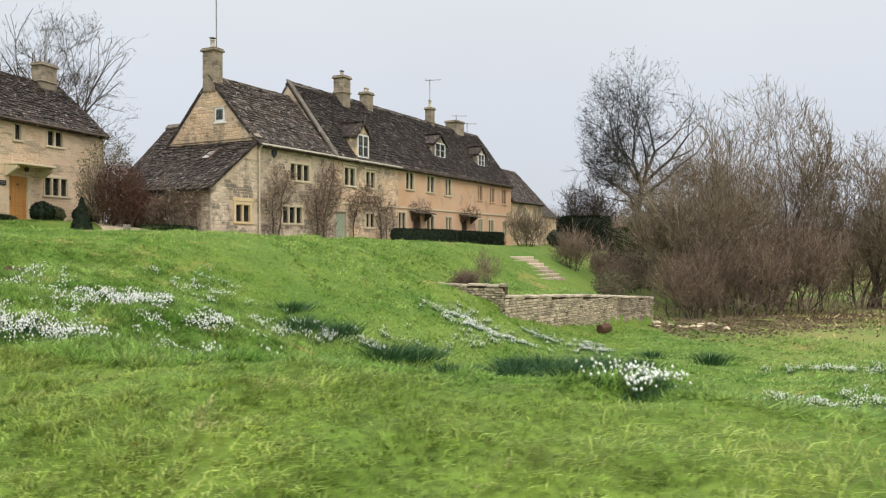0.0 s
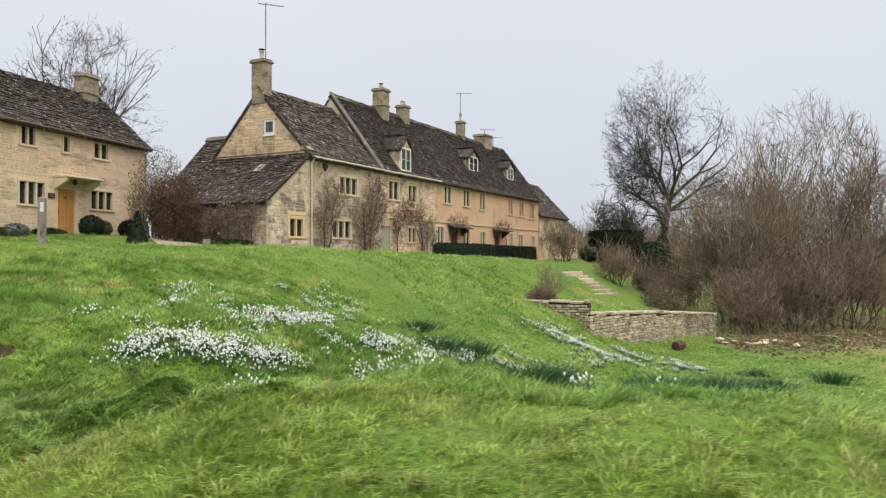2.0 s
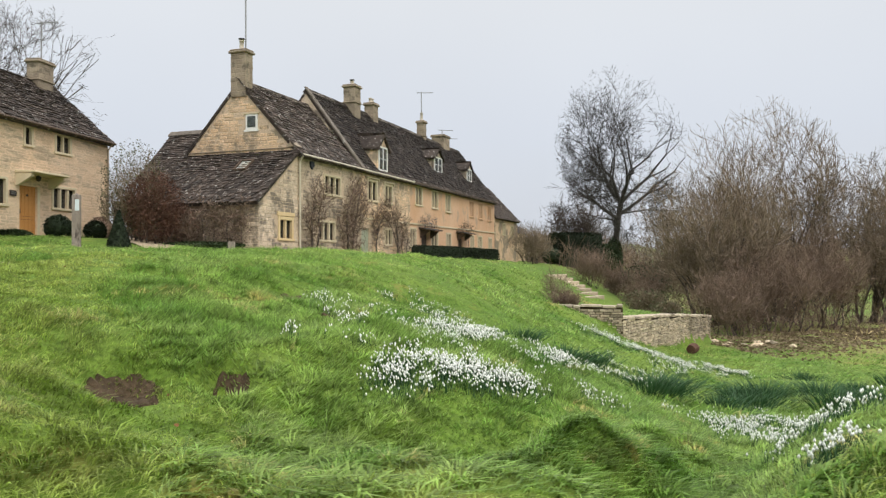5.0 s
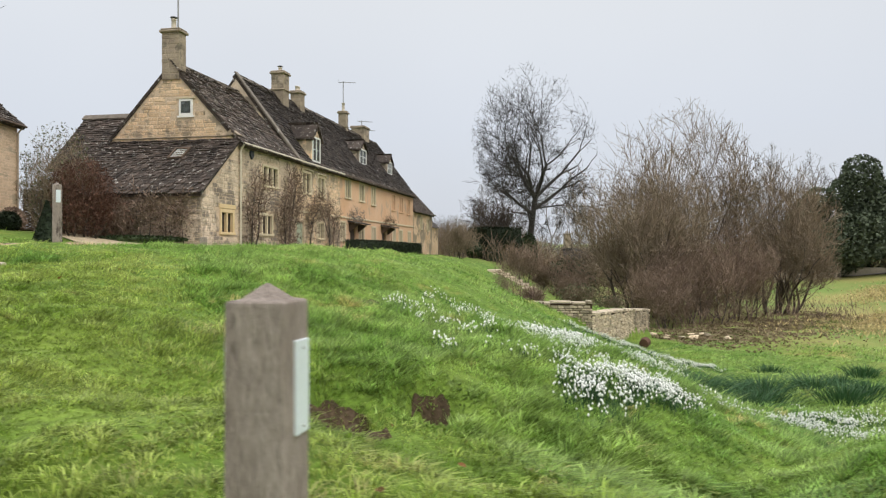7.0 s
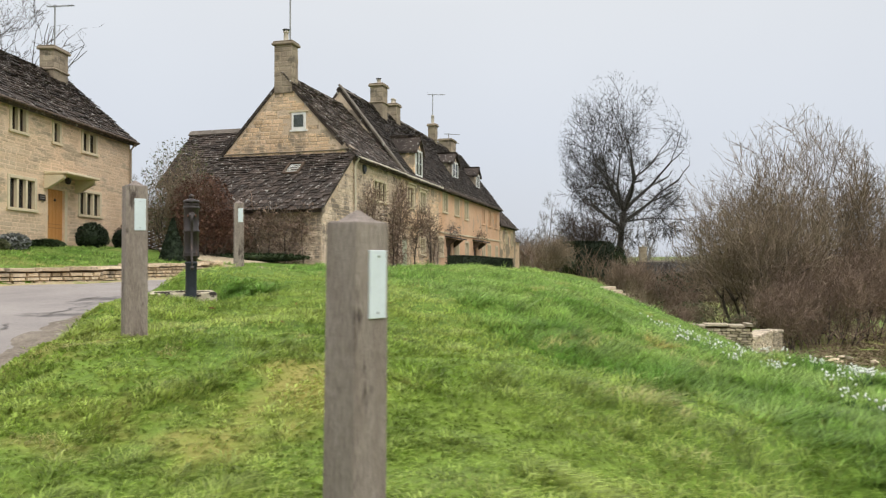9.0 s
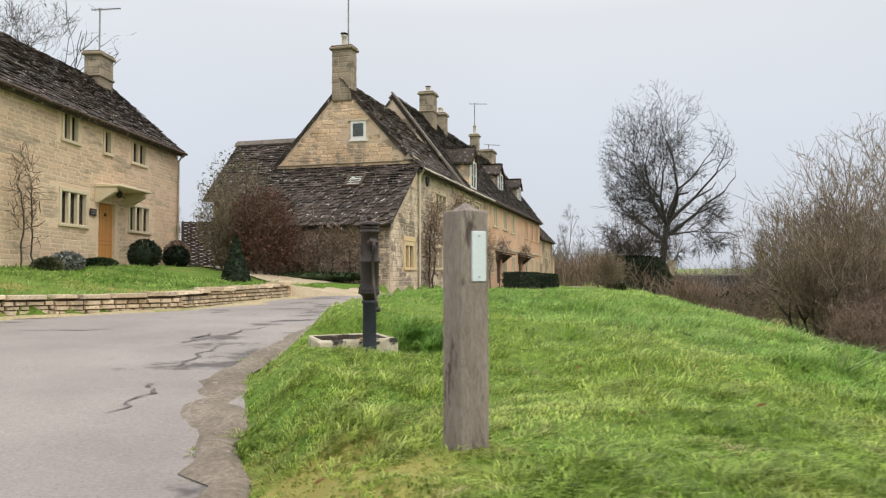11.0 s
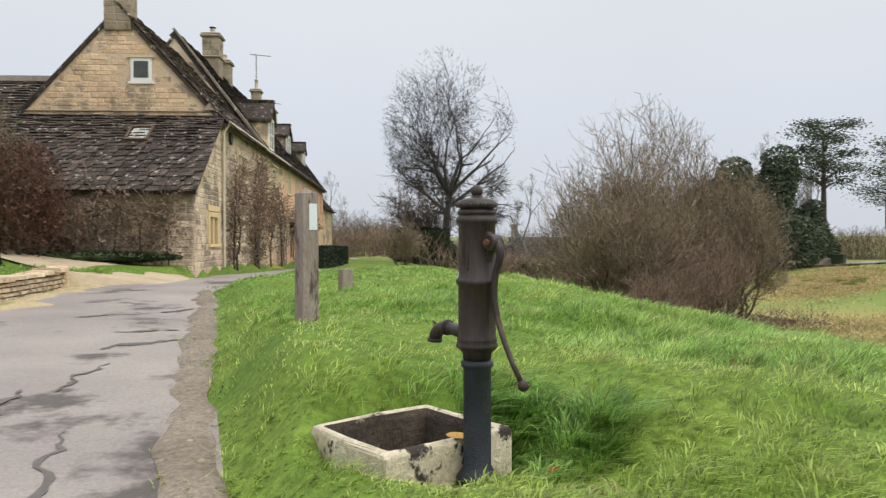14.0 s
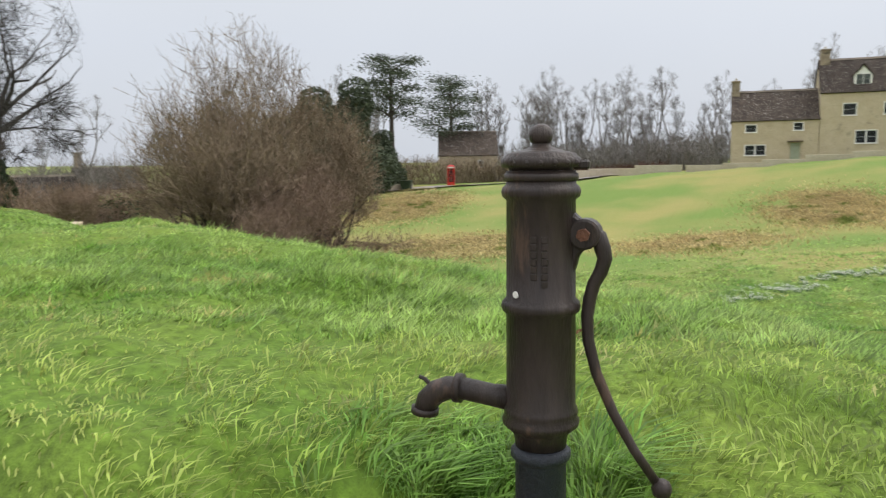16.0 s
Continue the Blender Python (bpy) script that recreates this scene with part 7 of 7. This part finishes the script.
seg = grown([((0, 0, 0), (-0.1, 0, 1)), ((0.3, 0, 0), (0.15, 0.05, 1)), ((0.2, 0.2, 0), (0.35, -0.1, 1))], 5.2, 9, 97, ((0.4, 0, 8.6), (4.9, 4.6, 8.0)), 22, 0.03, 0.74, 0.18, 0.015, 0.11, 0.3, 3600)
split_tree(back, seg, M_BARK, M_BARK, 0.045)
for x, y, k in ((58, 74, 0.75), (62, 76, 0.8), (66, 73, 0.7), (55, 79, 0.8), (71, 75, 0.72), (50, 76, 0.7), (75, 72, 0.7), (30, 82, 0.34), (35, 86, 0.36), (26, 90, 0.36), (41, 84, 0.4), (21, 96, 0.36), (-20.5, 55, 0.36)):
    copy_thing(wood_base, pose(x, y, gz(x, y) - 0.3, 0, 0, x * 31) @ Matrix.Diagonal((k * 1.3, k * 1.3, k, 1)))
# brushy hedges that close the view beyond the garden and the meadow
def brush(label, line, height, width, seed, mat, per=34, tip=0.012):
    rng = np.random.default_rng(seed)
    P0, P1 = [], []
    for x, y in smooth_line(line, 0.8):
        n = per
        bx = np.stack((x + rng.normal(0, width, n), y + rng.normal(0, width, n)), 1)
        z = ground_z(bx[:, 0], bx[:, 1])
        h = height * rng.uniform(0.35, 1.0, n)
        lean = rng.normal(0, 0.28, (n, 2))
        a = np.column_stack((bx, z - 0.1))
        b = a + np.column_stack((lean * h[:, None] * 0.6, h * 0.55))
        c = b + np.column_stack((rng.normal(0, 0.4, (n, 2)) * h[:, None] * 0.5, h * 0.45))
        e = b + np.column_stack((rng.normal(0, 0.6, (n, 2)) * h[:, None] * 0.5, h * 0.3))
        P0 += [a, b, b]
        P1 += [b, c, e]
    p0, p1 = np.concatenate(P0), np.concatenate(P1)
    ob = new("scrub", segments_mesh("scrub", p0, p1, np.full(len(p0), tip), np.full(len(p0), tip * 0.5), mat))
    return tagged(ob, label, "scrub", kind="stuff")


brush("bare brown scrub along the garden edge", [(9, 52), (14, 50), (19, 48), (26, 46)], 2.6, 1.0, 101, M_TWIG)
brush("bare tan scrub along the stream", [(10.5, 35.0), (15, 36.5), (20, 37.0), (25, 38.0)], 1.5, 0.9, 102, M_TWIG, 22, 0.008)
brush("far brown hedgerow beyond the gardens", [(4, 82), (20, 80), (36, 76), (48, 72)], 4.0, 1.6, 103, M_TWIG, 55, 0.02)
brush("far hedgerow before the woods", [(69.8, 43), (71.5, 36), (71.5, 30)], 1.7, 0.6, 104, M_TWIG_RED, 40, 0.02)
brush("pale hedgerow beyond the meadow", [(48, 71), (58, 69), (70, 67), (84, 58), (86, 46)], 4.2, 1.4, 105, M_TWIG_TAN, 50, 0.02)
for q, (hh, ww) in enumerate(((4.5, 2.2), (6.0, 3.0), (7.5, 3.6))):
    brush("hazy bare wood behind the far houses", [(89 + 6 * q, 60), (90 + 6 * q, 44), (91 + 6 * q, 28), (92 + 6 * q, 8), (88 + 6 * q, -14)], hh, ww, 120 + q, M_WOODS, 11, 0.04)
brush("far bare trees along the field beyond the gardens", [(-6, 108), (14, 108), (34, 106), (60, 102)], 6.0, 2.2, 107, M_WOODS, 30, 0.03)
brush("far hedgerow on the rise behind the houses", [(82, 50), (84, 38), (84, 28)], 5.0, 2.0, 106, M_WOODS, 44, 0.03)
# rubble and log at the end of the terrace wall
rr2 = random.Random(12)
for i in range(16):
    x, y = 9.6 + rr2.uniform(-0.6, 2.2), 32.8 + rr2.uniform(-2.2, 0.6)
    t = thing("fallen_stone", "tumbled stone at the end of the terrace wall", "stone", pose(x, y, gz(x, y), rr2.uniform(-20, 20), rr2.uniform(-20, 20), rr2.uniform(0, 360)), group="tumbled stones")
    s = rr2.uniform(0.12, 0.3)
    bm = bmesh.new()
    bmesh.ops.create_icosphere(bm, subdivisions=1, radius=1.0, matrix=Matrix.Diagonal((s, s * 0.7, s * 0.45, 1)))
    for v in bm.verts:
        v.co += Vector((rr2.uniform(-1, 1), rr2.uniform(-1, 1), rr2.uniform(-1, 1))) * s * 0.16
    part("block", bm, M_KERB if i % 3 else M_WALL, t)
log = thing("fallen_log", "rotten red-brown log against the wall", "log", pose(5.9, 28.5, gz(5.9, 28.3) + 0.1, 0, 0, 49))
part("wood", tube([(-0.3, -0.25, 0.05), (0, -0.28, 0.08), (0.35, -0.25, 0.05)], [0.17, 0.2, 0.16], 9), M_TWIG_RED, log)

# ---- grass ----
PATH = np.array([(METRES * r[1], METRES * r[2]) for r in ROWS])
_run = np.concatenate(([0], np.cumsum(np.hypot(*np.diff(PATH, axis=0).T))))
_at = np.arange(0, _run[-1], 0.35)
PATH = np.column_stack((np.interp(_at, _run, PATH[:, 0]), np.interp(_at, _run, PATH[:, 1])))


def on_lane(x, y, m=0.0):
    return (x < line_y(ROAD_R, y) + m) & (x > line_y(ROAD_L, y) - m)


def bare(x, y):
    """True where no grass grows: lane, walls, scoured soil, trough, houses."""
    b = on_lane(x, y, -0.20 - 0.09 * np.sin(3.1 * y) * np.sin(1.3 * y) - 0.05 * np.sin(11.0 * y))
    for hx, hy, r in ((-7.84, 8.93, 0.15), (-8.68, 8.72, 0.27), (-8.45, 8.4, 0.15), (-7.5, 13.1, 0.24), (-6.95, 12.2, 0.2), (-9.6, 8.4, 0.14)):
        b |= np.hypot(x - hx, y - hy) < r * (0.62 + 0.5 * vnoise(7 * x, 7 * y, 12))
    b |= (np.abs(x + 12.76) < 0.46) & (np.abs(y - 15.53) < 0.42)
    b |= (y > 30.5) & (x < -4 + 0.53 * (y - 42)) & (x > -17)
    return b


def blades(name, label, n, near, far, length, width, seed, mat, lean=0.9, clump=0.35, area=None, simple=False):
    """Grass blades as bent slips. They lie within an area, or at distances from the walk between near and far."""
    rng = np.random.default_rng(seed)
    if area:
        x, y = rng.uniform(area[0], area[1], n), rng.uniform(area[2], area[3], n)
    else:
        k = rng.uniform(0, len(PATH) - 1.001, n)
        i = k.astype(int)
        p = PATH[i] + (PATH[i + 1] - PATH[i]) * (k - i)[:, None]
        a, r = rng.uniform(-0.75, 2.7, n), near + (far - near) * rng.uniform(0, 1, n) ** 0.8
        x, y = p[:, 0] + r * np.cos(a), p[:, 1] + r * np.sin(a)
        dd = np.min(np.hypot(x[:, None] - PATH[None, :, 0], y[:, None] - PATH[None, :, 1]), axis=1)
        keep = (dd > near) & (dd < far)
        x, y = x[keep], y[keep]
        n = len(x)
    # gather part of them into tufts
    tx, ty = np.floor(x / 0.24), np.floor(y / 0.24)
    hx = np.modf(np.abs(np.sin(tx * 12.9898 + ty * 78.233) * 43758.5453))[0]
    hy = np.modf(np.abs(np.sin(tx * 39.3468 + ty * 11.135) * 24634.6345))[0]
    g = rng.uniform(0, 1, n) < clump
    qx, qy = (tx + hx) * 0.24, (ty + hy) * 0.24
    x = np.where(g, qx + rng.normal(0, 0.05, n), x)
    y = np.where(g, qy + rng.normal(0, 0.05, n), y)
    keep = ~bare(x, y)
    x, y, hx, hy, g, qx, qy = x[keep], y[keep], hx[keep], hy[keep], g[keep], qx[keep], qy[keep]
    n = len(x)
    z = ground_z(x, y) - 0.012
    tuss = vnoise(2.3 * x + 0.6 * y, 2.5 * y - 0.5 * x, 7)
    patch = 0.78 + 0.50 * tuss + 0.25 * vnoise(0.55 * x, 0.55 * y, 8)
    ln = length * rng.uniform(0.55, 1.2, n) * np.where(g, 0.8 + 0.7 * hx, 0.8) * np.clip(patch, 0.42, 2.0)
    # blades of a tuft fall outwards; the sward is combed in swirls and lies down the slope
    comb = 2.6 * vnoise(1.1 * x, 1.1 * y, 9) + 1.2 * vnoise(3.1 * x, 3.1 * y, 10) - 0.9
    a = comb + rng.normal(0, 0.75, n)
    a = np.where(g, np.arctan2(y - qy, x - qx) + rng.normal(0, 0.5, n), a)
    d = np.stack((np.cos(a), np.sin(a)), 1) + np.array((0.25, -0.25))
    s = np.stack((-d[:, 1], d[:, 0]), 1) * (width * rng.uniform(0.6, 1.3, n))[:, None]
    k = lean * rng.uniform(0.4, 1.4, n)
    base = np.column_stack((x, y, z))
    off = lambda f, up: np.column_stack((d * (ln * k * f)[:, None], ln * up))
    s3 = np.column_stack((s, np.zeros(n)))
    if simple:
        v = np.stack((base - s3, base + s3, base + off(1.0, 0.75)), 1).reshape(-1, 3)
    else:
        mid, tip = base + off(0.42, 0.58), base + off(1.1, 0.72)
        v = np.stack((base - s3, mid + s3, tip, mid - s3), 1).reshape(-1, 3)
    ob = new(name, array_mesh(name, v, np.arange(len(v)).reshape(n, -1), mat))
    return tagged(ob, label, "grass", kind="stuff")


blades("grass", "short green turf along the walk", 430000, 0.4, 5.2, 0.085, 0.0046, 201, M_BLADE)
blades("grass", "tufted green grass on the bank", 560000, 4.8, 12.5, 0.135, 0.0082, 202, M_BANK, 0.95, 0.40, simple=True)
blades("grass", "rough green grass towards the garden and meadow", 330000, 12.0, 32.0, 0.13, 0.020, 203, M_BANK, 0.9, simple=True)
blades("grass", "mown lawn before the side house", 60000, 0, 0, 0.05, 0.011, 204, M_LAWN, 0.7, 0.1, (-26, -13, 17, 36), simple=True)
blades("grass", "long dark grass in the hollow behind the trough", 3600, 0, 0, 0.15, 0.0045, 205, M_LUSH, 1.0, 0.6, (-12.42, -11.75, 15.0, 15.9))
blades("grass", "long wet grass hanging over the ditch", 36000, 0, 0, 0.12, 0.006, 206, M_BANK, 1.1, 0.4, (-7.6, -3.6, 5.2, 8.2))


M_LITTER = material("leaf_litter", (0.15, 0.11, 0.065), (0.26, 0.20, 0.12), 1.2, 0.95, 1.0, 16, 0.5, (0.11, 0.15, 0.04), 0.7, 0.42)
rg = np.random.default_rng(215)
q = np.column_stack((rg.uniform(8.8, 27, 16000), rg.normal(0, 1, 16000)))
q[:, 1] = 31.0 + 0.42 * (q[:, 0] - 8.8) + q[:, 1] * 2.0
q = np.column_stack((q, ground_z(q[:, 0], q[:, 1]) + 0.03))
tagged(new("leaf_litter", leaf_mass("leaf_litter", q, 0.075, M_LITTER, 216, 0.7)), "brown leaf litter under the stream thicket", "leaves", kind="stuff")
M_DRYGRASS = material("dead_rough_grass", (0.46, 0.36, 0.18), (0.58, 0.48, 0.24), 0.3, 0.9, 0.0, 6, 0.3, (0.20, 0.24, 0.06), 0.5, 0.45, island=0.4, thin=0.3)
for cx, cy, rx, ry, n, s in ((48.0, 50.0, 13.0, 5.0, 26000, 211), (38.5, 13.6, 8.0, 4.0, 20000, 212), (26.0, 33.0, 9.0, 5.0, 11000, 213), (28.0, 20.5, 6.0, 5.0, 7000, 214)):
    rg = np.random.default_rng(s)
    q = rg.normal(0, 0.45, (n, 2)) * np.array((rx, ry))
    x, y = cx + q[:, 0] * 0.8 - q[:, 1] * 0.5, cy + q[:, 0] * 0.35 + q[:, 1] * 0.9
    z = ground_z(x, y)
    b = np.column_stack((x, y, z - 0.02))
    a = rg.uniform(0, 6.283, n)
    w = np.column_stack((np.cos(a), np.sin(a), np.zeros(n))) * 0.035
    t = b + np.column_stack((rg.normal(0, 0.16, n), rg.normal(0, 0.16, n), rg.uniform(0.10, 0.28, n)))
    m = (b + t) / 2 + np.array((0, 0, 0.06))
    v = np.stack((b - w, m + w, t, m - w), 1).reshape(-1, 3)
    tagged(new("dry_grass", array_mesh("dry_grass", v, np.arange(4 * n).reshape(-1, 4), M_DRYGRASS)), "tan patch of dead rough grass on the meadow", "grass", kind="stuff")


# ---- snowdrops, bulb leaves and fallen leaves ----
def snowdrops(name, label, drifts, seed):
    """Drifts as (x, y, long radius, short radius, turn in degrees, how many)."""
    rng = np.random.default_rng(seed)
    X, Y = [], []
    for cx, cy, a, b, turn, n in drifts:
        u, w = rng.normal(0, 0.48, n) * a, rng.normal(0, 0.48, n) * b
        # bunches of a hand's breadth
        bu = rng.integers(0, max(4, n // 13), n)
        cu, cw = rng.normal(0, 0.48, n) * a, rng.normal(0, 0.48, n) * b
        sp = (0.04 + 0.08 * rng.uniform(0, 1, n) ** 2)[bu]
        u, w = cu[bu] + rng.normal(0, 1, n) * sp, cw[bu] * 1.5 + rng.normal(0, 1, n) * sp
        t = radians(turn)
        X.append(cx + u * math.cos(t) - w * math.sin(t))
        Y.append(cy + u * math.sin(t) + w * math.cos(t))
    x, y = np.concatenate(X), np.concatenate(Y)
    n = len(x)
    z = ground_z(x, y)
    h = rng.uniform(0.07, 0.15, n)
    c = np.column_stack((x + rng.normal(0, 0.02, n), y + rng.normal(0, 0.02, n), z + h))
    s = rng.uniform(0.008, 0.0125, n)[:, None]
    ux, uy, uz = np.array((1, 0, 0)), np.array((0, 1, 0)), np.array((0, 0, 1))
    v = np.stack((c + uz * s * 1.3, c + ux * s - uz * s * 0.5, c + (-0.5 * ux + 0.87 * uy) * s - uz * s * 0.5, c + (-0.5 * ux - 0.87 * uy) * s - uz * s * 0.5, c - uz * s * 1.7), 1).reshape(-1, 3)
    o = (np.arange(n) * 5)[:, None]
    f = np.concatenate([o + np.array([q]) for q in ((0, 1, 2), (0, 2, 3), (0, 3, 1), (4, 2, 1), (4, 3, 2), (4, 1, 3))])
    tagged(new(name, array_mesh(name, v, f, M_PETAL)), label, "flowers", kind="stuff")
    m = n * 3
    k = rng.integers(0, n, m)
    base = np.column_stack((x[k] + rng.normal(0, 0.03, m), y[k] + rng.normal(0, 0.03, m), z[k] - 0.01))
    a = rng.uniform(0, 6.283, m)
    d = np.column_stack((np.cos(a), np.sin(a), np.zeros(m)))
    w = np.column_stack((-d[:, 1], d[:, 0], d[:, 2])) * 0.004
    hh = rng.uniform(0.07, 0.15, m)[:, None]
    v = np.stack((base - w, base + w, base + d * hh * 0.5 + uz * hh), 1).reshape(-1, 3)
    tagged(new("snowdrop_leaves", array_mesh("snowdrop_leaves", v, np.arange(3 * m).reshape(-1, 3), M_LEAF_DARK)), "thin green leaves among the snowdrops", "leaves", kind="stuff")


snowdrops("snowdrops", "white snowdrops in drifts on the bank", [(-6.3, 9.25, 0.4, 0.3, 20, 330), (-5.95, 9.5, 0.5, 0.4, 20, 420), (-5.4, 9.7, 0.5, 0.35, 30, 420), (-4.95, 10.1, 0.45, 0.3, 30, 330), (-5.5, 11.5, 0.6, 0.5, 10, 480), (-5.1, 12.2, 0.6, 0.4, 30, 460), (-4.8, 12.6, 0.4, 0.4, 0, 220), (-3.75, 12.45, 0.4, 0.4, 0, 380), (-4.4, 11.4, 0.3, 0.3, 0, 90), (-5.0, 15.6, 0.9, 0.7, -20, 300),
          (-2.6, 15.3, 0.8, 0.6, 10, 330), (-3.3, 14.2, 0.5, 0.5, 0, 170), (-6.9, 12.6, 0.5, 0.6, 0, 130), (-6.6, 11.2, 0.3, 0.4, 0, 50), (-7.2, 10.2, 0.3, 0.2, 0, 40), (-3.9, 10.7, 0.5, 0.3, 30, 90), (-4.2, 5.75, 0.3, 0.12, 20, 70), (-1.7, 15.9, 0.6, 0.5, 0, 200)], 301)
snowdrops("snowdrops", "white snowdrops below the terrace wall", [(0.4, 21.4, 0.9, 0.7, -50, 560), (1.0, 20.4, 0.9, 0.6, -40, 640), (1.9, 20.6, 0.8, 0.6, -30, 480), (1.0, 22.6, 0.8, 0.6, -60, 380), (3.2, 23.8, 0.7, 0.5, -20, 330), (4.4, 22.8, 1.0, 0.6, -25, 520), (4.8, 24.6, 0.6, 0.4, 30, 180), (0.4, 18.8, 0.7, 0.6, -30, 200), (-0.6, 17.0, 0.7, 0.5, -30, 130)], 302)
snowdrops("snowdrops", "white snowdrops along the ditch", [(-0.9, 12.6, 0.9, 0.6, 40, 620), (0.1, 13.1, 0.8, 0.6, 40, 520), (-3.3, 7.2, 0.55, 0.3, 50, 420), (-2.7, 7.9, 0.5, 0.3, 50, 330), (-2.0, 9.0, 0.5, 0.3, 50, 260), (-1.7, 10.9, 0.6, 0.4, 40, 260), (1.3, 4.9, 0.28, 0.14, 0, 170), (5.2, 11.1, 0.8, 0.4, 0, 260), (6.5, 11.2, 0.7, 0.4, 0, 260), (-1.6, 6.4, 0.6, 0.2, 15, 50)], 303)
snowdrops("snowdrops", "white snowdrops out on the meadow", [(8.6, 16.6, 1.3, 0.5, -60, 420), (10.8, 15.2, 1.0, 0.6, -50, 620), (13.4, 13.6, 2.4, 0.5, -50, 800), (16, 11.0, 1.6, 0.6, -50, 420)], 304)


def bulb_clump(x, y, r, h, n, seed):
    rng = np.random.default_rng(seed)
    t = thing("daffodil_clump", "clump of upright blue-green bulb leaves", "plant", pose(x, y, gz(x, y) - 0.02), group="bulb clumps")
    base = np.column_stack((rng.normal(0, r * 0.5, (n, 2)), np.zeros(n)))
    out = base * np.array((0.9, 0.9, 0)) + rng.normal(0, 0.04, (n, 3)) * np.array((1, 1, 0))
    a = rng.uniform(0, 6.283, n)
    w = np.column_stack((np.cos(a), np.sin(a), np.zeros(n))) * 0.008
    hh = h * rng.uniform(0.6, 1.1, n)
    mid = base + out * 0.4 + np.column_stack((np.zeros((n, 2)), hh * 0.6))
    tip = base + out * 1.1 + np.column_stack((np.zeros((n, 2)), hh))
    v = np.stack((base - w, base + w, mid + w, mid - w, tip), 1).reshape(-1, 3)
    o = (np.arange(n) * 5)[:, None]
    f = np.concatenate((o + np.array([[0, 1, 2]]), o + np.array([[0, 2, 3]]), o + np.array([[3, 2, 4]])))
    part("leaves", array_mesh("leaves", v, f, M_LEAF_DARK), M_LEAF_DARK, t)


for i, (x, y, r, h) in enumerate(((-2.9, 15.2, 0.5, 0.3), (-2.2, 15.9, 0.4, 0.32), (-1.2, 15.4, 0.7, 0.34), (-0.6, 15.9, 0.5, 0.3), (0.1, 15.2, 0.45, 0.28), (2.3, 17.4, 0.6, 0.34), (1.5, 16.4, 0.5, 0.3), (2.6, 15.4, 0.5, 0.36), (3.7, 15.9, 0.4, 0.3), (4.7, 17.6, 0.3, 0.3), (6.8, 19.0, 0.35, 0.32), (1.6, 17.3, 0.35, 0.28), (6.0, 21.6, 0.35, 0.3), (3.4, 17.0, 0.6, 0.3), (-3.4, 16.4, 0.4, 0.26))):
    bulb_clump(x, y, r, h, int(260 * r / 0.4), 400 + i)
rr3 = random.Random(3)
for i in range(34):
    x, y = rr3.choice(((-1.0, 3.2), (-4, 3.6), (-7.5, 5.6), (-9.4, 7.8), (-11, 9), (-12, 12), (-10.5, 15), (-13.7, 14.2), (-13.6, 12.6)))
    x, y = x + rr3.uniform(-1.6, 1.6), y + rr3.uniform(-1.0, 1.0)
    if bool(on_lane(np.array(x), np.array(y))):
        continue
    t = thing("dead_leaf", "curled orange-brown fallen leaf in the grass", "leaf", pose(x, y, gz(x, y) + 0.05, rr3.uniform(-30, 30), rr3.uniform(-30, 30), rr3.uniform(0, 360)), group="fallen leaves")
    s = rr3.uniform(0.016, 0.032)
    bm = bmesh.new()
    out = [bm.verts.new((s * q, s * w, s * e)) for q, w, e in ((-1.2, 0, 0.1), (-0.5, 0.6, 0.3), (0.4, 0.55, 0.25), (1.3, 0, 0.0), (0.4, -0.55, 0.3), (-0.5, -0.6, 0.2))]
    mid = bm.verts.new((0, 0, -0.05 * s))
    for a, b in zip(out, out[1:] + out[:1]):
        bm.faces.new((a, b, mid))
    bmesh.ops.solidify(bm, geom=bm.faces[:], thickness=0.002)
    part("blade", bm, M_DEADLEAF, t)
# bare soil in the scours
for hx, hy, r in ((-7.84, 8.95, 0.24), (-8.68, 8.72, 0.36), (-8.45, 8.38, 0.2), (-7.5, 13.1, 0.26), (-6.95, 12.2, 0.22), (-9.6, 8.4, 0.17), (-5.25, 5.2, 0.22)):
    bm = bmesh.new()
    vs = []
    for k in range(7):
        for i in range(30):
            a = 2 * math.pi * i / 30
            q = r * k / 6 * 0.85 * (1 + 0.45 * noise.noise(Vector((1.2 * math.cos(a) + hx, 1.2 * math.sin(a) + hy, 0.5))) + 0.16 * noise.noise(Vector((4 * math.cos(a), 4 * math.sin(a), hx))))
            x, y = hx + q * math.cos(a), hy + q * math.sin(a)
            vs.append(bm.verts.new((x, y, gz(x, y) + (0.012 + 0.075 * abs(noise.noise(Vector((x * 11, y * 11, 0))))) * (1 if k < 6 else -1.5))))
    for k in range(6):
        for i in range(30):
            p = [vs[k * 30 + i], vs[k * 30 + (i + 1) % 30], vs[k * 30 + 30 + (i + 1) % 30], vs[k * 30 + 30 + i]]
            bm.faces.new(p)
    bmesh.ops.remove_doubles(bm, verts=bm.verts[:], dist=1e-4)
    bmesh.ops.recalc_face_normals(bm, faces=bm.faces[:])
    tagged(part("soil_patch", bm, M_SOIL, None), "bare brown soil scoured out of the bank", "soil", kind="structure")
